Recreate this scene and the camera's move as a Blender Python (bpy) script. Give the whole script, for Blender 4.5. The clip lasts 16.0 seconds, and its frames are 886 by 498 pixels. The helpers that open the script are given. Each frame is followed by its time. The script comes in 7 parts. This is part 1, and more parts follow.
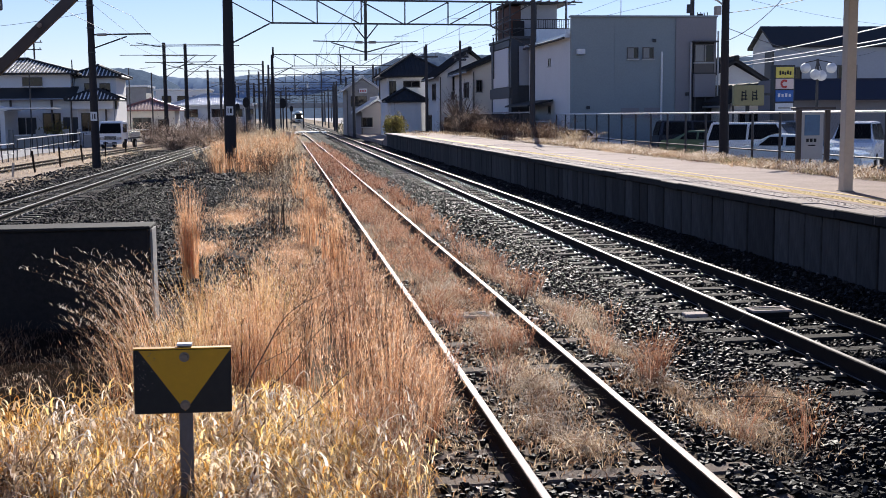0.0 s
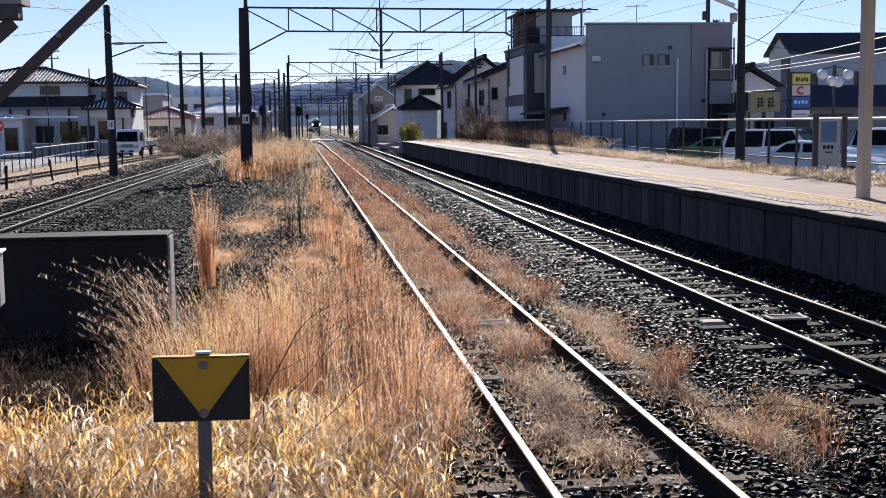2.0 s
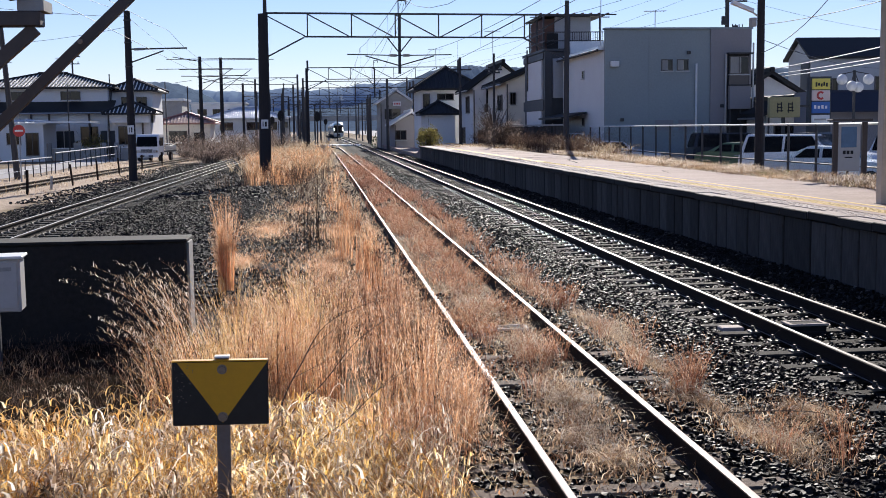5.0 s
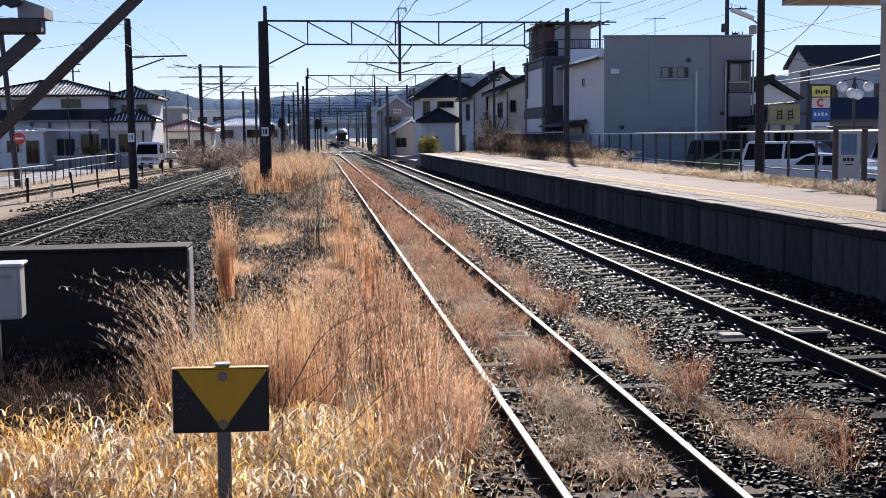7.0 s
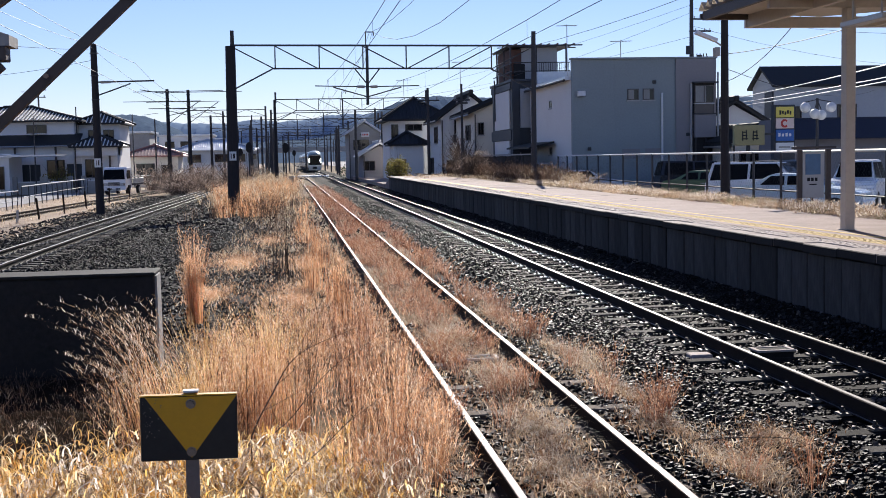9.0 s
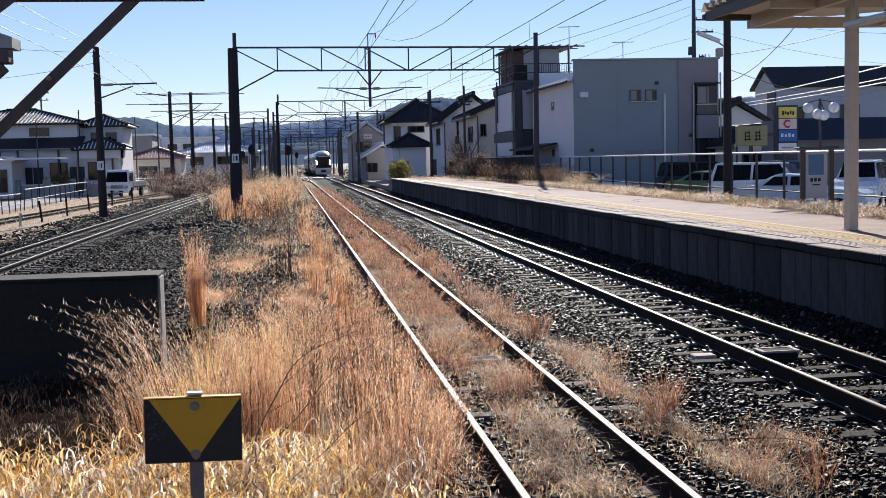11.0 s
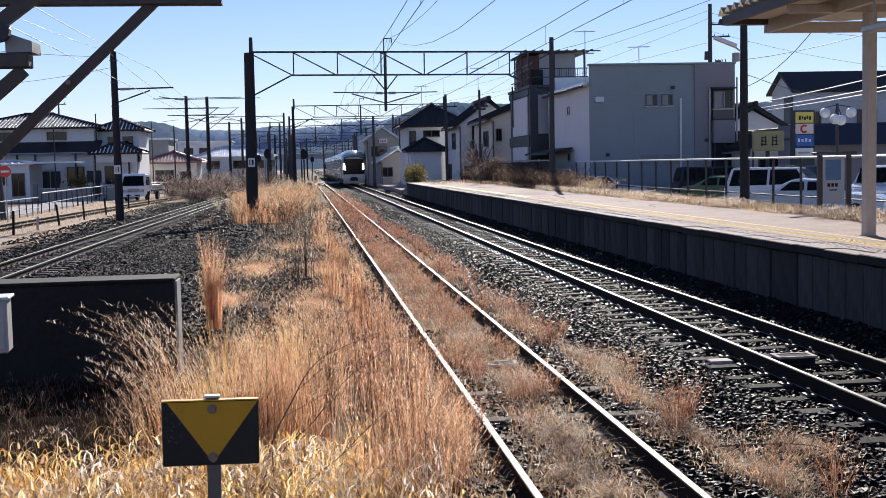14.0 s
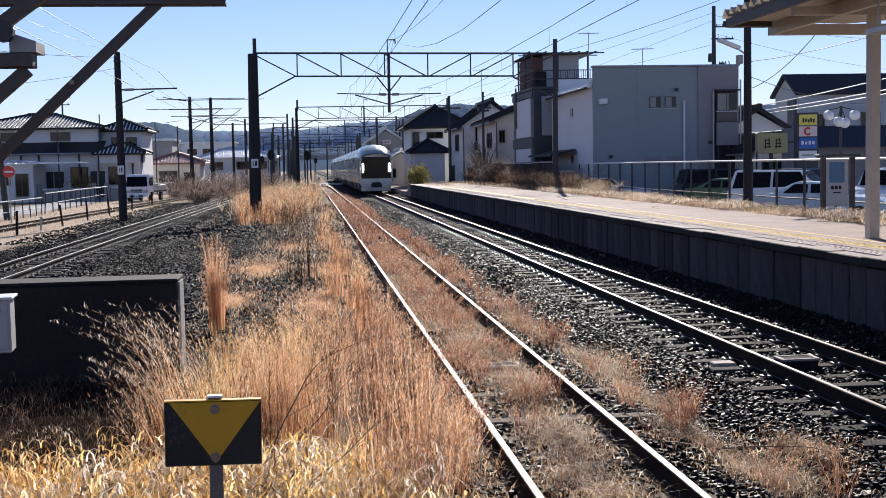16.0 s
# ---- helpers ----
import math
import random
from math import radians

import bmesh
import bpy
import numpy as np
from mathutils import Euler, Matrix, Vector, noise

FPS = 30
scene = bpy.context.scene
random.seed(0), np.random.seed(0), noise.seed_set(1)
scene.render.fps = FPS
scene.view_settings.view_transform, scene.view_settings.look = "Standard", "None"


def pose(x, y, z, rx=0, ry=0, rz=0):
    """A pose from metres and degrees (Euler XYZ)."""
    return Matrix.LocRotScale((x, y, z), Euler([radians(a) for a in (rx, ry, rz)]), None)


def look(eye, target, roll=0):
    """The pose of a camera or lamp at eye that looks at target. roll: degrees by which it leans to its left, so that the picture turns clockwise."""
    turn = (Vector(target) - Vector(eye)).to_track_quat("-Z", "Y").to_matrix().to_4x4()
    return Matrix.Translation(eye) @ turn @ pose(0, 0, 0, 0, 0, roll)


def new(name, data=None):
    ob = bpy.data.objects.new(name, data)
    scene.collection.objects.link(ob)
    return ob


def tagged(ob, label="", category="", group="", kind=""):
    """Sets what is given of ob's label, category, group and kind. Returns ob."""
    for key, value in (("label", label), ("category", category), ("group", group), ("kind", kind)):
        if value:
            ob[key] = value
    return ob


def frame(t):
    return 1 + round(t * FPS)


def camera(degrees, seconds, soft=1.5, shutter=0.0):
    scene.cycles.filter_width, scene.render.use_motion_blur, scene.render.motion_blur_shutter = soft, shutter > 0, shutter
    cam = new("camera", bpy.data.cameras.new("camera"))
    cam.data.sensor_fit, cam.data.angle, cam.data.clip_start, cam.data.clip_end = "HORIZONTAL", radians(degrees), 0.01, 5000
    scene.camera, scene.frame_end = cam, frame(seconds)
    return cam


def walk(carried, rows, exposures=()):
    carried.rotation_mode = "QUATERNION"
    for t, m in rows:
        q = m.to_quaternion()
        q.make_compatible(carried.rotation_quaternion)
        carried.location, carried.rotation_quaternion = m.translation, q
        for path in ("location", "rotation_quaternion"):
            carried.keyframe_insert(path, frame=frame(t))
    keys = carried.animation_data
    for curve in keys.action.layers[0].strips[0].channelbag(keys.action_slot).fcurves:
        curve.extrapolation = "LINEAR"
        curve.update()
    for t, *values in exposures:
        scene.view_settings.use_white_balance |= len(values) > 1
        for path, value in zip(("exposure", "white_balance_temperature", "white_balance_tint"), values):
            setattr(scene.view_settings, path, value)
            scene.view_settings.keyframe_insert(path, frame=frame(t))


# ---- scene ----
cam = camera(42.0, 16.0, 0.6)
PATH = [
    (0.0, pose(0.024, 0.028, 2.174, 83.371, 0.573, -7.719)),
    (0.5, pose(0.016, 0.037, 2.173, 83.332, 0.592, -7.624)),
    (1.0, pose(0.014, 0.037, 2.173, 83.393, 0.679, -7.478)),
    (1.5, pose(0.015, 0.022, 2.179, 83.562, 0.724, -7.250)),
    (2.0, pose(0.013, 0.023, 2.179, 83.745, 0.723, -6.968)),
    (2.5, pose(0.014, 0.009, 2.183, 83.887, 0.688, -6.672)),
    (3.0, pose(0.013, 0.010, 2.179, 83.980, 0.646, -6.445)),
    (3.5, pose(0.013, 0.014, 2.179, 83.974, 0.643, -6.284)),
    (4.0, pose(0.011, 0.010, 2.183, 83.935, 0.659, -6.178)),
    (6.5, pose(0.013, 0.001, 2.183, 84.269, 0.774, -6.012)),
    (7.0, pose(0.009, 0.013, 2.179, 84.375, 0.750, -6.059)),
    (7.5, pose(0.008, 0.003, 2.181, 84.529, 0.785, -6.248)),
    (8.0, pose(0.012, 0.005, 2.183, 84.853, 0.915, -6.695)),
    (8.5, pose(0.010, 0.010, 2.185, 85.293, 1.031, -7.401)),
    (8.7, pose(0.016, -0.014, 2.190, 85.417, 1.174, -7.608)),
    (11.0, pose(0.011, 0.002, 2.186, 85.551, 1.362, -7.497)),
    (11.5, pose(0.007, 0.021, 2.181, 85.416, 1.367, -7.227)),
    (12.0, pose(0.007, 0.014, 2.184, 85.381, 1.356, -7.029)),
    (12.5, pose(0.004, 0.010, 2.183, 85.464, 1.329, -6.915)),
    (13.0, pose(0.008, -0.012, 2.186, 85.595, 1.346, -6.824)),
    (13.5, pose(0.006, -0.009, 2.184, 85.724, 1.326, -6.773)),
    (14.0, pose(0.000, -0.001, 2.185, 85.791, 1.266, -6.742)),
    (14.5, pose(-0.001, 0.000, 2.183, 85.828, 1.231, -6.661)),
    (15.0, pose(0.001, -0.008, 2.184, 85.828, 1.254, -6.566)),
    (15.5, pose(0.001, 0.001, 2.183, 85.798, 1.160, -6.490)),
    (16.0, pose(-0.000, 0.000, 2.182, 85.870, 1.108, -6.581)),
]
walk(cam, PATH)

# ---- world and sun ----
SUN_AZ, SUN_EL = 11.0, 26.0     # degrees right of +y, degrees up
world = bpy.data.worlds.new("world")
scene.world = world
world.use_nodes = True
wn = world.node_tree
wn.nodes.clear()
sky = wn.nodes.new("ShaderNodeTexSky")
sky.sky_type = "NISHITA"
sky.sun_disc = False
sky.sun_elevation = radians(SUN_EL)
sky.sun_rotation = radians(SUN_AZ)
sky.air_density, sky.dust_density, sky.ozone_density = 1.0, 0.0, 3.0
bgn = wn.nodes.new("ShaderNodeBackground")
bgn.inputs[1].default_value = 0.0575
won = wn.nodes.new("ShaderNodeOutputWorld")
tint = wn.nodes.new("ShaderNodeMix")
tint.data_type, tint.blend_type = "RGBA", "MULTIPLY"
tint.inputs["Factor"].default_value = 1.0
tint.inputs["B"].default_value = (1.03, 1.0, 1.34, 1)
wn.links.new(sky.outputs[0], tint.inputs["A"])
wn.links.new(tint.outputs["Result"], bgn.inputs[0])
wn.links.new(bgn.outputs[0], won.inputs[0])
sun_data = bpy.data.lights.new("sun", "SUN")
sun_data.energy, sun_data.angle, sun_data.color = 5.0, radians(0.53), (1.0, 0.935, 0.86)
sun = new("sun", sun_data)
sun_dir = Vector((math.sin(radians(SUN_AZ)) * math.cos(radians(SUN_EL)),
                  math.cos(radians(SUN_AZ)) * math.cos(radians(SUN_EL)), math.sin(radians(SUN_EL))))
sun.matrix_world = look(sun_dir * 50, (0, 0, 0))
scene.view_settings.exposure = 0.68


# ---- materials ----
def nodes_of(name):
    m = bpy.data.materials.new(name)
    m.use_nodes = True
    nt = m.node_tree
    return m, nt, nt.nodes["Principled BSDF"], nt.nodes["Material Output"]


def ramp_of(nt, fac, stops):
    r = nt.nodes.new("ShaderNodeValToRGB")
    while len(r.color_ramp.elements) < len(stops):
        r.color_ramp.elements.new(0.5)
    for e, (p, c) in zip(r.color_ramp.elements, stops):
        e.position, e.color = p, (*c, 1)
    nt.links.new(fac, r.inputs[0])
    return r.outputs[0]


def noise_of(nt, scale, detail=5, rough=0.6, stretch=None, coords="Object"):
    tc = nt.nodes.new("ShaderNodeTexCoord")
    n = nt.nodes.new("ShaderNodeTexNoise")
    n.inputs["Scale"].default_value, n.inputs["Detail"].default_value, n.inputs["Roughness"].default_value = scale, detail, rough
    if stretch:
        mp = nt.nodes.new("ShaderNodeMapping")
        mp.inputs["Scale"].default_value = stretch
        nt.links.new(tc.outputs[coords], mp.inputs[0])
        nt.links.new(mp.outputs[0], n.inputs["Vector"])
    else:
        nt.links.new(tc.outputs[coords], n.inputs["Vector"])
    return n.outputs["Fac"]


def mix_of(nt, a, b, fac, mode="MIX"):
    m = nt.nodes.new("ShaderNodeMix")
    m.data_type, m.blend_type = "RGBA", mode
    for sock, v in ((m.inputs["Factor"], fac), (m.inputs["A"], a), (m.inputs["B"], b)):
        if isinstance(v, (int, float)):
            sock.default_value = v
        elif isinstance(v, tuple):
            sock.default_value = (*v, 1)
        else:
            nt.links.new(v, sock)
    return m.outputs["Result"]


def bump_of(nt, bsdf, height, strength=0.3, dist=0.01):
    b = nt.nodes.new("ShaderNodeBump")
    b.inputs["Strength"].default_value, b.inputs["Distance"].default_value = strength, dist
    nt.links.new(height, b.inputs["Height"])
    nt.links.new(b.outputs[0], bsdf.inputs["Normal"])


def surf(name, col, rough=0.7, metal=0.0, var=0.3, grain=30.0, stain=1.2, bump=0.25, stretch=None, stain_col=None, rand=0.0, dist=0.01, spec=0.5):
    """A worn solid surface: fine grain, broad stains, fine relief."""
    m, nt, b, out = nodes_of(name)
    g, s = noise_of(nt, grain, 6, 0.7, stretch), noise_of(nt, stain, 4, 0.65, stretch)
    dark = tuple(c * (1 - var) for c in col)
    lite = tuple(min(1, c * (1 + var * 0.6)) for c in col)
    c1 = ramp_of(nt, g, [(0.3, dark), (0.7, lite)])
    c2 = ramp_of(nt, s, [(0.35, stain_col or tuple(c * (1 - var * 0.9) for c in col)), (0.6, col)])
    c = mix_of(nt, c1, c2, 0.5)
    if rand:
        oi = nt.nodes.new("ShaderNodeObjectInfo")
        c = mix_of(nt, c, ramp_of(nt, oi.outputs["Random"], [(0, (1 - rand,) * 3), (1, (1, 1, 1))]), 1.0, "MULTIPLY")
    nt.links.new(c, b.inputs["Base Color"])
    rr = nt.nodes.new("ShaderNodeMapRange")
    rr.inputs["To Min"].default_value, rr.inputs["To Max"].default_value = max(0.03, rough - 0.12), min(1, rough + 0.12)
    nt.links.new(s, rr.inputs[0])
    nt.links.new(rr.outputs[0], b.inputs["Roughness"])
    b.inputs["Metallic"].default_value = metal
    b.inputs["Specular IOR Level"].default_value = spec
    if bump:
        bump_of(nt, b, g, bump, dist)
    return m


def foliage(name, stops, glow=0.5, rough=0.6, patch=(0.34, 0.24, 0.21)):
    """Thin leaves and straw that let light through, each blade with its own tone."""
    m, nt, b, out = nodes_of(name)
    geo = nt.nodes.new("ShaderNodeNewGeometry")
    c = ramp_of(nt, geo.outputs["Random Per Island"], stops)
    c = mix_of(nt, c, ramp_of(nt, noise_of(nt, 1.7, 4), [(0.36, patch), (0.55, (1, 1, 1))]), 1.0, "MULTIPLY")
    nt.links.new(c, b.inputs["Base Color"])
    b.inputs["Roughness"].default_value = rough
    b.inputs["Specular IOR Level"].default_value = 0.3
    tr = nt.nodes.new("ShaderNodeBsdfTranslucent")
    nt.links.new(c, tr.inputs[0])
    mx = nt.nodes.new("ShaderNodeMixShader")
    mx.inputs[0].default_value = glow
    nt.links.new(b.outputs[0], mx.inputs[1])
    nt.links.new(tr.outputs[0], mx.inputs[2])
    nt.links.new(mx.outputs[0], out.inputs[0])
    return m


def glass(name, col=(0.008, 0.009, 0.011), rough=0.06):
    m, nt, b, out = nodes_of(name)
    b.inputs["Base Color"].default_value = (*col, 1)
    b.inputs["Roughness"].default_value = rough
    b.inputs["Specular IOR Level"].default_value = 0.35
    bump_of(nt, b, noise_of(nt, 1.5, 2), 0.05, 0.02)
    return m


def glowing(name, col, power):
    m, nt, b, out = nodes_of(name)
    b.inputs["Base Color"].default_value = (*col, 1)
    b.inputs["Emission Color"].default_value = (*col, 1)
    b.inputs["Emission Strength"].default_value = power
    return m


def ground_material():
    """Crushed stone along the tracks, sandy soil and dry litter elsewhere."""
    m, nt, b, out = nodes_of("ground")
    tc = nt.nodes.new("ShaderNodeTexCoord")
    sep = nt.nodes.new("ShaderNodeSeparateXYZ")
    nt.links.new(tc.outputs["Object"], sep.inputs[0])
    warp = noise_of(nt, 0.5, 6, 0.65)

    def band(lo, hi, soft=0.5):
        def edge(v, a, c):
            r = nt.nodes.new("ShaderNodeMapRange")
            r.interpolation_type = "SMOOTHSTEP"
            for k, q in (("From Min", a), ("From Max", c)):
                r.inputs[k].default_value = q
            nt.links.new(v, r.inputs[0])
            return r.outputs[0]
        off = nt.nodes.new("ShaderNodeMath")
        off.operation = "MULTIPLY_ADD"
        off.inputs[1].default_value, off.inputs[2].default_value = 1.6, -0.8
        nt.links.new(warp, off.inputs[0])
        add = nt.nodes.new("ShaderNodeMath")
        nt.links.new(sep.outputs[0], add.inputs[0])
        nt.links.new(off.outputs[0], add.inputs[1])
        up, dn = edge(add.outputs[0], lo - soft, lo + soft), edge(add.outputs[0], hi + soft, hi - soft)
        mu = nt.nodes.new("ShaderNodeMath")
        mu.operation = "MULTIPLY"
        nt.links.new(up, mu.inputs[0])
        nt.links.new(dn, mu.inputs[1])
        return mu.outputs[0]

    vor = nt.nodes.new("ShaderNodeTexVoronoi")
    vor.inputs["Scale"].default_value = 17.0
    nt.links.new(tc.outputs["Object"], vor.inputs["Vector"])
    sepc = nt.nodes.new("ShaderNodeSeparateColor")
    nt.links.new(vor.outputs["Color"], sepc.inputs[0])
    stone = ramp_of(nt, sepc.outputs[0], [(0.0, (0.006, 0.006, 0.006)), (0.6, (0.015, 0.014, 0.014)), (1.0, (0.04, 0.036, 0.034))])
    soil = ramp_of(nt, noise_of(nt, 9, 7, 0.75), [(0.3, (0.06, 0.045, 0.033)), (0.55, (0.17, 0.125, 0.085)), (0.75, (0.3, 0.23, 0.16))])
    straw = ramp_of(nt, noise_of(nt, 22, 6, 0.8), [(0.3, (0.16, 0.115, 0.07)), (0.7, (0.42, 0.32, 0.2))])
    sand = ramp_of(nt, noise_of(nt, 5, 7, 0.75), [(0.3, (0.36, 0.27, 0.2)), (0.7, (0.56, 0.45, 0.34))])
    road = ramp_of(nt, noise_of(nt, 14, 6, 0.7), [(0.3, (0.34, 0.33, 0.32)), (0.7, (0.48, 0.47, 0.46))])
    c = mix_of(nt, soil, straw, ramp_of(nt, noise_of(nt, 0.35, 5, 0.7), [(0.45, (0, 0, 0)), (0.58, (1, 1, 1))]))
    c = mix_of(nt, c, road, band(-22, -17.5, 0.15))
    c = mix_of(nt, c, sand, band(-17.2, -10.5))
    c = mix_of(nt, c, stone, band(-9.8, -0.6))
    c = mix_of(nt, c, stone, band(2.9, 8.5, 0.4))
    c = mix_of(nt, c, road, band(15.3, 60, 0.2))
    nt.links.new(c, b.inputs["Base Color"])
    b.inputs["Roughness"].default_value = 0.9
    b.inputs["Specular IOR Level"].default_value = 0.06
    bump_of(nt, b, vor.outputs["Distance"], 0.9, 0.03)
    return m


M_GROUND = ground_material()


def stone_material():
    m, nt, b, out = nodes_of("crushed_stone")
    geo = nt.nodes.new("ShaderNodeNewGeometry")
    c = ramp_of(nt, geo.outputs["Random Per Island"], [(0, (0.004, 0.0038, 0.0038)), (0.6, (0.0095, 0.0087, 0.0085)), (0.86, (0.026, 0.023, 0.022)), (0.96, (0.08, 0.072, 0.066)), (1, (0.22, 0.2, 0.18))])
    c = mix_of(nt, c, ramp_of(nt, noise_of(nt, 60, 4), [(0.3, (0.6, 0.58, 0.55)), (0.7, (1, 1, 1))]), 1.0, "MULTIPLY")
    nt.links.new(c, b.inputs["Base Color"])
    b.inputs["Roughness"].default_value = 0.55
    b.inputs["Specular IOR Level"].default_value = 0.1
    bump_of(nt, b, noise_of(nt, 90, 4, 0.7), 0.35, 0.004)
    return m


M_STONE = stone_material()
M_RAILTOP = surf("worn_rail_head", (0.15, 0.138, 0.132), 0.46, 1.0, 0.15, 40, 2, 0.05, (1, 0.05, 1))
# Lighter rail head for the side track, sun gleam put into its colour.
M_RAILTOP_SIDE = surf("gleam_rail_head", (0.5, 0.47, 0.45), 0.5, 0.7, 0.15, 40, 2, 0.05, (1, 0.05, 1))
# Brighter than the web: glare on foot edges and clip plates put into colour.
M_RAILFOOT = surf("glint_bright_steel", (0.34, 0.32, 0.3), 0.4, 0.8, 0.3, 40, 2, 0.1, (1, 0.1, 1))
M_RUST = surf("brown_rusted_rail", (0.13, 0.075, 0.05), 0.8, 0.1, 0.4, 60, 3, 0.3, spec=0.2)
M_RAIL = surf("rusty_rail_web", (0.022, 0.015, 0.012), 0.8, 0.0, 0.4, 60, 3, 0.3, spec=0.12)
M_RAILTOP_OLD = surf("dull_rail_head", (0.17, 0.125, 0.115), 0.6, 0.4, 0.25, 40, 2, 0.08, (1, 0.08, 1), spec=0.3)
M_SLEEPER = surf("grey_sleeper_timber", (0.085, 0.077, 0.071), 0.88, 0, 0.5, 25, 2, 0.5, (0.25, 6, 1), rand=0.6, spec=0.1)
M_SLEEPER_OLD = surf("weathered_sleeper", (0.22, 0.165, 0.13), 0.85, 0, 0.45, 25, 2, 0.6, (0.3, 6, 1), rand=0.35, spec=0.15)
M_CLIP = surf("dark_steel_clip", (0.06, 0.05, 0.045), 0.55, 0.3, 0.3, 60, 8, 0.2)
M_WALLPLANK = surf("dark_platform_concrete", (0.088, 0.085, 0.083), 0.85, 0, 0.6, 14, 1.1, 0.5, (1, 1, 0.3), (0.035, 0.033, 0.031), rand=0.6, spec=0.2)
M_COPING = surf("worn_coping_concrete", (0.4, 0.34, 0.31), 0.85, 0, 0.45, 18, 0.9, 0.5, None, (0.14, 0.12, 0.11), spec=0.12)
M_PLATFORM = surf("platform_asphalt", (0.4, 0.31, 0.265), 0.9, 0, 0.45, 22, 0.55, 0.6, None, (0.19, 0.145, 0.12), spec=0.12)
M_REPAIR = surf("darker_asphalt_patch", (0.27, 0.205, 0.175), 0.9, 0, 0.5, 18, 0.9, 0.6, spec=0.1)
M_REPAIR_PALE = surf("pale_asphalt_patch", (0.42, 0.33, 0.31), 0.9, 0, 0.4, 18, 0.9, 0.5, spec=0.1)
M_TILE = surf("pale_edge_tile", (0.5, 0.42, 0.38), 0.8, 0, 0.25, 40, 1.5, 0.3, rand=0.15, spec=0.15)
M_YELLOW = surf("faded_yellow_paint", (0.72, 0.5, 0.15), 0.8, 0, 0.35, 30, 1.4, 0.2, None, (0.5, 0.37, 0.2), rand=0.15, spec=0.2)
# Dark concrete; on the coping it carries side shade and staining.
M_CONC_DARK = surf("dark_concrete", (0.03, 0.028, 0.027), 0.85, 0, 0.45, 15, 1.2, 0.4, spec=0.2)
M_CONC = surf("grey_concrete", (0.38, 0.37, 0.35), 0.85, 0, 0.3, 15, 1.2, 0.35)
M_POLE = surf("weathered_concrete_pole", (0.06, 0.058, 0.06), 0.85, 0, 0.3, 25, 2, 0.3, (1, 1, 0.3))
M_POLEDARK = surf("dark_creosoted_pole", (0.035, 0.033, 0.036), 0.8, 0, 0.3, 25, 2, 0.3, (1, 1, 0.3), spec=0.2)
M_STEEL = surf("painted_dark_steel", (0.06, 0.06, 0.063), 0.6, 0.3, 0.35, 40, 3, 0.15)
M_STEEL_L = surf("grey_galvanised_steel", (0.45, 0.45, 0.45), 0.45, 0.6, 0.25, 40, 3, 0.12)
M_WIRE = surf("cable_black", (0.05, 0.05, 0.05), 0.6, 0, 0.2, 40, 3, 0)
M_CREAM = surf("cream_painted_steel", (0.5, 0.45, 0.385), 0.6, 0, 0.2, 12, 1.5, 0.1, None, (0.48, 0.42, 0.35))
M_BROWN = surf("brown_painted_steel", (0.09, 0.07, 0.06), 0.6, 0.1, 0.3, 20, 2, 0.15)
M_GREY_WALL = surf("grey_render_wall", (0.305, 0.345, 0.345), 0.85, 0, 0.16, 10, 0.35, 0.15)
M_BROWN_WALL = surf("brown_grey_render", (0.29, 0.272, 0.275), 0.85, 0, 0.14, 10, 0.4, 0.15)
M_WHITE_WALL = surf("off_white_render", (0.78, 0.78, 0.77), 0.85, 0, 0.1, 8, 0.4, 0.12)
M_BEIGE_WALL = surf("beige_render", (0.74, 0.7, 0.62), 0.85, 0, 0.1, 8, 0.4, 0.12)
M_DARK_CLAD = surf("dark_cladding", (0.05, 0.055, 0.062), 0.6, 0, 0.3, 8, 0.6, 0.1)
M_ROOF = surf("dark_roof_tile", (0.034, 0.034, 0.034), 0.6, 0, 0.3, 12, 1, 0.2, rand=0.2, spec=0.25)
# Near-white base paints the sun's glare on the grey pantile rolls.
M_TILEROLL = surf("sun_glare_pantile", (0.86, 0.83, 0.78), 0.3, 0, 0.3, 12, 1, 0.1)
M_ROOF_RED = surf("red_brown_roof_tile", (0.3, 0.14, 0.12), 0.5, 0, 0.3, 12, 1, 0.2)
M_TIN = surf("pale_metal_roof", (0.6, 0.62, 0.65), 0.35, 0.4, 0.15, 10, 1, 0.1)
M_FRAME = surf("bronze_window_frame", (0.1, 0.09, 0.085), 0.4, 0.5, 0.2, 30, 3, 0.05)
M_GLASS = glass("window_glass")
M_CURTAIN = surf("pale_curtain", (0.34, 0.33, 0.3), 0.9, 0, 0.2, 12, 3, 0.2, (8, 8, 0.5))
M_YELLOW_SIGN = surf("yellow_enamel", (0.7, 0.34, 0.006), 0.45, 0, 0.12, 25, 3, 0.06, None, (0.58, 0.29, 0.012))
M_BLACK_SIGN = surf("black_enamel", (0.012, 0.012, 0.014), 0.35, 0, 0.3, 25, 6, 0.06, None, (0.03, 0.03, 0.03))
M_BOLT = surf("rusty_bolt", (0.32, 0.24, 0.18), 0.5, 0.6, 0.3, 80, 10, 0.2)
M_WHITE_METAL = surf("white_painted_metal", (0.75, 0.75, 0.74), 0.45, 0, 0.08, 15, 1.5, 0.06)
M_BOXGREY = surf("grey_white_enamel", (0.5, 0.49, 0.47), 0.5, 0, 0.12, 15, 1.5, 0.06)
M_CAR_WHITE = surf("white_car_paint", (0.8, 0.81, 0.82), 0.22, 0.0, 0.05, 6, 1, 0)
M_CAR_BLUE = surf("pale_blue_car_paint", (0.66, 0.74, 0.77), 0.25, 0.0, 0.05, 6, 1, 0)
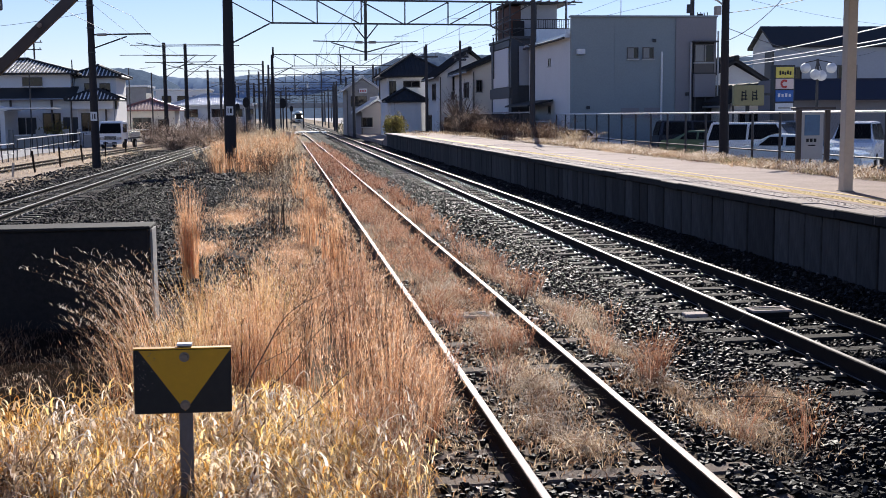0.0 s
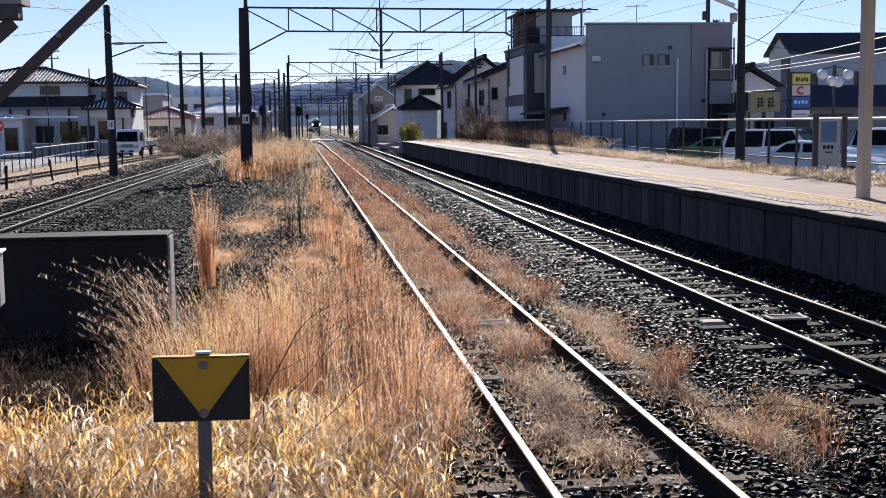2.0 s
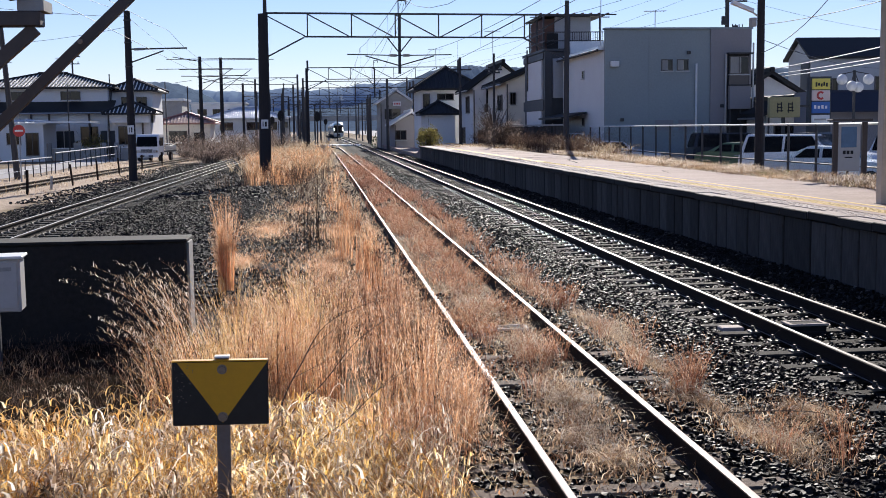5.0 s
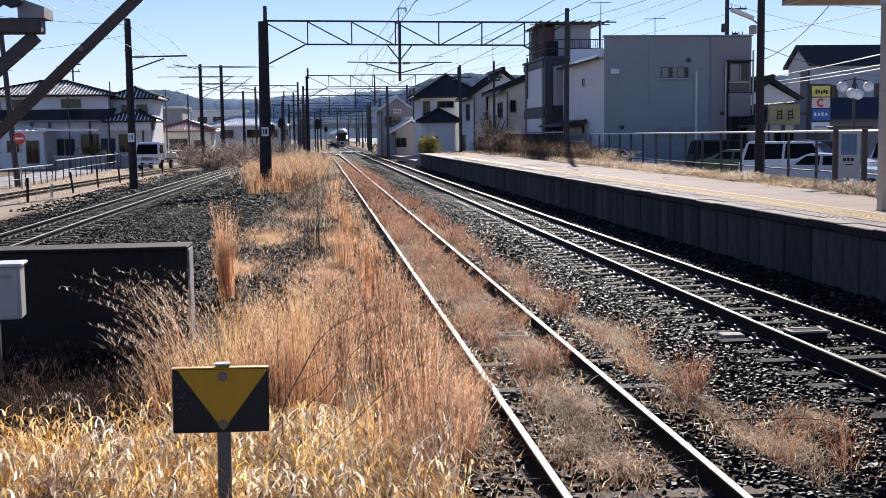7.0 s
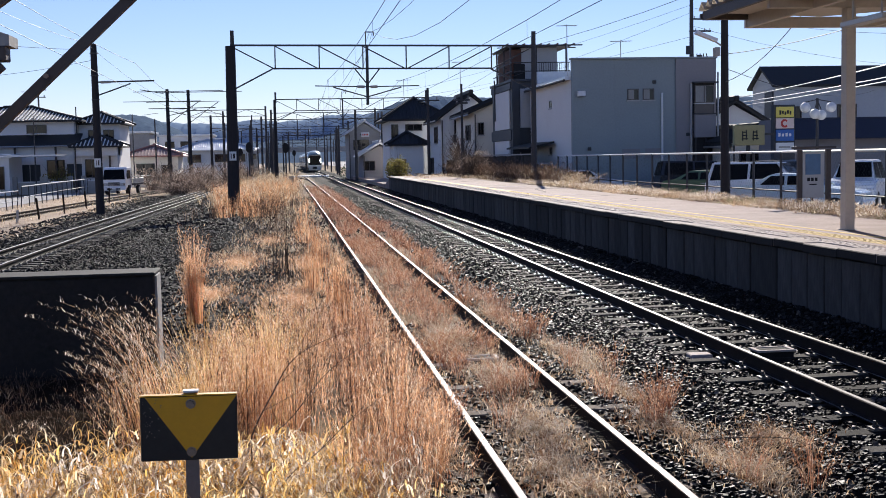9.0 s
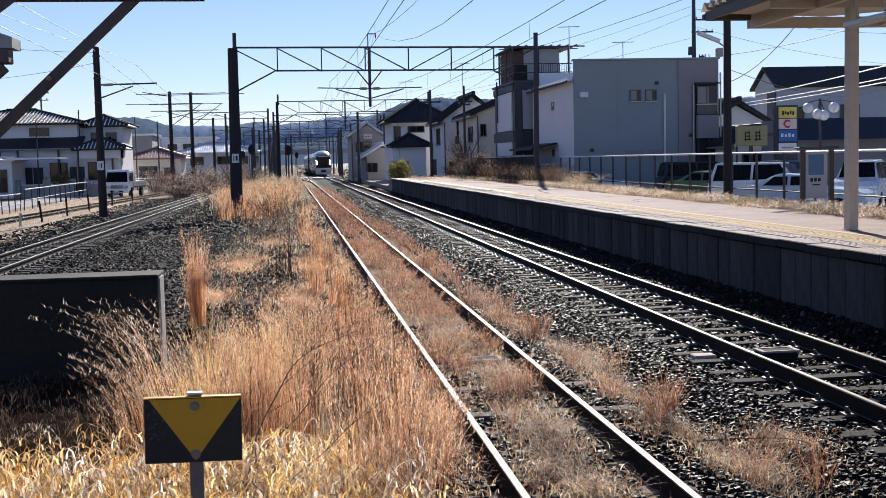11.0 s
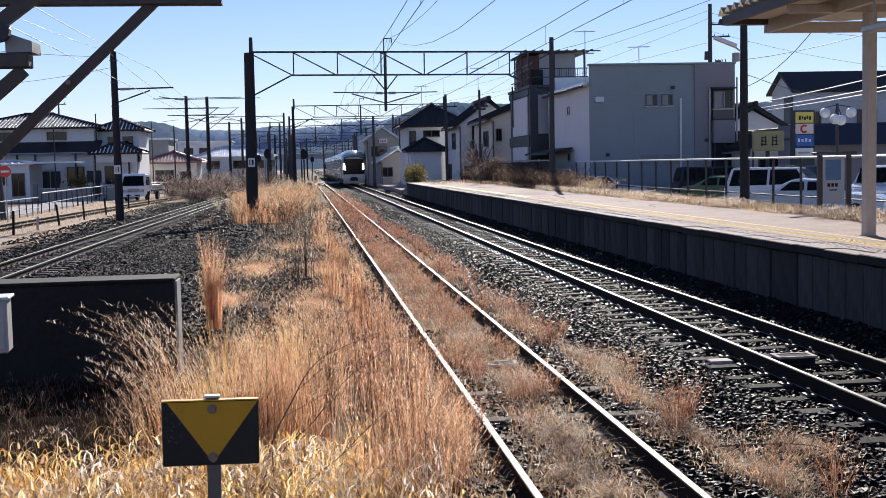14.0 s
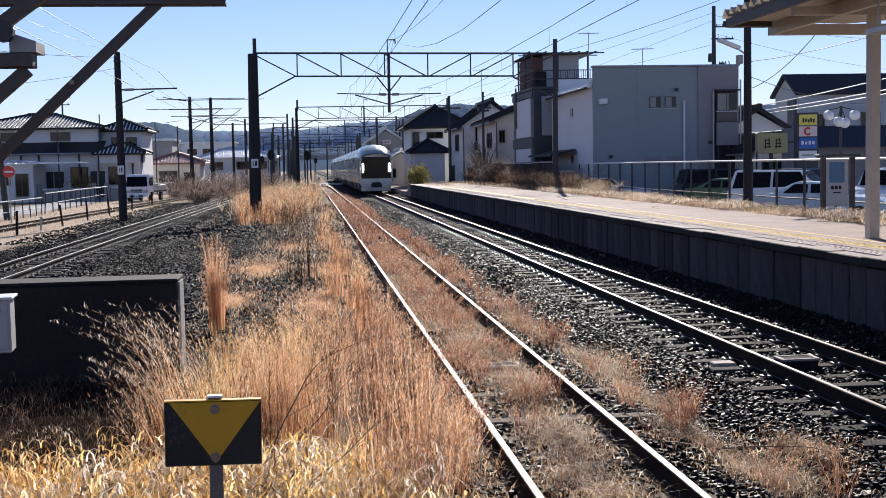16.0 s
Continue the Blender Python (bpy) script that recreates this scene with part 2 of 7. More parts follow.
M_CAR_DARK = surf("dark_car_paint", (0.03, 0.035, 0.045), 0.2, 0.2, 0.1, 6, 1, 0)
M_CAR_GREEN = surf("green_car_paint", (0.12, 0.2, 0.12), 0.2, 0.2, 0.1, 6, 1, 0)
M_TYRE = surf("black_rubber", (0.02, 0.02, 0.02), 0.85, 0, 0.2, 40, 4, 0.1)
M_TRAIN = surf("champagne_train_paint", (0.34, 0.33, 0.29), 0.25, 0.45, 0.06, 4, 0.6, 0)
M_TRAIN_WHITE = surf("ivory_train_paint", (0.6, 0.6, 0.57), 0.28, 0.1, 0.05, 4, 0.6, 0)
M_TRAIN_DOME = surf("pale_green_glazed_roof", (0.34, 0.42, 0.37), 0.2, 0.1, 0.1, 4, 0.6, 0)
M_UNDER = surf("dark_underframe", (0.03, 0.03, 0.032), 0.8, 0, 0.3, 20, 2, 0.2)
M_LIGHT = glowing("headlight_glow", (1.0, 0.98, 0.92), 9.0)
M_BLUE = surf("blue_sign_paint", (0.02, 0.12, 0.42), 0.4, 0, 0.1, 20, 2, 0)
M_NAVY = surf("navy_awning_cloth", (0.02, 0.028, 0.055), 0.8, 0, 0.3, 20, 2, 0.1)
M_YSIGN = surf("yellow_sign_paint", (0.75, 0.62, 0.12), 0.45, 0, 0.12, 20, 2, 0)
M_PINK = surf("pale_pink_sign_paint", (0.75, 0.6, 0.55), 0.45, 0, 0.1, 20, 2, 0)
M_RED = surf("red_paint", (0.55, 0.04, 0.03), 0.45, 0, 0.15, 20, 2, 0)
M_OLIVE_SIGN = surf("olive_gold_sign_board", (0.33, 0.29, 0.14), 0.55, 0, 0.2, 12, 2, 0)
M_BLACK = surf("matt_black", (0.012, 0.012, 0.013), 0.7, 0, 0.2, 20, 2, 0)
M_SKYPOSTER = surf("blue_grey_poster", (0.1, 0.2, 0.33), 0.4, 0, 0.4, 2.5, 1.5, 0)
M_SIGNPOST = surf("brownish_steel_post", (0.2, 0.165, 0.145), 0.6, 0.3, 0.3, 40, 4, 0.15)
M_WINDSCREEN = surf("black_cab_glass", (0.006, 0.007, 0.008), 0.12, 0, 0.2, 3, 0.6, 0, spec=0.2)
M_STALK = surf("dark_dead_stalk", (0.035, 0.024, 0.02), 0.9, 0, 0.35, 30, 4, 0.2, spec=0.1)
M_LIGHT_GREY_WALL = surf("light_grey_siding", (0.42, 0.44, 0.46), 0.8, 0, 0.14, 9, 0.4, 0.12)
M_TIMBER = surf("red_brown_timber", (0.12, 0.06, 0.045), 0.8, 0, 0.4, 12, 1.5, 0.2, (1, 1, 6))
M_BARK = surf("grey_brown_twig", (0.11, 0.08, 0.06), 0.9, 0, 0.35, 30, 4, 0.3)

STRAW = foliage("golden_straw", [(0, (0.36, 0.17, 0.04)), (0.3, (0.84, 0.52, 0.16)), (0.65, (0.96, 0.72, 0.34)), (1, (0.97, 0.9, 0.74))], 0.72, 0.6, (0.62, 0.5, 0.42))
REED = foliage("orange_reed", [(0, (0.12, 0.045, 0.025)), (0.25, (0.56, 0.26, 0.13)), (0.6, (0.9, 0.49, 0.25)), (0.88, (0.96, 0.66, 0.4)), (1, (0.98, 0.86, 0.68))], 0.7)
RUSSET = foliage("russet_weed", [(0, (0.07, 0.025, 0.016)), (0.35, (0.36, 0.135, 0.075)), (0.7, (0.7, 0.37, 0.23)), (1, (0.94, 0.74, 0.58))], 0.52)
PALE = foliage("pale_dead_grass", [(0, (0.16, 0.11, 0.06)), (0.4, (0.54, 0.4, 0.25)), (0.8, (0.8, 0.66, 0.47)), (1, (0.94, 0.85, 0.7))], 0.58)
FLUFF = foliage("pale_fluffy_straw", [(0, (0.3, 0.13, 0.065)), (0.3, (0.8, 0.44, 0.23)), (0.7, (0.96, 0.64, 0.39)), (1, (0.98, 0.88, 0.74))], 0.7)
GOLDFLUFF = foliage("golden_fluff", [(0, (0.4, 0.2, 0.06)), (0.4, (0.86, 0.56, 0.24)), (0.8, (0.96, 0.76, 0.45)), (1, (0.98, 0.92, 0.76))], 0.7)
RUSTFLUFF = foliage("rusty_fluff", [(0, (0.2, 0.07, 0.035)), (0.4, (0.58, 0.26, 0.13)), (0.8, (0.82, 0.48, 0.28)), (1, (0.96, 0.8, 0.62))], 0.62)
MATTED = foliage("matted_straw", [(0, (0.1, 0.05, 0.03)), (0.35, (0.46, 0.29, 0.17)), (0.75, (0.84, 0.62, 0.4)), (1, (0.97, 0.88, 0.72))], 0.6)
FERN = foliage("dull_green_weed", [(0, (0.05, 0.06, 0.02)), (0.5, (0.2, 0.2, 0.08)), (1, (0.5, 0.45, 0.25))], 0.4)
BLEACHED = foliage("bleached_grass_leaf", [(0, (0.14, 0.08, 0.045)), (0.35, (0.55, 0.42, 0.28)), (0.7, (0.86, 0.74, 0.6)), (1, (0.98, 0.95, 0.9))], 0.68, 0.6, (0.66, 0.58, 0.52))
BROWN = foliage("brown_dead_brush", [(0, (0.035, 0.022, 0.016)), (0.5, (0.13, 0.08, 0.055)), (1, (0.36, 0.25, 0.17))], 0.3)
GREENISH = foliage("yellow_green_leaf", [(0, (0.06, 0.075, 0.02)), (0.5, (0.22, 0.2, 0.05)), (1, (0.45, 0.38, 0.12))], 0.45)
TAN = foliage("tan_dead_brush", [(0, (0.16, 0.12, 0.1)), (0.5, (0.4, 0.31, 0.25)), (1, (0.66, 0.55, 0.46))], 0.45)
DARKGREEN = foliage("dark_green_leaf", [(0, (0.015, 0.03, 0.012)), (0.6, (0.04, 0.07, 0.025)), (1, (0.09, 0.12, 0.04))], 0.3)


# ---- mesh helpers ----
def part(name, bm, material, parent=None, label="", smooth=False):
    me = bpy.data.meshes.new(name)
    bmesh.ops.recalc_face_normals(bm, faces=bm.faces[:])
    bm.to_mesh(me)
    bm.free()
    if smooth:
        me.polygons.foreach_set("use_smooth", [True] * len(me.polygons))
    for mm in (material if isinstance(material, (list, tuple)) else [material]):
        me.materials.append(mm)
    ob = new(name, me)
    if parent is not None:
        ob.parent = parent
    if label:
        ob["label"] = label
    return ob


def share(name, me, parent, m):
    ob = new(name, me)
    ob.parent = parent
    ob.matrix_basis = m
    return ob


def thing(name, x=0, y=0, z=0, rz=0, label="", category="", group="", kind=""):
    e = new(name)
    e.matrix_basis = pose(x, y, z, 0, 0, rz)
    return tagged(e, label, category, group, kind)


def box(bm, x0, x1, y0, y1, z0, z1, mi=0, bevel=0.0):
    vs = [bm.verts.new((x, y, z)) for z in (z0, z1) for y in (y0, y1) for x in (x0, x1)]
    fs = [bm.faces.new([vs[i] for i in f]) for f in ((0, 2, 3, 1), (4, 5, 7, 6), (0, 1, 5, 4), (2, 6, 7, 3), (0, 4, 6, 2), (1, 3, 7, 5))]
    for f in fs:
        f.material_index = mi
    if bevel:
        es = list({e for f in fs for e in f.edges})
        bmesh.ops.bevel(bm, geom=es, offset=bevel, segments=1, affect="EDGES")
    return bm


def bx(x0, x1, y0, y1, z0, z1, bevel=0.0):
    return box(bmesh.new(), x0, x1, y0, y1, z0, z1, 0, bevel)


def rod(bm, p, q, r0, r1=None, n=8, mi=0):
    p, q = Vector(p), Vector(q)
    d = (q - p).normalized()
    a = d.orthogonal().normalized()
    c = d.cross(a)
    r1 = r0 if r1 is None else r1
    rings = []
    for o, r in ((p, r0), (q, r1)):
        rings.append([bm.verts.new(o + (a * math.cos(t) + c * math.sin(t)) * r) for t in [2 * math.pi * k / n for k in range(n)]])
    for k in range(n):
        bm.faces.new((rings[0][k], rings[0][(k + 1) % n], rings[1][(k + 1) % n], rings[1][k])).material_index = mi
    bm.faces.new(rings[0][::-1]).material_index = mi
    bm.faces.new(rings[1]).material_index = mi
    return bm


def rd(p, q, r0, r1=None, n=8):
    return rod(bmesh.new(), p, q, r0, r1, n)


def beam(bm, p, q, w, h):
    """A straight bar of w across (level) and h deep from p to q."""
    p, q = Vector(p), Vector(q)
    d = (q - p).normalized()
    s = d.cross(Vector((0, 0, 1)))
    s = s.normalized() if s.length > 1e-4 else Vector((1, 0, 0))
    u = s.cross(d)
    vs = [bm.verts.new(o + s * (a * w / 2) + u * (b * h / 2)) for o in (p, q) for a, b in ((-1, -1), (1, -1), (1, 1), (-1, 1))]
    for f in ((3, 2, 1, 0), (4, 5, 6, 7), (0, 1, 5, 4), (1, 2, 6, 5), (2, 3, 7, 6), (3, 0, 4, 7)):
        bm.faces.new([vs[i] for i in f])
    return bm


def angle_bar(bm, p, q, w, t=0.012):
    """An L-shaped steel angle from p to q."""
    beam(bm, p, q, w, t)
    beam(bm, Vector(p) + Vector((0, 0, w / 2)), Vector(q) + Vector((0, 0, w / 2)), t, w)
    return bm


def prism(bm, pts, y0, y1, axis="y", mi=0):
    """A polygon given as (across, up) pairs, drawn out from y0 to y1."""
    def at(a, z, y):
        return (a, y, z) if axis == "y" else (y, a, z)
    r0, r1 = [bm.verts.new(at(a, z, y0)) for a, z in pts], [bm.verts.new(at(a, z, y1)) for a, z in pts]
    n = len(pts)
    fs = [bm.faces.new(r0), bm.faces.new(r1[::-1])] + [bm.faces.new((r0[i], r1[i], r1[(i + 1) % n], r0[(i + 1) % n])) for i in range(n)]
    for f in fs:
        f.material_index = mi
    return bm


def tube(bm, pts, r, n=5):
    rings = []
    pts = [Vector(p) for p in pts]
    for i, p in enumerate(pts):
        d = (pts[min(i + 1, len(pts) - 1)] - pts[max(i - 1, 0)]).normalized()
        a = d.cross(Vector((0.13, 0.1, 1))).normalized()
        c = d.cross(a)
        rings.append([bm.verts.new(p + (a * math.cos(t) + c * math.sin(t)) * r) for t in [2 * math.pi * k / n for k in range(n)]])
    for u, v in zip(rings, rings[1:]):
        for k in range(n):
            bm.faces.new((u[k], u[(k + 1) % n], v[(k + 1) % n], v[k]))
    return bm


def sag(p, q, drop, n=10):
    p, q = Vector(p), Vector(q)
    return [p.lerp(q, k / n) - Vector((0, 0, drop * 4 * (k / n) * (1 - k / n))) for k in range(n + 1)]


def np_mesh(name, verts, faces, material, parent=None):
    me = bpy.data.meshes.new(name)
    me.from_pydata(verts.tolist(), [], faces.tolist())
    me.materials.append(material)
    ob = new(name, me)
    if parent is not None:
        ob.parent = parent
    return ob


rng = np.random.default_rng(7)


def blades(base, height, width, lean, heading, droop=0.0, segs=3):
    """Verts and quads of tapering curved blades, one a row of base."""
    n = len(base)
    s = np.linspace(0, 1, segs + 1)
    d = np.stack([np.cos(heading), np.sin(heading), np.zeros(n)], 1)
    side_a = rng.uniform(0, math.tau, n)
    side = np.stack([np.cos(side_a), np.sin(side_a), np.zeros(n)], 1)
    v = np.zeros((n, segs + 1, 2, 3))
    for k, q in enumerate(s):
        c = base + d * (lean * height * q ** 2)[:, None]
        c[:, 2] += height * (q - droop * q ** 3)
        w = width * (1.0 - 0.85 * q) * 0.5
        v[:, k, 0], v[:, k, 1] = c - side * w[:, None], c + side * w[:, None]
    idx = np.arange(n)[:, None] * (2 * (segs + 1))
    f = [idx + np.array([[2 * k, 2 * k + 1, 2 * k + 3, 2 * k + 2]]) for k in range(segs)]
    return v.reshape(-1, 3), np.concatenate(f)


def joined(pairs):
    vs, fs, o = [], [], 0
    for v, f in pairs:
        vs.append(v)
        fs.append(f + o)
        o += len(v)
    return np.concatenate(vs), np.concatenate(fs)


def grass(name, base, h, w, lean, material, label, category="grass", droop=0.0, hairs=0, hair_len=0.12, heading=None, segs=3, hair_from=0.55):
    n = len(base)
    height = rng.uniform(h[0], h[1], n)
    head = rng.uniform(0, math.tau, n) if heading is None else rng.normal(heading, 0.7, n)
    ln = rng.uniform(lean[0], lean[1], n)
    sets = [blades(base, height, rng.uniform(w * 0.6, w * 1.3, n), ln, head, droop, segs)]
    for k in range(hairs):
        q = rng.uniform(hair_from, 1.0, n)
        d = np.stack([np.cos(head), np.sin(head), np.zeros(n)], 1)
        c = base + d * (ln * height * q ** 2)[:, None]
        c[:, 2] += height * (q - droop * q ** 3)
        sets.append(blades(c, rng.uniform(0.5, 1.1, n) * hair_len * (1.3 - q * 0.6), np.full(n, w * 0.8), rng.uniform(0.2, 1.0, n), head + rng.normal(0, 1.2, n), 0.25, 2))
    v, f = joined(sets)
    return tagged(np_mesh(name, v, f, material), label, category, "", "stuff")


def scatter(n, x0, x1, y0, y1, clump=0.0, scale=1.0, seed=0.0, z=-0.28):
    """Foot points in a rectangle, gathered into patches by a noise field."""
    out = []
    while len(out) < n:
        x, y = rng.uniform(x0, x1), rng.uniform(y0, y1)
        if clump and noise.noise(Vector((x * scale, y * scale * 0.6, seed))) < clump * rng.uniform(-0.6, 1.0) - 0.1:
            continue
        out.append((x, y, ground_z(x, y)))
    return np.array(out)


def ground_z(x, y):
    """Height of the ground under a place, with rails at 0."""
    def bed(c, half, top, base):
        d = abs(x - c) - half
        return base if d > 0.5 else (top if d < 0 else top + (base - top) * (d / 0.5) ** 2 * (3 - 2 * d / 0.5) if d < 0.5 else base)
    z = -0.3 if x < 13.3 else 0.05
    if 0.5 < x < 7.4:
        z = max(bed(1.98, 1.0, -0.15, -0.3), bed(5.48, 1.5, -0.2, -0.28))
        heap = max(0.0, min(1.0, (x - 6.45) / 0.5))
        z += 0.2 * heap * heap * (3 - 2 * heap)
    elif -10 < x < -4:
        z = bed(left_x(y), 1.6, -0.18, -0.32)
    return z


def left_x(y):
    """Centre line of the curving left-hand track."""
    return -7.0 + 0.9 * max(0.0, (y - 30) / 70) ** 1.3


def main_x(y):
    """Centre line of the main track, bending gently far away."""
    return 5.48 - 0.95 * max(0.0, (y - 120) / 280) ** 1.2


def siding_x(y):
    return 1.98 - 0.00002 * max(0.0, y - 30) ** 2


# ---- ground ----
def build_ground():
    xs = np.unique(np.concatenate([np.linspace(-4000, -60, 9), np.linspace(-60, -12, 25), np.arange(-12, 12.01, 0.25), np.linspace(12, 60, 25), np.linspace(60, 4000, 9)]))
    ys = np.unique(np.concatenate([np.linspace(-300, -10, 5), np.arange(-10, 30, 0.4), np.arange(30, 160, 2.0), np.linspace(160, 600, 20), np.linspace(600, 4500, 10)]))
    v = np.zeros((len(ys), len(xs), 3))
    for j, y in enumerate(ys):
        for i, x in enumerate(xs):
            z = ground_z(x, min(y, 110))
            if abs(x) < 60 and y < 200:
                z += 0.03 * noise.noise(Vector((x * 0.8, y * 0.8, 0))) - 0.01
            v[j, i] = x, y, z
    nx = len(xs)
    q = (np.arange(len(ys) - 1)[:, None] * nx + np.arange(nx - 1)[None]).ravel()
    f = np.stack([q, q + 1, q + nx + 1, q + nx], 1)
    g = np_mesh("ground", v.reshape(-1, 3), f, M_GROUND)
    tagged(g, "stony trackside ground with soil and dry litter", "ground", "", "structure")


build_ground()


# ---- tracks ----
RAIL_PROFILE = [(-0.0635, -0.153), (0.0635, -0.153), (0.0635, -0.142), (0.045, -0.1395), (0.012, -0.125), (0.009, -0.048), (0.032, -0.038), (0.0325, -0.009), (0.0275, -0.0025), (0.02, 0.0), (-0.02, 0.0), (-0.0275, -0.0025), (-0.0325, -0.009), (-0.032, -0.038), (-0.009, -0.048), (-0.012, -0.125), (-0.045, -0.1395), (-0.0635, -0.142)]


def rail_mesh(fx, off, y0, y1, step, wide=True):
    bm = bmesh.new()
    prev = None
    n = max(1, int((y1 - y0) / step))
    for k in range(n + 1):
        y = y0 + (y1 - y0) * k / n
        d = (fx(y + 0.5) - fx(y - 0.5))
        ring = [bm.verts.new((fx(y) + off + a, y - d * (off + a), z)) for a, z in RAIL_PROFILE]
        if prev:
            for i in range(len(ring)):
                f = bm.faces.new((prev[i], ring[i], ring[(i + 1) % len(ring)], prev[(i + 1) % len(ring)]))
                # Outer foot strips take the bright steel that paints in their glare.
                f.material_index = 1 if i == 9 or (wide and i in (8, 10)) else 2 if i in (2, 16) else 0
        else:
            bm.faces.new(ring)
        prev = ring
    bm.faces.new(prev[::-1])
    return bm


def clip_mesh():
    bm = bmesh.new()
    box(bm, -0.09, 0.075, -0.06, 0.06, 0.0, 0.022)
    rod(bm, (-0.045, 0.01, 0.015), (-0.045, 0.01, 0.075), 0.022, 0.016, 6, 1)
    rod(bm, (-0.05, -0.04, 0.035), (-0.015, 0.05, 0.045), 0.014, 0.012, 6, 1)
    me = bpy.data.meshes.new("rail_clip")
    bmesh.ops.recalc_face_normals(bm, faces=bm.faces[:])
    bm.to_mesh(me)
    bm.free()
    # Plate shares the bright foot steel, its sunlit top put into the colour.
    me.materials.append(M_RAILFOOT)
    me.materials.append(M_CLIP)
    return me


CLIP = clip_mesh()


def sleeper_mesh(material, w=0.2, long=2.1):
    bm = bmesh.new()
    box(bm, -long / 2, long / 2, -w / 2, w / 2, -0.14, 0.0, 0, 0.012)
    me = bpy.data.meshes.new("sleeper")
    bm.to_mesh(me)
    bm.free()
    me.materials.append(material)
    return me


def build_track(label, fx, y0, y1, step, sleepers, pitch, top, sl_mat, head, clips, rail_step=2.0, sink=0.004):
    tr = thing("railway_track", label=label, category="railway track", kind="structure")
    for off in (-0.5335 - 0.0, 0.5335):
        part("rail", rail_mesh(fx, off, y0, y1, rail_step, head not in (M_RAILTOP, M_RAILTOP_SIDE)), [M_RAIL, head, M_RAILFOOT if head in (M_RAILTOP, M_RAILTOP_SIDE) else M_RAIL], tr)
    me = sleeper_mesh(sl_mat)
    y = sleepers[0]
    n = 0
    while y < sleepers[1] and n < 290:
        jit = random.uniform(-0.03, 0.03)
        share("sleeper", me, tr, pose(fx(y) + jit, y, top + ((0.006 if y < 11.5 else -min(0.05, (y - 11.5) * 0.012)) if sink > 0.05 else 0.0) + random.uniform(-0.008 - sink, 0.004), 0, 0, random.uniform(-1, 1)))
        if clips and y < clips:
            for off in (-0.5335, 0.5335):
                for sgn, turn in ((-1, 0), (1, 180)):
                    share("rail_clip", CLIP, tr, pose(fx(y) + off + sgn * 0.075, y, top, 0, 0, turn))
        y += pitch
        n += 1
    return tr


build_track("main line of bright worn rails on timber sleepers", main_x, -12, 620, 2, (2.0, 120), 0.58, -0.162, M_SLEEPER, M_RAILTOP, 46, 3.0, 0.012)
build_track("overgrown siding of dull rails half sunk in weeds", siding_x, -6, 163, 2, (1.5, 60), 0.62, -0.125, M_SLEEPER_OLD, M_RAILTOP_OLD, 0, 3.0, 0.06)
build_track("curving side track of worn rails beside the wall", left_x, -12, 240, 2, (12, 110), 0.58, -0.156, M_SLEEPER, M_RAILTOP_SIDE, 60, 2.0)


def far_siding_x(y):
    return -13.9 + 0.035 * (y - 45) + 0.0003 * max(0, y - 45) ** 2


build_track("rusty disused track on a sandy strip", far_siding_x, 20, 130, 2, (25, 110), 0.75, -0.16, M_SLEEPER_OLD, M_RUST, 0, 2.0).location.z = -0.155


def build_turnout():
    t = thing("railway_turnout", label="small turnout of worn rails beyond the siding", category="turnout", kind="structure")
    def branch(y):
        return siding_x(150) - 0.9 + 3.4 * max(0.0, min(1.0, (y - 132) / 62)) ** 1.6
    for off in (-0.0, 1.067):
        part("rail", rail_mesh(lambda y: branch(y) - 0.1, off, 140, 194, 3), [M_RAIL, M_RAILTOP_OLD, M_RAIL], t)
    part("rail", rail_mesh(lambda y: siding_x(140) + 0.53 - 0.9 * max(0.0, (y - 132) / 16) ** 2, 0, 132, 148, 2), [M_RAIL, M_RAILTOP_OLD, M_RAIL], t)


build_turnout()


def build_crossing():
    c = thing("track_crossing", label="pale planked foot crossing over the tracks", category="crossing", kind="structure")
    for k in range(3):
        part("plank", bx(-1.0, 1.2, 164 + k * 0.9, 164.8 + k * 0.9, -0.2, 0.02, 0.01), M_WHITE_METAL, c)
        part("plank", bx(1.21, 4.6, 164 + k * 0.9, 164.8 + k * 0.9, -0.2, 0.02, 0.01), M_WHITE_METAL, c)
        part("plank", bx(5.0, 5.7, 164 + k * 0.9, 164.8 + k * 0.9, -0.2, 0.02, 0.01), M_WHITE_METAL, c)


build_crossing()


def track_box(x, y, w, label, mat=M_CONC):
    b = thing("track_magnet", x, y, -0.1, 0, label, "signal magnet", "magnets between the rails")
    part("housing", bx(-w / 2, w / 2, -0.12, 0.12, -0.15, 0.0, 0.012), M_CONC_DARK, b)
    bm = bmesh.new()
    box(bm, -w / 2 - 0.02, w / 2 + 0.02, -0.14, -0.1, 0.003, 0.028, 0, 0.004)
    box(bm, -w / 2 - 0.02, w / 2 + 0.02, 0.1, 0.14, 0.003, 0.028, 0, 0.004)
    box(bm, -w / 2 - 0.02, -w / 2 + 0.03, -0.098, 0.098, 0.003, 0.028, 0, 0.004)
    box(bm, w / 2 - 0.03, w / 2 + 0.02, -0.098, 0.098, 0.003, 0.028, 0, 0.004)
    part("frame", bm, mat, b, "pale metal frame")
    part("plate", bx(-w / 2 + 0.035, w / 2 - 0.035, -0.095, 0.095, 0.002, 0.02), M_SLEEPER, b)


track_box(2.08, 12.8, 0.42, "pale framed magnet box between the siding rails", M_TILE)
track_box(5.46, 12.5, 0.42, "pale framed magnet box between the main rails", M_TILE)


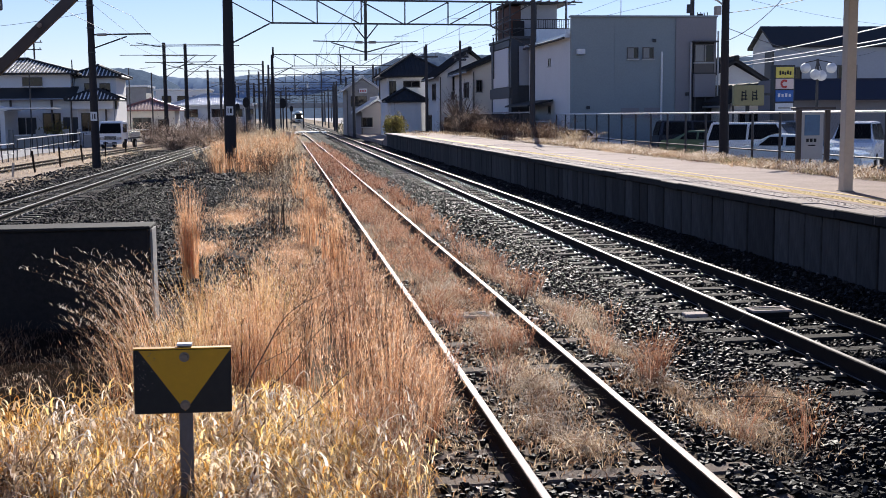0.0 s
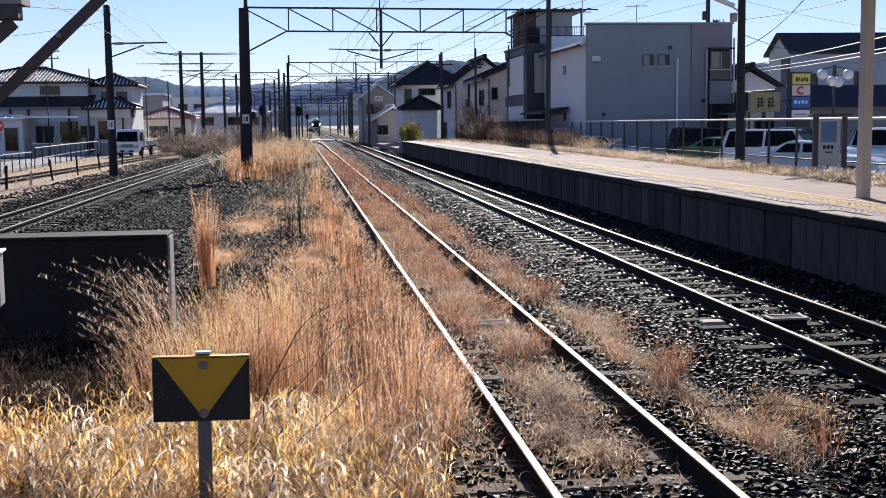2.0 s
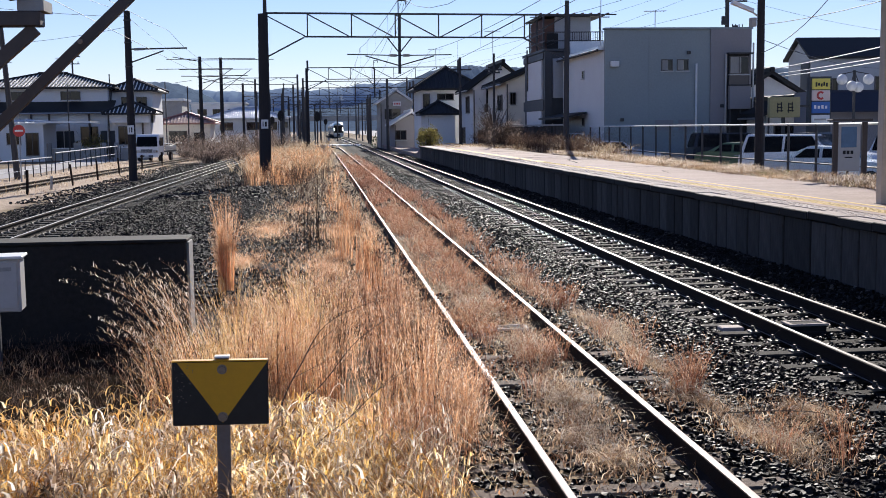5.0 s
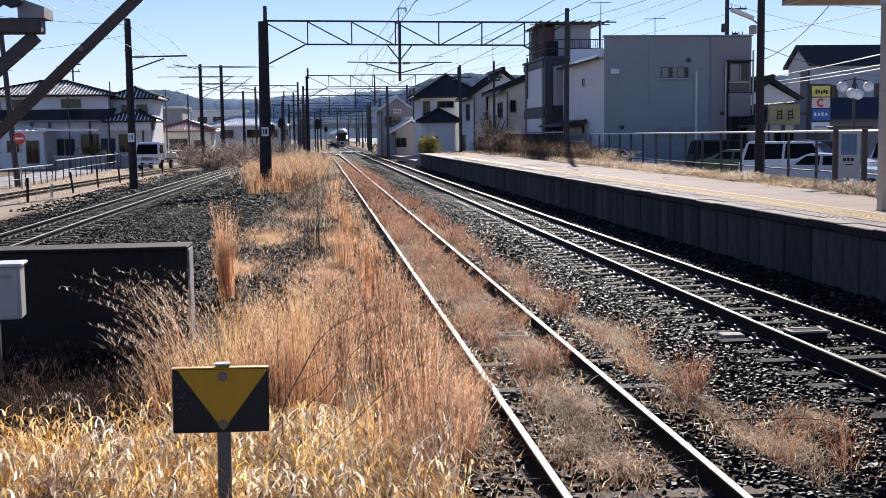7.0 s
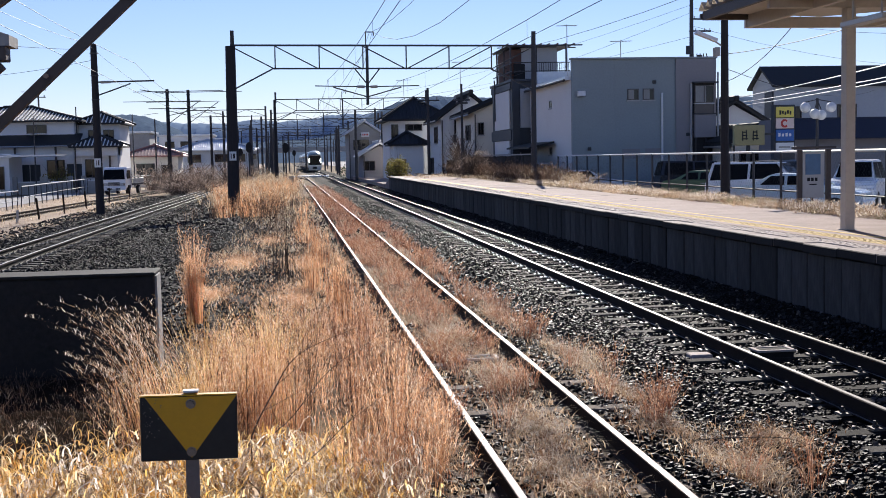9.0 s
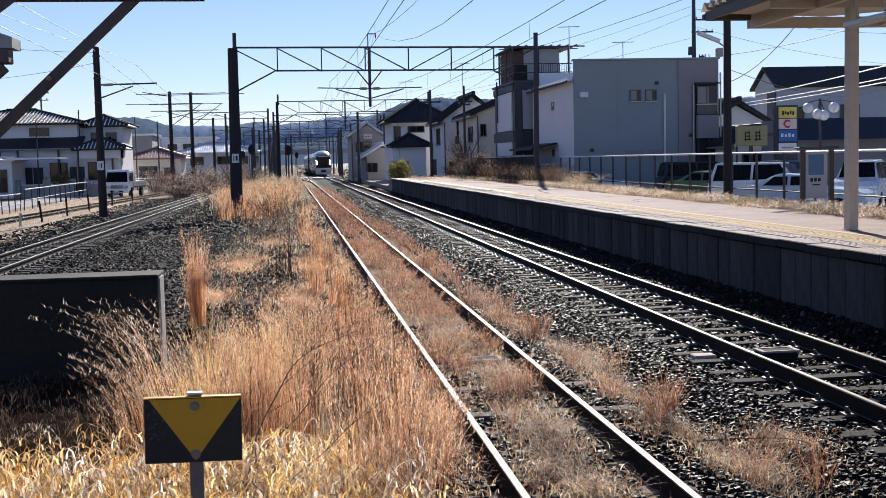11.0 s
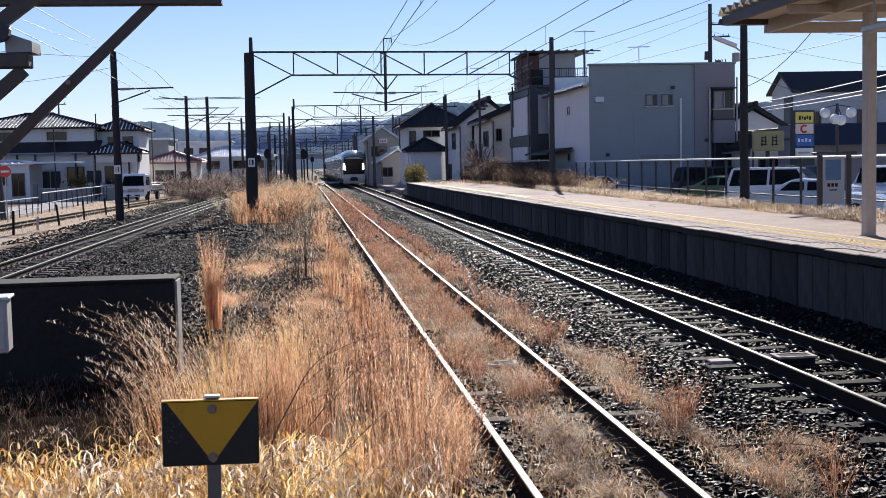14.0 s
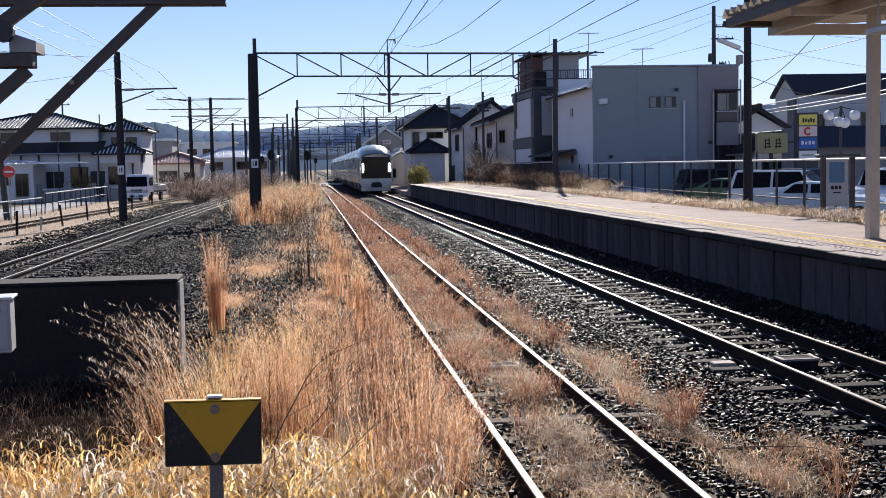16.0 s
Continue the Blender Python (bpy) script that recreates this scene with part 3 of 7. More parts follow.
def small_slab(x, y, w, d):
    b = part("cable_slab", bx(-w / 2, w / 2, -d / 2, d / 2, -0.1, 0.02, 0.01), M_TILE)
    b.matrix_basis = pose(x, y, -0.16, 0, 0, random.uniform(-4, 4))
    tagged(b, "small pale concrete slab beside a rail", "slab", "slabs beside the rails")


for sx, sy in ((2.8, 12.8), (1.7, 12.8), (4.68, 12.75), (1.2, 12.1)):
    small_slab(sx, sy, 0.26, 0.2)


# ---- platform across the tracks ----
PX, PZ = 7.0, 0.92


def build_platform():
    p = thing("platform", label="low railway platform with plank-panelled side and pale worn top", category="platform", kind="structure")
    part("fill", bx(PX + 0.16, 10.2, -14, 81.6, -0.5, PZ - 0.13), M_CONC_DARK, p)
    part("paving", bx(PX + 0.62, 10.45, -14, 82.0, PZ - 0.13, PZ), M_PLATFORM, p, "sun-bleached asphalt paving")
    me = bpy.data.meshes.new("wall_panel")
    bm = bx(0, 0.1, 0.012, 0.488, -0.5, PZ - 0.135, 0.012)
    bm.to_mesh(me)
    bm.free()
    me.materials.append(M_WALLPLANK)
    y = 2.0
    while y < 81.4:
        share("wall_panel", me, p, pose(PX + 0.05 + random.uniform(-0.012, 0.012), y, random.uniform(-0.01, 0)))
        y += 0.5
    cop = bpy.data.meshes.new("coping_slab")
    bm = bx(0, 0.29, 0.005, 0.995, -0.12, 0.0, 0.012)
    bm.to_mesh(bm and cop)
    bm.free()
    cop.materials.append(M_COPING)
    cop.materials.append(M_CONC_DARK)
    # Track side and underside darker: shade and some staining put into the colour.
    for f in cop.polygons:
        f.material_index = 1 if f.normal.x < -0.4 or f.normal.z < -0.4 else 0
    tile = bpy.data.meshes.new("edge_tile")
    bm = bx(0, 0.296, 0.003, 0.297, -0.1, 0.0, 0.004)
    for i in range(3):
        for j in range(3):
            box(bm, 0.05 + i * 0.085, 0.08 + i * 0.085, 0.05 + j * 0.085, 0.08 + j * 0.085, 0.0, 0.005)
    bm.to_mesh(tile)
    bm.free()
    tile.materials.append(M_TILE)
    ytile = tile.copy()
    ytile.materials.clear()
    ytile.materials.append(M_YELLOW)
    y = 2.0
    while y < 81.4:
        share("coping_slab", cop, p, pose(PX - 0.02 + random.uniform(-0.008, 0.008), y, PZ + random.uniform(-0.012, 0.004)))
        y += 1.0
    y = 8.0
    for k in range(190):
        share("edge_tile", tile, p, pose(PX + 0.3, y, PZ + random.uniform(-0.004, 0.002)))
        y += 0.3
    part("edge_strip", bx(PX + 0.275, PX + 0.615, y, 81.9, PZ - 0.1, PZ), M_TILE, p)
    y = 8.0
    for k in range(110):
        share("tactile_tile", ytile, p, pose(PX + 0.8, y, PZ + 0.004 + random.uniform(-0.002, 0.002)))
        y += 0.3
    part("tactile_strip", bx(PX + 0.8, PX + 1.1, y, 70.0, PZ, PZ + 0.005), M_YELLOW, p, "faded yellow tactile strip")
    part("line", bx(PX + 1.32, PX + 1.4, 4, 36.0, PZ, PZ + 0.004), M_YELLOW, p, "faded yellow painted line")
    # cracks and old repairs in the asphalt
    for x, y, ang, long in ((8.9, 13.5, 80, 2.2), (9.2, 30.0, 70, 2.2), (9.5, 34.5, 15, 3.6), (8.8, 39.0, 85, 5.0), (9.9, 44.0, 5, 3.6), (9.3, 50.0, 30, 3.4), (9.6, 57.0, 10, 3.8), (9.4, 64.0, 20, 3.8)):
        bm = bmesh.new()
        p0 = Vector((x, y, PZ + 0.001))
        for k in range(int(long / 0.25)):
            a = radians(ang + random.uniform(-38, 38))
            p1 = p0 + Vector((math.cos(a), math.sin(a), 0)) * 0.25
            beam(bm, p0, p1, random.uniform(0.012, 0.03), 0.006)
            p0 = p1
        part("crack", bm, M_CONC_DARK, p, "dark crack in the asphalt")
    for x, y, r in ((8.9, 36.5, 0.5), (10.4, 43.0, 0.8), (9.2, 47.5, 0.7), (11.0, 52.5, 0.9), (9.6, 60.5, 0.8), (8.7, 55.0, 0.5), (10.6, 68.0, 0.9)):
        bm = bmesh.new()
        ring = [(x + r * random.uniform(0.55, 1.1) * math.cos(k * math.tau / 14), y + 1.7 * r * random.uniform(0.55, 1.1) * math.sin(k * math.tau / 14)) for k in range(14)]
        lo = [bm.verts.new((a, b, PZ - 0.01)) for a, b in ring]
        hi = [bm.verts.new((a, b, PZ + 0.004)) for a, b in ring]
        bm.faces.new(hi)
        for k in range(14):
            bm.faces.new((lo[k], lo[(k + 1) % 14], hi[(k + 1) % 14], hi[k]))
        part("repair_patch", bm, M_REPAIR if r > 0.75 else M_REPAIR_PALE, p, "worn repair patch in the asphalt")
    bm = bmesh.new()
    prism(bm, [(82.0, PZ), (82.0, -0.5), (86.6, -0.5), (86.6, 0.3)], PX + 0.2, 10.4, "x")
    part("ramp", bm, M_PLATFORM, p)
    part("low_platform", bx(PX + 0.1, 11.0, 86.6, 136, -0.5, 0.3), M_PLATFORM, p, "low bleached strip beyond the ramp")


build_platform()


def verge_z(x):
    """Height of the earth verge that falls away behind the paving."""
    return PZ - 0.01 - 0.06 * max(0.0, x - 10.4)


def build_verge():
    xs, ys = np.linspace(10.3, 14.0, 16), np.concatenate([[-14], np.linspace(6, 96, 160)])
    v = np.array([(x, y, verge_z(x) + (0.05 * noise.noise(Vector((x * 1.3, y * 0.9, 4))) if 10.5 < x < 13.9 else -0.03)) for y in ys for x in xs])
    nx = len(xs)
    q = (np.arange(len(ys) - 1)[:, None] * nx + np.arange(nx - 1)[None]).ravel()
    g = np_mesh("verge", v, np.stack([q, q + 1, q + nx + 1, q + nx], 1), surf("dry_earth_verge", (0.2, 0.145, 0.1), 0.95, 0, 0.5, 20, 1.5, 0.8, None, (0.3, 0.24, 0.16), spec=0.05))
    tagged(g, "dry earth verge falling away behind the platform paving", "verge", "", "structure")
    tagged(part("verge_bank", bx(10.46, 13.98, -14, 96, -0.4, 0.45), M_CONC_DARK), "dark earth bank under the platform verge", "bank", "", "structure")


build_verge()


# ---- catenary ----
def catenary_post(name, x, y, z0, z1, r, mat, label, group="posts along the tracks", plate=True):
    t = thing(name, x, y, 0, 0, label, "post", group)
    part("shaft", rd((0, 0, z0), (0, 0, z1), r * 1.15, r * 0.82, 14), mat, t, smooth=False)
    for z in (z1 - 0.5, z1 - 1.6, z1 - 2.8):
        part("band", rd((0, 0, z), (0, 0, z + 0.06), r * 1.05, None, 14), M_STEEL, t)
    if plate:
        part("number_plate", bx(-0.16, 0.16, -r * 1.15 - 0.03, -r * 1.15 - 0.012, 2.05, 2.5, 0.004), M_WHITE_METAL, t, "small white plate with dark bars")
        bm = bmesh.new()
        box(bm, -0.08, -0.05, -r * 1.15 - 0.036, -r * 1.15 - 0.03, 2.15, 2.4)
        box(bm, 0.02, 0.08, -r * 1.15 - 0.036, -r * 1.15 - 0.03, 2.15, 2.4)
        part("plate_mark", bm, M_BLACK, t)
    return t


def gantry(y, xl, xr, zt, first=False, r=0.3):
    g = thing("catenary_gantry", 0, y, 0, 0, "steel lattice gantry carrying wires over the tracks", "gantry", "gantries over the tracks")
    zb = zt - 1.13
    if first:
        g.matrix_basis = pose(0, y, 0, 0, 0.5, 0)
    part("post", rd((xl, 0, -0.5), (xl, 0, zt), r, r * 0.8, 16), M_POLEDARK, g, "stout concrete post")
    part("post_tip", rd((xl + 0.1, 0, zt - 0.3), (xl + 0.1, 0, zt + 0.75), 0.1, 0.09, 10), M_POLE, g)
    part("post", rd((xr, 0, 0.3), (xr, 0, zt + 0.75), 0.15, 0.11, 14), M_POLE, g, "slim concrete post")
    part("top_chord", angle_bar(bmesh.new(), (xl, 0, zt), (xr, 0, zt), 0.085), M_STEEL, g)
    part("bottom_chord", angle_bar(bmesh.new(), (xl + 2.0, 0, zb), (xr - 2.2, 0, zb), 0.075), M_STEEL, g)
    n = 7
    step = (xr - xl) / n
    for k in range(1, n):
        part("strut", beam(bmesh.new(), (xl + k * step, 0, zb), (xl + k * step, 0, zt), 0.06, 0.06), M_STEEL, g)
    for k in range(n):
        a, b = (xl + k * step, zt), (xl + (k + 1) * step, zb)
        if k > n // 2:
            a, b = (xl + k * step, zb), (xl + (k + 1) * step, zt)
        if k == n - 1:
            a, b = (xl + k * step, zb), (xr, zt)
        part("diagonal", beam(bmesh.new(), (a[0], 0, a[1]), (b[0], 0, b[1]), 0.055, 0.055), M_STEEL, g)
    part("knee_brace", beam(bmesh.new(), (xl, 0, zb - 1.05), (xl + 2.0, 0, zb), 0.07, 0.07), M_STEEL, g)
    part("knee_brace", beam(bmesh.new(), (xr, 0, zb - 1.05), (xr - 2.2, 0, zb), 0.07, 0.07), M_STEEL, g)
    xd = xl + 6.7
    part("drop_post", rd((xd, 0, zt + 0.05), (xd, 0, zt - 2.9), 0.075, None, 10), M_STEEL, g)
    bm = bmesh.new()
    beam(bm, (xd - 0.06, 0, zt), (xd - 0.06, 0, zt + 0.72), 0.05, 0.05)
    beam(bm, (xd - 0.06, 0, zt + 0.7), (xd + 0.35, 0, zt + 0.7), 0.05, 0.05)
    beam(bm, (xd + 0.33, 0, zt + 0.7), (xd + 0.33, 0, zt + 0.5), 0.06, 0.06)
    part("feeder_hook", bm, M_STEEL, g)
    for sgn in (-1, 1):
        part("drop_brace", beam(bmesh.new(), (xd, 0, zb - 0.75), (xd + sgn * 0.6, 0, zb), 0.06, 0.06), M_STEEL, g)
        part("bracket", beam(bmesh.new(), (xd, 0, zt - 2.0), (xd + sgn * 2.6, 0, zt - 1.95), 0.05, 0.05), M_STEEL, g)
        part("bracket_stay", rd((xd, 0, zt - 2.5), (xd + sgn * 1.7, 0, zt - 2.02), 0.03, None, 6), M_STEEL, g)
        part("insulator", rd((xd + sgn * 0.15, 0, zt - 2.0), (xd + sgn * 0.5, 0, zt - 1.99), 0.07, None, 10), M_CONC, g, "grey ribbed insulator")
    for z in (2.45,) if first else ():
        part("number_plate", bx(xl - 0.16, xl + 0.18, -0.345, -0.325, z - 0.22, z + 0.22, 0.004), M_WHITE_METAL, g, "white plate with dark bars")
        bm = bmesh.new()
        box(bm, xl - 0.09, xl - 0.05, -0.352, -0.345, z - 0.12, z + 0.12)
        box(bm, xl + 0.02, xl + 0.11, -0.352, -0.345, z - 0.12, z + 0.12)
        part("plate_mark", bm, M_BLACK, g)
    return g


GY = [58, 116, 172, 228, 284, 340, 396]
for i, gy in enumerate(GY):
    gantry(gy, (-2.7, -1.15, -5.2, -2.6, -7.5, -1.4, -6.0)[i], 12.45 + (1.5 if i == 1 else 0.5 * i), 7.82 if i == 0 else 8.2, i == 0, 0.3 if i == 0 else 0.16)


def portal(y, xl, xr, zt):
    """A light pipe portal farther down the line."""
    g = thing("line_portal", 0, y, 0, 0, "light steel portal over the far tracks", "gantry", "portals over the far tracks")
    for x in (xl, xr):
        part("post", rd((x, 0, -0.5), (x, 0, zt + 0.4), 0.15, 0.12, 10), M_POLE, g)
    part("top_chord", beam(bmesh.new(), (xl, 0, zt), (xr, 0, zt), 0.09, 0.09), M_STEEL, g)
    part("bottom_chord", beam(bmesh.new(), (xl, 0, zt - 0.8), (xr, 0, zt - 0.8), 0.08, 0.08), M_STEEL, g)
    n = max(3, int((xr - xl) / 2.2))
    for k in range(n):
        a, b = xl + (xr - xl) * k / n, xl + (xr - xl) * (k + 1) / n
        z0, z1 = (zt, zt - 0.8) if k % 2 else (zt - 0.8, zt)
        part("diagonal", beam(bmesh.new(), (a, 0, z0), (b, 0, z1), 0.05, 0.05), M_STEEL, g)
    part("drop_post", rd(((xl + xr) / 2, 0, zt), ((xl + xr) / 2, 0, zt - 2.6), 0.06, None, 8), M_STEEL, g)


for py, pa, pb, pz in ((143, -1.9, 10.8, 8.0), (146, -12.0, -2.6, 8.6), (200, -10.5, -1.8, 8.4), (258, -10.0, 10.5, 8.4), (312, -8.0, 10.5, 8.4)):
    portal(py, pa, pb, pz)


def cantilever_post(x, y, z1, arm, r=0.19, plate=True):
    t = catenary_post("catenary_post", x, y, -0.5, z1, r, M_POLEDARK, "dark concrete catenary post with a cantilever arm", "posts along the tracks", plate)
    part("arm", rd((0, 0, z1 - 1.9), (arm, 0, z1 - 1.85), 0.04, None, 8), M_STEEL, t)
    part("stay", rd((0, 0, z1 - 2.6), (arm * 0.6, 0, z1 - 1.98), 0.035, None, 6), M_STEEL, t)
    part("insulator", rd((arm * 0.1, 0, z1 - 1.9), (arm * 0.26, 0, z1 - 1.89), 0.07, None, 10), M_CONC, t)
    if abs(arm) > 3.9:
        part("pipe_beam", rd((-3.2, 0, z1 - 0.25), (5.4, 0, z1 - 0.2), 0.035, None, 8), M_STEEL, t)
        part("pipe_beam", rd((-4.2, 0, z1 - 1.2), (3.2, 0, z1 - 1.18), 0.03, None, 8), M_STEEL, t)
        part("brace", rd((0, 0, z1 - 3.4), (3.0, 0, z1 - 1.25), 0.035, None, 6), M_STEEL, t)
    part("steady_arm", rd((arm * 0.75, 0, z1 - 2.3), (arm * 1.15, 0, z1 - 2.5), 0.02, None, 6), M_STEEL, t)


for x, y, z1, arm in ((-9.45, 60, 8.2, 2.9), (-11.5, 116, 9.4, 4.6), (-9.9, 121, 9.6, -4.0), (-11, 172, 9.0, 3.5), (-8, 176, 9, 3.5), (-9.5, 228, 9, 3.4), (-6, 232, 8.8, 3.4), (-9, 284, 9, 3.4), (-4, 290, 8.5, 3)):
    cantilever_post(x, y, z1, arm, 0.19, y == 60)
for x, y, z1 in ((6.9, 118, 7.2), (9.7, 150, 7.5), (8.6, 165, 7.6), (-3.2, 148, 7.8), (-5.0, 165, 8.0), (8.2, 196, 7.8), (-2.4, 202, 7.8), (-4.4, 140, 6.2), (-6.0, 190, 8), (-1.4, 132, 6.4), (-2.2, 158, 7.2), (-5.6, 128, 7.0), (7.9, 180, 7.5), (9.2, 215, 7.8), (8.8, 240, 7.8), (0.2, 214, 7.5), (-3.6, 222, 7.8), (-1.0, 262, 7.8), (8.4, 268, 7.8), (-6.4, 252, 8), (10.4, 128, 7.4), (3.6, 236, 7.4), (7.4, 300, 7.8), (-7.5, 140, 8.2)):
    catenary_post("line_post", x, y, -0.5, z1, 0.14, M_POLE, "slim dark line post beside the tracks", "posts along the tracks", False)


def wires():
    def run(name, pts, r, label):
        tagged(part(name, tube(bmesh.new(), pts, r, 5), M_WIRE), label, "overhead wire", "overhead wires")
    ys = [-6] + GY
    for fx, zc, zm in ((main_x, 4.85, 6.0), (siding_x, 4.85, 6.0)):
        pts_c, pts_m = [], []
        bm = bmesh.new()
        for a, b in zip(ys, ys[1:]):
            x0, x1 = fx(a) + 0.1, fx(b) - 0.1
            pts_m += sag((x0, a, zm), (x1, b, zm), 0.74, 12)[:-1]
            for k in range(1, 10):
                q = k / 10
                yy = a + (b - a) * q
                xx = x0 + (x1 - x0) * q
                rod(bm, (xx, yy, zc), (xx, yy, zm - 0.74 * 4 * q * (1 - q)), 0.004, None, 4)
        run("contact_wire", [(fx(y), y, zc) for y in ys], 0.0075, "thin dark contact wire above the rails")
        run("messenger_wire", pts_m, 0.008, "thin sagging wire above the rails")
        tagged(part("dropper_wires", bm, M_WIRE), "short upright wires hung between two cables", "overhead wire", "", "stuff")
    lp = [(-6.0, -6), (-6.7, 60), (-6.6, 116), (-6, 172), (-4, 228)]
    m, c = [], []
    for (x0, a), (x1, b) in zip(lp, lp[1:]):
        m += sag((x0, a, 6.4), (x1, b, 6.9), 0.5, 10)[:-1]
    run("messenger_wire", m, 0.009, "thin sagging wire above the side track")
    run("contact_wire", [(x, y, 5.4) for x, y in lp], 0.009, "thin dark contact wire above the side track")
    for dx, z, s in ((4.2, 8.45, 1.35), (4.35, 8.5, 2.65), (-9.4, 8.0, 0.8), (12.3, 7.7, 0.8)):
        pts = []
        for a, b in zip(ys, ys[1:]):
            pts += sag((dx, a, z), (dx, b, z), s, 10)[:-1]
        run("feeder_cable", pts, 0.009, "thick dark feeder cable along the line")
    for p, q, s in (((-9.5, 60, 7.9), (-24, 40, 8.6), 0.5), ((-9.5, 60, 7.4), (-26, 70, 7.6), 0.6), ((12.65, 32.4, 4.2), (11.2, 23.0, 5.7), 0.35), ((12.65, 32.4, 5.0), (14.5, 16.0, 6.4), 0.5), ((27, 75, 11.5), (12.6, 140, 8), 0.8),
                    ((27, 75, 11.8), (40, 60, 8.6), 0.8), ((27, 75, 11.2), (44, 50, 9.5), 0.8), ((27, 75, 10.6), (60, 92, 9), 1.0), ((27, 75, 12.0), (10, 150, 10), 0.7),
                    ((27, 75, 9.9), (6, 160, 9.3), 0.7), ((12.65, 32.4, 4.6), (40, 75, 6.2), 0.6)):
        run("service_cable", sag(p, q, s, 12), 0.01, "thin dark service cable between poles")
    # Service cables in white: the sunlight on them is put into the colour.
    for za, zb in ((5.3, 7.1), (5.1, 6.3), (4.9, 6.1)):
        tagged(part("service_cable", tube(bmesh.new(), sag((26.95, 75, za), (31.0, 46, zb), 0.25, 12), 0.03, 5), M_WHITE_METAL), "cable hung from the utility pole, sunlight in its white colour", "overhead wire", "overhead wires")


wires()


# ---- train ----
def build_train():
    t = thing("train", label="ivory and champagne express train with a glazed dark front", category="train")

    def section(half, z0, zs, zt, k=5):
        """Half outline of a car body, sill to roof."""
        pts = [(-half * 0.86, z0), (-half, z0 + 0.35), (-half, zs)]
        for i in range(1, k):
            a = math.pi * i / k
            pts.append((-half * math.cos(a) * (1.0 if i in (0, k) else 0.97), zs + (zt - zs) * math.sin(a) ** 0.7))
        return pts + [(half, zs), (half, z0 + 0.35), (half * 0.86, z0)]

    def loft(rings):
        bm = bmesh.new()
        prev = None
        for y, pts in rings:
            ring = [bm.verts.new((x, y + dy, z)) for (x, z), dy in zip(pts, [0.0] * len(pts))]
            if prev:
                for i in range(len(ring)):
                    bm.faces.new((prev[i], ring[i], ring[(i + 1) % len(ring)], prev[(i + 1) % len(ring)]))
            else:
                bm.faces.new(ring)
            prev = ring
        bm.faces.new(prev[::-1])
        return bm

    for c in range(6):
        y0 = c * 20.4
        car = new("car")
        car.parent = t
        car.matrix_basis = pose(0, y0, 0)
        if c == 0:
            rings = [(0.0, section(1.28, 0.55, 2.75, 3.25)), (0.5, section(1.38, 0.5, 2.9, 3.55)), (1.5, section(1.44, 0.5, 3.0, 3.85)), (3.2, section(1.46, 0.5, 3.05, 4.02)), (20.0, section(1.46, 0.5, 3.05, 4.05))]
        else:
            rings = [(0.0, section(1.46, 0.5, 3.05, 4.05)), (20.0, section(1.46, 0.5, 3.05, 4.05))]
        part("body", loft(rings), M_TRAIN, car, "champagne painted body")
        part("underframe", bx(-1.2, 1.2, 1.2, 19, 0.2, 0.55, 0.03), M_UNDER, car)
        for b in (3.0, 16.5):
            bm = bmesh.new()
            for dy in (-1.0, 1.0):
                for sx in (-0.53, 0.53):
                    rod(bm, (sx - 0.06, b + dy, 0.43), (sx + 0.06, b + dy, 0.43), 0.43, None, 16)
            box(bm, -0.95, -0.8, b - 1.5, b + 1.5, 0.3, 0.6)
            box(bm, 0.8, 0.95, b - 1.5, b + 1.5, 0.3, 0.6)
            part("bogie", bm, M_UNDER, car)
        for k in range(7):
            for sx in (-1, 1):
                if c == 0 and k == 0:
                    continue
                yy = 1.6 + k * 2.55
                part("window", bx(sx * 1.455 - 0.012, sx * 1.455 + 0.012, yy, yy + 1.7, 1.75, 2.65, 0.004), M_GLASS, car)
        part("waist_band", bx(-1.475, 1.475, 1.2 if c else 3.0, 19.9, 1.42, 1.5), M_TRAIN_WHITE, car)
        if c:
            part("gangway", bx(-0.9, 0.9, -0.4, 0.0, 0.7, 3.4), M_UNDER, car)
        else:
            bm = bmesh.new()
            prism(bm, [(-1.2, 1.25), (1.2, 1.25), (1.25, 2.5), (1.1, 3.02), (-1.1, 3.02), (-1.25, 2.5)], -0.1, 0.02)
            part("windscreen", bm, M_WINDSCREEN, car, "large dark front window")
            bm = bmesh.new()
            prism(bm, [(-1.15, 0.45), (1.15, 0.45), (1.3, 0.7), (1.3, 1.22), (-1.3, 1.22), (-1.3, 0.7)], -0.22, 0.3)
            bmesh.ops.bevel(bm, geom=bm.edges[:], offset=0.06, segments=2, affect="EDGES")
            part("bumper", bm, M_TRAIN_WHITE, car, "ivory lower front")
            part("skirt", bx(-1.2, 1.2, -0.1, 1.2, 0.18, 0.5, 0.04), M_TRAIN_WHITE, car)
            bm = bmesh.new()
            prism(bm, [(-0.42, 0.5), (0.42, 0.5), (0.46, 0.72), (0.3, 0.92), (-0.3, 0.92), (-0.46, 0.72)], -0.34, -0.2)
            part("coupler_cover", bm, M_UNDER, car, "dark coupler cover")
            bm = bmesh.new()
            rings = [(0.0, 3.03, 3.3, 1.2), (0.5, 3.05, 3.62, 1.3), (1.5, 3.08, 3.93, 1.38), (3.4, 3.1, 4.1, 1.4), (8.0, 3.1, 4.12, 1.4)]
            prev = None
            for y, z0, z1, hw in rings:
                ring = [bm.verts.new((-hw * math.cos(math.pi * i / 8), y - 0.06, z0 + (z1 - z0) * math.sin(math.pi * i / 8) ** 0.75)) for i in range(9)]
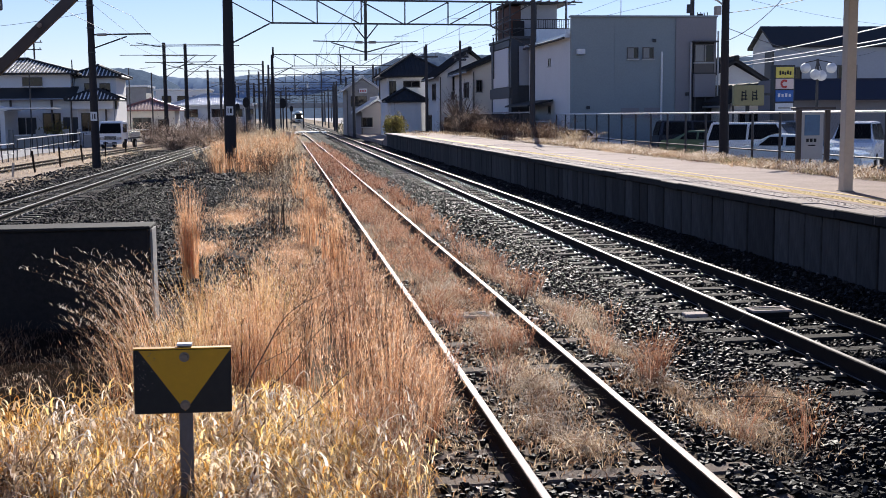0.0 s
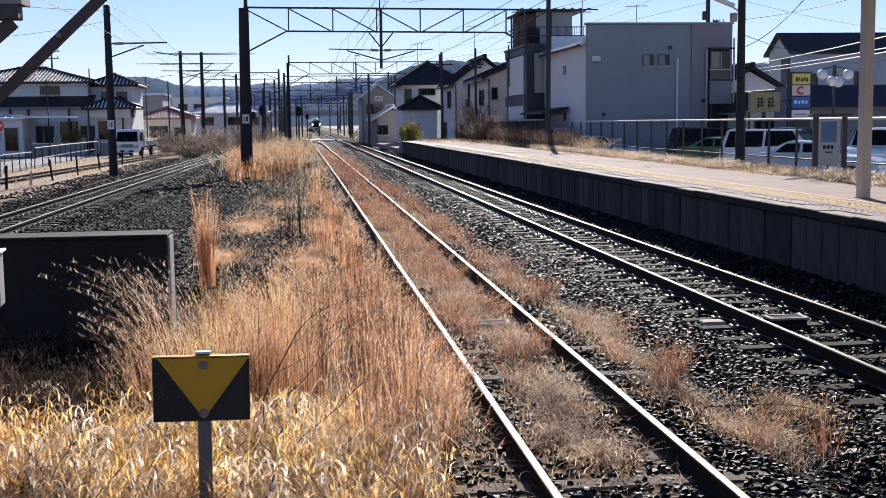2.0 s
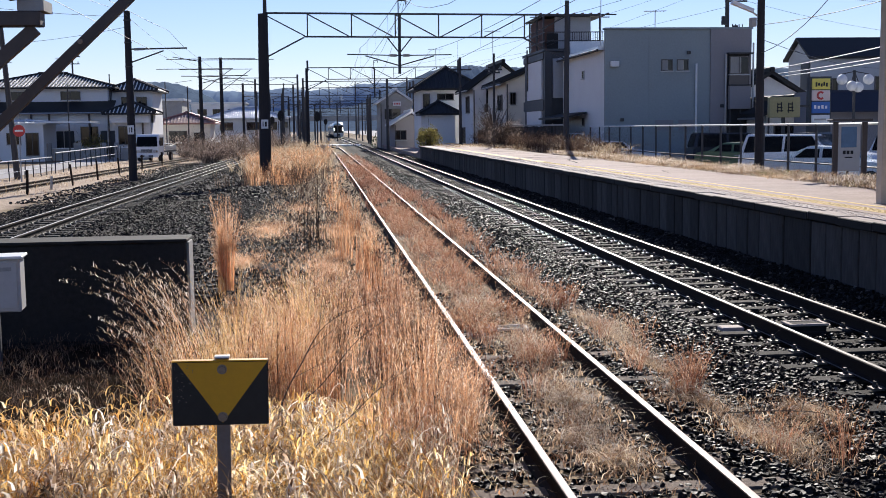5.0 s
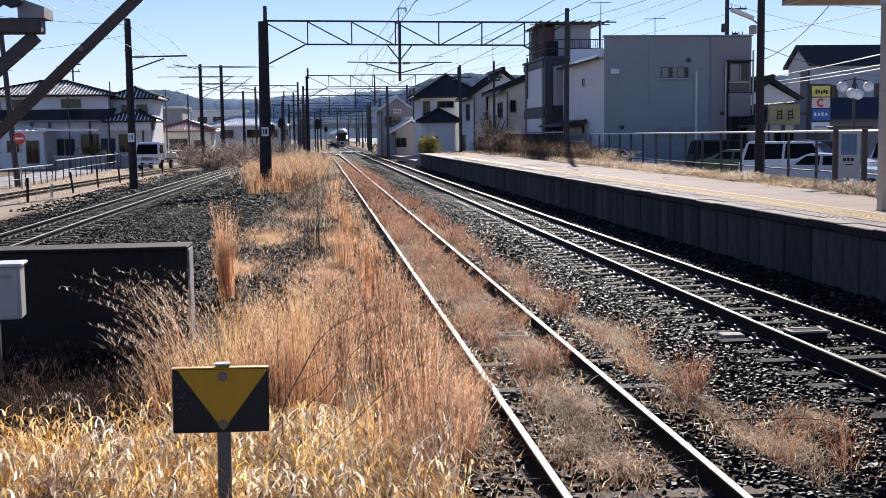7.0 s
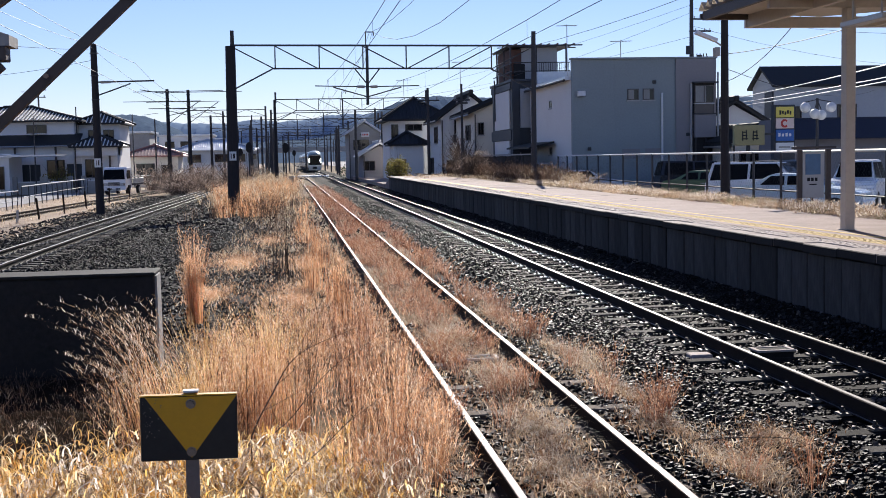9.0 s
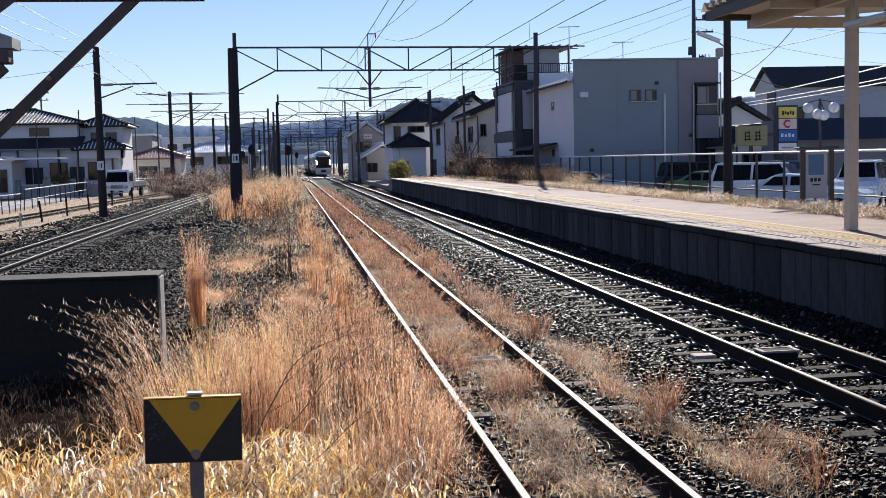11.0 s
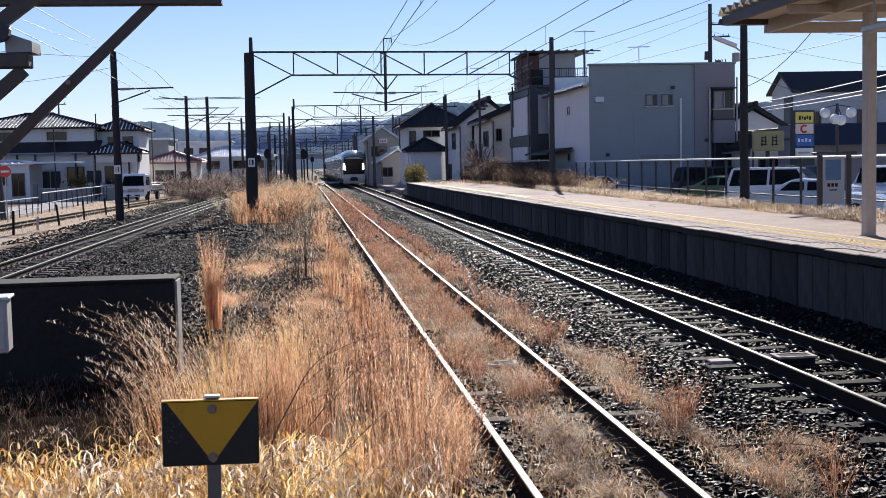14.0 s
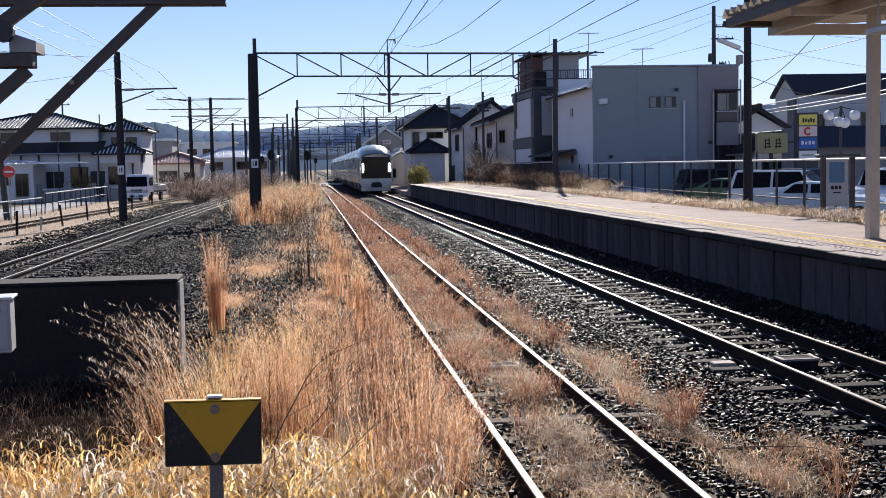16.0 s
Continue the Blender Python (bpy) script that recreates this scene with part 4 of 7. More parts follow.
                if prev:
                    for i in range(8):
                        bm.faces.new((prev[i], ring[i], ring[i + 1], prev[i + 1]))
                prev = ring
            part("glazed_roof", bm, M_TRAIN_DOME, car, "pale green glazed roof over the cab", smooth=True)
            for sx in (-1, 1):
                bm = bmesh.new()
                prism(bm, [(sx * 1.0, 1.75), (sx * 1.17, 1.75), (sx * 1.16, 2.5), (sx * 1.03, 2.5)], -0.125, -0.1)
                part("headlight", bm, M_LIGHT, car, "tall glowing headlight")
            for sx in (-1, 1):
                part("front_pillar", bx(min(sx * 1.27, sx * 1.36), max(sx * 1.27, sx * 1.36), -0.12, 0.4, 1.2, 2.7, 0.03), M_TRAIN_WHITE, car)
    return t


train = build_train()


# ---- buildings ----
def window(parent, x0, x1, z0, z1, y, frame_w=0.06, deep=0.1, axis="y", sash=1, curtain=False, side=-1):
    """A framed window on a wall face: at y facing -y, or at x = y facing -x."""
    def b(a0, a1, d0, d1, c0, c1):
        d0, d1 = sorted((y + side * d0, y + side * d1))
        return bx(a0, a1, d0, d1, c0, c1) if axis == "y" else bx(d0, d1, a0, a1, c0, c1)
    w = part("window", b(x0 + frame_w, x1 - frame_w, -0.02, 0.025, z0 + frame_w, z1 - frame_w), M_GLASS, parent)
    for a0, a1, c0, c1 in ((x0, x1, z0, z0 + frame_w), (x0, x1, z1 - frame_w, z1), (x0, x0 + frame_w, z0 + frame_w, z1 - frame_w), (x1 - frame_w, x1, z0 + frame_w, z1 - frame_w)):
        part("window_frame", b(a0, a1, -0.02, deep, c0, c1), M_FRAME, w)
    for k in range(1, sash + 1):
        xm = x0 + (x1 - x0) * k / (sash + 1)
        part("sash_bar", b(xm - 0.025, xm + 0.025, 0.026, 0.06, z0 + frame_w, z1 - frame_w), M_FRAME, w)
    part("window_sill", b(x0 - 0.05, x1 + 0.05, -0.02, deep + 0.06, z0 - 0.06, z0 - 0.002), M_STEEL_L, w)
    if curtain:
        part("curtain", b(x0 + frame_w, x0 + (x1 - x0) * 0.6, 0.026, 0.032, z0 + frame_w, z1 - frame_w), M_CURTAIN, w)
    return w


def grey_building():
    h = thing("grey_building", label="two-storey grey rendered building with few windows", category="building")
    part("wall", bx(15.5, 23.6, 62, 62.3, -0.4, 7.35), M_GREY_WALL, h, "grey rendered front wall")
    part("wall", bx(21.35, 23.65, 61.9, 61.997, -0.4, 7.34), M_BROWN_WALL, h, "brownish rendered wall strip")
    part("wall", bx(15.5, 15.8, 62.3, 73, -0.4, 6.3), M_WHITE_WALL, h, "pale side wall")
    part("wall", bx(15.8, 23.6, 62.3, 73, -0.4, 6.15), M_GREY_WALL, h)
    part("roof", prism(bmesh.new(), [(15.2, 6.3), (15.2, 6.5), (19.5, 7.2), (23.8, 6.5), (23.8, 6.2)], 62.35, 73.2), M_TIN, h, "low pale metal roof")
    part("parapet_cap", bx(15.42, 23.72, 61.86, 62.34, 7.355, 7.45), M_GREY_WALL, h)
    for x in (17.9,):
        part("wall_joint", bx(x, x + 0.05, 61.985, 61.998, 0, 7.34), M_GREY_WALL, h)
    for x0 in (18.6, 19.48):
        window(h, x0, x0 + 0.64, 5.12, 5.74, 62.0, 0.05, 0.06, sash=0, curtain=True)
    for x0 in (18.3, 19.6):
        part("blocked_window", bx(x0, x0 + 1.0, 61.95, 61.998, 1.9, 2.45), M_BROWN_WALL, h)
    part("vent_hood", bx(15.75, 16.2, 61.7, 61.998, 5.35, 5.65, 0.03), M_WHITE_METAL, h)
    part("drain_pipe", rd((20.55, 61.9, 0.0), (20.55, 61.9, 5.5), 0.06, None, 8), M_WHITE_METAL, h, "white drain pipe")
    part("drain_pipe", rd((22.17, 61.8, 0.0), (22.17, 61.8, 6.0), 0.05, None, 8), M_STEEL_L, h)
    # Flat black panel paints in the dark of the stair recess.
    part("recess", bx(22.3, 23.5, 61.8, 61.898, -0.3, 6.0), M_BLACK, h, "flat black panel for the shade of the stair recess")
    part("balcony_front", bx(22.3, 23.48, 61.5, 61.78, 3.0, 4.27, 0.02), M_BROWN_WALL, h, "rendered balcony front")
    part("balcony_rail", bx(22.28, 23.5, 61.46, 61.79, 4.275, 4.33), M_STEEL, h)
    part("screen", bx(22.34, 23.44, 61.72, 61.79, 4.335, 4.88), M_FRAME, h, "dark panel below the balcony glazing")
    window(h, 22.36, 23.46, 4.9, 5.88, 61.78, 0.05, 0.05, sash=1, curtain=True)
    part("hood", bx(22.2, 23.62, 61.45, 61.79, 5.98, 6.06), M_STEEL, h)
    for x in (22.32, 22.9, 23.44):
        part("stair_post", bx(x, x + 0.06, 61.5, 61.56, -0.3, 2.99), M_STEEL, h)
    part("side_gutter", rd((23.72, 61.8, 0.5), (23.72, 61.8, 6.6), 0.05, None, 6), M_STEEL_L, h)
    for k in range(4):
        part("gas_meter", bx(20.9 + k * 0.32, 21.12 + k * 0.32, 61.78, 61.895, 1.1, 1.45, 0.02), M_STEEL_L, h)
    part("meter_pipe", rd((20.9, 61.84, 1.62), (22.1, 61.84, 1.62), 0.03, None, 6), M_STEEL_L, h)
    for x, z in ((16.3, 2.4), (20.0, 6.0), (21.9, 3.1)):
        part("wall_fitting", bx(x, x + 0.2, 61.8, 61.895, z, z + 0.18, 0.02), M_STEEL, h)
    for z in (4.95, 2.2):
        window(h, 67.0, 67.5, z, z + 0.45, 15.5, 0.05, 0.05, "x", 0)
    part("gutter", rd((15.15, 62.4, 6.28), (15.15, 73.1, 6.28), 0.07, None, 8), M_STEEL, h)
    part("shed_roof", prism(bmesh.new(), [(13.9, 2.6), (13.9, 2.7), (15.4, 3.0), (15.4, 2.9)], 66, 73), M_ROOF, h)


grey_building()


def dark_building():
    h = thing("narrow_building", label="narrow dark-framed building with white panels and roof terrace", category="building")
    part("wall", bx(14.47, 19.5, 73.6, 81.0, -0.4, 6.95), M_DARK_CLAD, h, "dark clad walls")
    for y0, y1, z0, z1 in ((74.5, 79.7, 3.95, 6.45), (74.6, 79.9, -0.2, 3.2)):
        part("panel", bx(14.38, 14.468, y0, y1, z0, z1, 0.01), M_WHITE_WALL, h, "white wall panel")
    for z in (3.22, 6.5):
        part("floor_band", bx(14.34, 14.468, 73.7, 80.9, z, z + 0.66 if z < 4 else z + 0.4), M_DARK_CLAD, h)
    part("panel", bx(14.93, 15.75, 73.5, 73.598, 4.0, 6.5, 0.01), M_LIGHT_GREY_WALL, h, "pale front panel")
    part("corner_column", bx(14.4, 14.86, 73.42, 73.598, -0.4, 6.95), M_DARK_CLAD, h)
    part("parapet", bx(14.32, 19.6, 73.4, 81.2, 6.955, 7.12), M_DARK_CLAD, h)
    part("penthouse", bx(15.5, 17.9, 75.6, 80.0, 7.125, 9.3), M_LIGHT_GREY_WALL, h, "pale penthouse wall")
    part("penthouse_wall", bx(14.72, 15.498, 75.7, 80.0, 7.125, 9.2), M_TIMBER, h, "reddish brown timber wall")
    # Black slab stands in for the unlit inside of the terrace door.
    part("doorway_shade", bx(14.95, 15.7, 75.5, 75.598, 7.125, 8.25), M_BLACK, h)
    part("terrace_roof", bx(14.4, 18.7, 75.0, 80.8, 9.32, 9.38), M_STEEL, h)
    for k in range(9):
        part("slat", bx(14.3 + k * 0.55, 14.38 + k * 0.55, 74.2, 76.2, 9.385, 9.45), M_TIMBER, h)
    for y in (74.3, 76.1):
        part("roof_beam", bx(13.95, 19.3, y, y + 0.08, 9.3 + 0.02 * (y > 75), 9.318 + 0.06), M_STEEL, h)
    for x, y in ((14.5, 74.3), (14.5, 76.6), (14.5, 79.2), (18.2, 74.3), (16.2, 74.3)):
        part("terrace_post", bx(x - 0.05, x + 0.05, y - 0.05, y + 0.05, 7.125, 9.3), M_STEEL, h)
    for z in (7.6, 8.15):
        part("railing", bx(14.45, 14.5, 73.7, 80.5, z, z + 0.06), M_STEEL, h)
        part("railing", bx(14.6, 18.3, 73.7, 73.75, z, z + 0.06), M_STEEL, h)
    for k in range(15):
        part("baluster", bx(16.1 + k * 0.15, 16.13 + k * 0.15, 73.71, 73.74, 7.13, 8.15), M_STEEL, h)
    for k in range(5):
        z = 7.3 + 0.23 * k
        part("clothes_bar", rd((14.55, 74.6 + k * 0.7, z), (15.4, 74.8 + k * 0.6, z + 0.3), 0.025, None, 6), M_STEEL, h)
    part("pipe", rd((14.3, 79.2, 4.6), (14.3, 79.2, 7.4), 0.05, None, 6), M_STEEL, h)
    an = part("annex", bx(16.0, 20.0, 73.2, 73.38, 5.6, 7.55), M_TIN, h, "pale ribbed metal lean-to")
    for k in range(22):
        part("rib", bx(16.02 + k * 0.18, 16.05 + k * 0.18, 73.17, 73.198, 5.6, 7.55), M_TIN, an)
    window(h, 15.2, 16.6, 0.6, 2.0, 73.6, 0.06, 0.06)
    part("conduit", rd((14.9, 73.45, 2.4), (15.3, 73.45, 0.4), 0.03, None, 6), M_STEEL_L, h)


dark_building()


def gable_house(label, x0, x1, y0, y1, ze, zr, wall, roof, wins=(), side_wins=(), over=0.5, ridge=None):
    """A house whose gable faces the camera's side, ridge along y."""
    h = thing("house", label=label, category="house", group="houses beside the line")
    xm = (x0 + x1) / 2 if ridge is None else ridge
    part("wall", prism(bmesh.new(), [(x0, -0.4), (x1, -0.4), (x1, ze), (xm, zr - 0.12), (x0, ze)], y0, y1), wall, h)
    for a, b in (((x0 - over, ze - over * (zr - ze) / (xm - x0)), (xm, zr)), ((x1 + over, ze - over * (zr - ze) / (x1 - xm)), (xm, zr))):
        bm = bmesh.new()
        prism(bm, [a, (b[0], b[1]), (b[0], b[1] + 0.16), (a[0], a[1] + 0.16)], y0 - 0.45, y1 + 0.45)
        r = part("roof_slope", bm, roof, h)
        n = 26
        bm = bmesh.new()
        for k in range(n):
            yy = y0 - 0.4 + (y1 - y0 + 0.8) * k / n
            rod(bm, (a[0], yy, a[1] + 0.18), (b[0], yy, b[1] + 0.18), 0.07, None, 6)
        tagged(part("tile_roll", bm, roof, r), kind="stuff")
    part("ridge_cap", bx(xm - 0.16, xm + 0.16, y0 - 0.55, y1 + 0.55, zr + 0.1, zr + 0.42, 0.05), roof, h)
    for w in wins:
        window(h, w[0], w[1], w[2], w[3], y0, sash=1)
    for w in side_wins:
        window(h, w[0], w[1], w[2], w[3], x0, axis="x", sash=1)
    part("gutter", rd((x0 - over, y0 - 0.4, ze - 0.25), (x0 - over, y1 + 0.4, ze - 0.25), 0.06, None, 6), M_STEEL_L, h)
    part("down_pipe", rd((x0 + 0.1, y0 - 0.08, 0), (x0 + 0.1, y0 - 0.08, ze - 0.2), 0.05, None, 6), M_FRAME, h)
    return h


gable_house("beige rendered house with a dark tiled gable roof", 13.66, 19.5, 84.5, 93.5, 5.5, 6.85, M_BEIGE_WALL, M_ROOF, ((13.95, 14.4, 3.8, 4.7),), ((86, 88, 3.4, 4.6),), ridge=16.9)
hh = gable_house("white two-storey house with a dark tiled gable roof", 12.6, 17.3, 95, 103, 5.45, 7.3, M_WHITE_WALL, M_ROOF, ((13.7, 15.05, 4.1, 5.3), (13.0, 13.9, 0.8, 2.0)), ((97, 99, 3.4, 4.8), (100, 102, 0.8, 2.2)), ridge=15.1)
part("balcony_box", bx(13.55, 15.2, 94.4, 94.95, 3.4, 4.05), M_FRAME, hh, "dark balcony railing")


def hip_house(label, x0, x1, y0, y1, ze, zr, wall, roof, wins=(), over=0.7, side_wins=(), z0=-0.4, parent=None, ribs=0.33, roll=None):
    h = parent or thing("house", label=label, category="house", group="houses beside the line")
    part("wall", bx(x0, x1, y0, y1, z0, ze), wall, h)
    a0, a1, b0, b1 = x0 - over, x1 + over, y0 - over, y1 + over
    run = min((a1 - a0), (b1 - b0)) / 2
    bm = bmesh.new()
    lo = [bm.verts.new(p) for p in ((a0, b0, ze), (a1, b0, ze), (a1, b1, ze), (a0, b1, ze))]
    lo2 = [bm.verts.new((*p[:2], ze + 0.14)) for p in ((a0, b0), (a1, b0), (a1, b1), (a0, b1))]
    if a1 - a0 >= b1 - b0:
        rA, rB = (a0 + run, (b0 + b1) / 2, zr), (a1 - run, (b0 + b1) / 2, zr)
        A, B = bm.verts.new(rA), bm.verts.new(rB)
        fs = [(lo2[0], lo2[1], B, A), (lo2[1], lo2[2], B), (lo2[2], lo2[3], A, B), (lo2[3], lo2[0], A)]
    else:
        rA, rB = ((a0 + a1) / 2, b0 + run, zr), ((a0 + a1) / 2, b1 - run, zr)
        A, B = bm.verts.new(rA), bm.verts.new(rB)
        fs = [(lo2[0], lo2[1], A), (lo2[1], lo2[2], B, A), (lo2[2], lo2[3], B), (lo2[3], lo2[0], A, B)]
    bm.faces.new(lo[::-1])
    for i in range(4):
        bm.faces.new((lo[i], lo[(i + 1) % 4], lo2[(i + 1) % 4], lo2[i]))
    for f in fs:
        bm.faces.new(f)
    r = part("roof", bm, roof, h)
    bm = bmesh.new()
    rod(bm, Vector(rA) + Vector((0, 0, 0.08)), Vector(rB) + Vector((0, 0, 0.08)), 0.17, None, 8)
    for c, e in (((a0, b0), rA), ((a1, b0), rB if a1 - a0 >= b1 - b0 else rA), ((a0, b1), rA if a1 - a0 >= b1 - b0 else rB), ((a1, b1), rB)):
        rod(bm, (c[0], c[1], ze + 0.2), (e[0], e[1], zr + 0.06), 0.12, None, 8)
    part("ridge", bm, roof, r)
    # rolls of the pan tiles on the slope that faces the line
    bm = bmesh.new()
    n = int((a1 - a0) / ribs)
    for k in range(1, n):
        x = a0 + (a1 - a0) * k / n
        d = min(x - a0, a1 - x, run)
        rod(bm, (x, b0 + 0.02, ze + 0.15), (x, b0 + d, ze + 0.14 + (zr - ze - 0.14) * d / run), 0.07, None, 5)
    tagged(part("tile_roll", bm, roll or roof, r), kind="stuff")
    for w in wins:
        window(h, *w[:4], y0, sash=1)
    for w in side_wins:
        window(h, *w[:4], x1, axis="x", sash=1, side=1)
    return h


hip_house("white two-storey house with dark hipped roof by the line", 9.3, 14.4, 106, 114, 5.6, 7.75, M_WHITE_WALL, M_ROOF, ((10.75, 12.3, 4.7, 5.3), (9.45, 10.1, 3.9, 5.3)))
hip_house("low white annex with a dark hipped roof", 9.3, 12.0, 102.6, 105.4, 3.3, 4.5, M_WHITE_WALL, M_ROOF, ((9.5, 10.4, 0.9, 2.1),), 0.5)
gable_house("far pale house with a light roof edge", 6.9, 10.5, 132, 140, 5.2, 6.4, M_CONC, M_TIN, ((7.4, 9.2, 3.2, 4.4),))
gable_house("far low brown-grey house with a pale roof", 7.6, 11, 118, 126, 2.7, 3.7, M_BROWN_WALL, M_TIN, ((7.6, 8.8, 1, 2),))

lh = hip_house("white two-storey farmhouse with grey pantiled hipped roofs", -31.5, -19.7, 112, 121, 6.25, 7.8, M_WHITE_WALL, M_ROOF, ((-24.0, -22.2, 5.2, 6.0), (-28.5, -27.2, 5.2, 6.0), (-31, -29.5, 5.2, 6.0)), 0.8, roll=M_TILEROLL)
hip_house("", -19.65, -15.9, 114, 121, 6.0, 7.15, M_WHITE_WALL, M_ROOF, ((-18.8, -17.8, 4.6, 5.5), (-17.4, -16.4, 4.6, 5.5)), 0.6, z0=-0.4, parent=lh, roll=M_TILEROLL)
part("pent_roof", prism(bmesh.new(), [(109.6, 3.95), (112.2, 5.0), (112.2, 5.15), (109.6, 4.1)], -32.2, -19.0, "x"), M_ROOF, lh, "dark pent roof over the ground floor")
part("ground_floor", bx(-31.8, -15.6, 110.4, 111.95, -0.4, 3.9), M_WHITE_WALL, lh)
for k, (a, b) in enumerate(((-31, -29.4), (-28.6, -27), (-22, -20.4), (-18.6, -17.4))):
    window(lh, a, b, 1.0, 2.7, 110.4, sash=1)
hip_house("", -19.2, -15.6, 109.6, 113.5, 3.75, 4.9, M_WHITE_WALL, M_ROOF, (), 0.6, z0=3.0, parent=lh, roll=M_TILEROLL)
for x in (-30.0, -26.4, -24.8, -21.2, -19.5, -16.4):
    part("porch_post", bx(x, x + 0.16, 110.0, 110.2, -0.4, 3.9), M_BROWN, lh)
for a, b in ((-26.6, -24.6), (-24.4, -22.6), (-20.2, -18.9)):
    part("sliding_door", bx(a, b, 110.3, 110.396, -0.1, 2.3), M_DARK_CLAD, lh, "dark sliding door")
    part("door_rail", bx((a + b) / 2 - 0.04, (a + b) / 2 + 0.04, 110.24, 110.298, -0.1, 2.3), M_STEEL_L, lh)
    part("transom", bx(a, b, 110.3, 110.396, 2.4, 3.0), M_WHITE_WALL, lh)
part("gutter", rd((-32.2, 109.5, 3.95), (-19.0, 109.5, 3.95), 0.07, None, 8), M_STEEL_L, lh)
for x in (-27.2, -19.4, -15.5):
    part("downpipe", rd((x, 109.6, -0.4), (x, 109.6, 3.9), 0.05, None, 6), M_STEEL_L, lh)
gw = thing("garden_wall", label="low pale block garden wall with pillars before the house", category="wall")
for a, b in ((-23.4, -21.6), (-20.9, -19.2), (-17.6, -14.9)):
    part("wall_run", bx(a, b, 105.0, 105.18, -0.4, 0.75, 0.01), M_CONC, gw)
    part("coping", bx(a - 0.03, b + 0.03, 104.97, 105.21, 0.752, 0.83, 0.01), M_WHITE_WALL, gw)
for x in (-23.7, -21.4, -21.1, -19.0, -17.9):
    part("pillar", bx(x - 0.18, x + 0.18, 104.9, 105.26, -0.4, 1.25, 0.02), M_CONC, gw)
hip_house("small white garage with a flat pale canopy", -27.5, -23.9, 104, 109, 2.9, 3.2, M_WHITE_WALL, M_TIN, ((-27, -25.8, 1.2, 2.2), (-25.4, -24.3, 0.2, 2.2)), 0.3, ribs=0.6)
part("carport_roof", bx(-24.2, -19.8, 103.5, 108, 3.0, 3.15), M_TIN, thing("carport", label="pale flat carport roof beside the house", category="carport"))
hip_house("low shed with a red-brown tiled roof", -17.6, -12.0, 130, 136, 2.9, 4.2, M_BEIGE_WALL, M_ROOF_RED, ((-16.5, -14.5, 0.6, 2.2), (-13.8, -12.6, 0.6, 2.0)), 0.6)
hip_house("long low white house with a pale tiled roof", -16.5, -5.5, 178, 186, 3.9, 5.6, M_WHITE_WALL, M_TIN, ((-15, -13, 2.2, 3.4), (-11, -9, 2.2, 3.4), (-8, -6.4, 2.2, 3.4)), 0.6)
for x, y, w, d, z, m in ((-32, 165, 13, 9, 6.4, M_CONC), (-22, 205, 9, 10, 6.8, M_WHITE_WALL), (-44, 150, 10, 10, 6, M_WHITE_WALL), (-14, 230, 8, 8, 4.6, M_CONC), (-40, 190, 12, 9, 8, M_CONC), (-58, 160, 14, 10, 6.5, M_WHITE_WALL), (-28, 260, 14, 10, 6.5, M_CONC)):
    b = thing("far_building", x, y, 0, 0, "plain pale building in the distance", "building", "far buildings")
    part("wall", bx(0, w, 0, d, -0.4, z), m, b)
    part("roof", bx(-0.3, w + 0.3, -0.3, d + 0.3, z + 0.01, z + 0.3), M_TIN, b)
    k = 0
    while 1 + k * 2.6 + 1.6 < w:
        window(b, 1 + k * 2.6, 2.6 + k * 2.6, z - 2.0, z - 0.9, 0.0)
        k += 1
dh = thing("house", label="grey two-storey house with a steep black gable roof", category="house", group="houses beside the line")
part("wall", prism(bmesh.new(), [(75.7, -0.4), (79.5, -0.4), (79.5, 6.65), (77.6, 7.85), (75.7, 6.65)], 33.1, 48, "x"), M_LIGHT_GREY_WALL, dh)
part("roof_slope", prism(bmesh.new(), [(75.4, 6.48), (77.6, 7.9), (77.6, 8.06), (75.4, 6.64)], 32.8, 48.2, "x"), M_ROOF, dh)
part("roof_slope", prism(bmesh.new(), [(79.8, 6.48), (77.6, 7.9), (77.6, 8.06), (79.8, 6.64)], 32.8, 48.2, "x"), M_ROOF, dh)
part("gable_panel", bx(33.0, 33.098, 75.9, 77.2, 4.4, 6.3), M_DARK_CLAD, dh)
window(dh, 37.6, 39.0, 4.2, 5.3, 75.7)
window(dh, 34.2, 35.0, 4.2, 5.2, 75.7)
gable_house("low house with dark tiled roof behind the signs", 24.4, 29.0, 67, 74, 3.7, 5.1, M_WHITE_WALL, M_ROOF, ((24, 25.5, 1, 2.4),))
gable_house("low beige shop building behind the parked cars", 23.4, 26.6, 59, 65, 2.7, 3.3, M_BEIGE_WALL, M_ROOF, ((23.8, 25.4, 1, 2.2),))
aw = thing("shop_awning", label="long navy awning over a shop front", category="awning")
part("cloth", prism(bmesh.new(), [(54.2, 2.7), (54.8, 3.6), (54.8, 3.66), (54.2, 2.76)], 24.6, 36.0, "x"), M_NAVY, aw)
part("fascia", bx(24.6, 36, 54.82, 55.1, 2.9, 3.78), M_NAVY, aw)
part("shop_wall", bx(24.4, 36.2, 55.105, 57.8, -0.4, 3.75), M_BROWN_WALL, aw, "brick-brown wall under the awning")


# ---- road bridge and hills ----
rb = thing("road_bridge", label="distant concrete road bridge over the tracks", category="bridge")
part("deck", bx(-90, 60, 450, 460, 5.4, 7.3), M_CONC, rb)
for x in (-24, -9, 14, 30):
    part("pier", bx(x, x + 1.4, 451, 459, -0.5, 5.395), M_CONC, rb)
for x in np.arange(-60, 60, 12.0):
    part("lamp_post", rd((x, 455, 7.3), (x, 455, 12), 0.12, 0.08, 6), M_STEEL, rb)


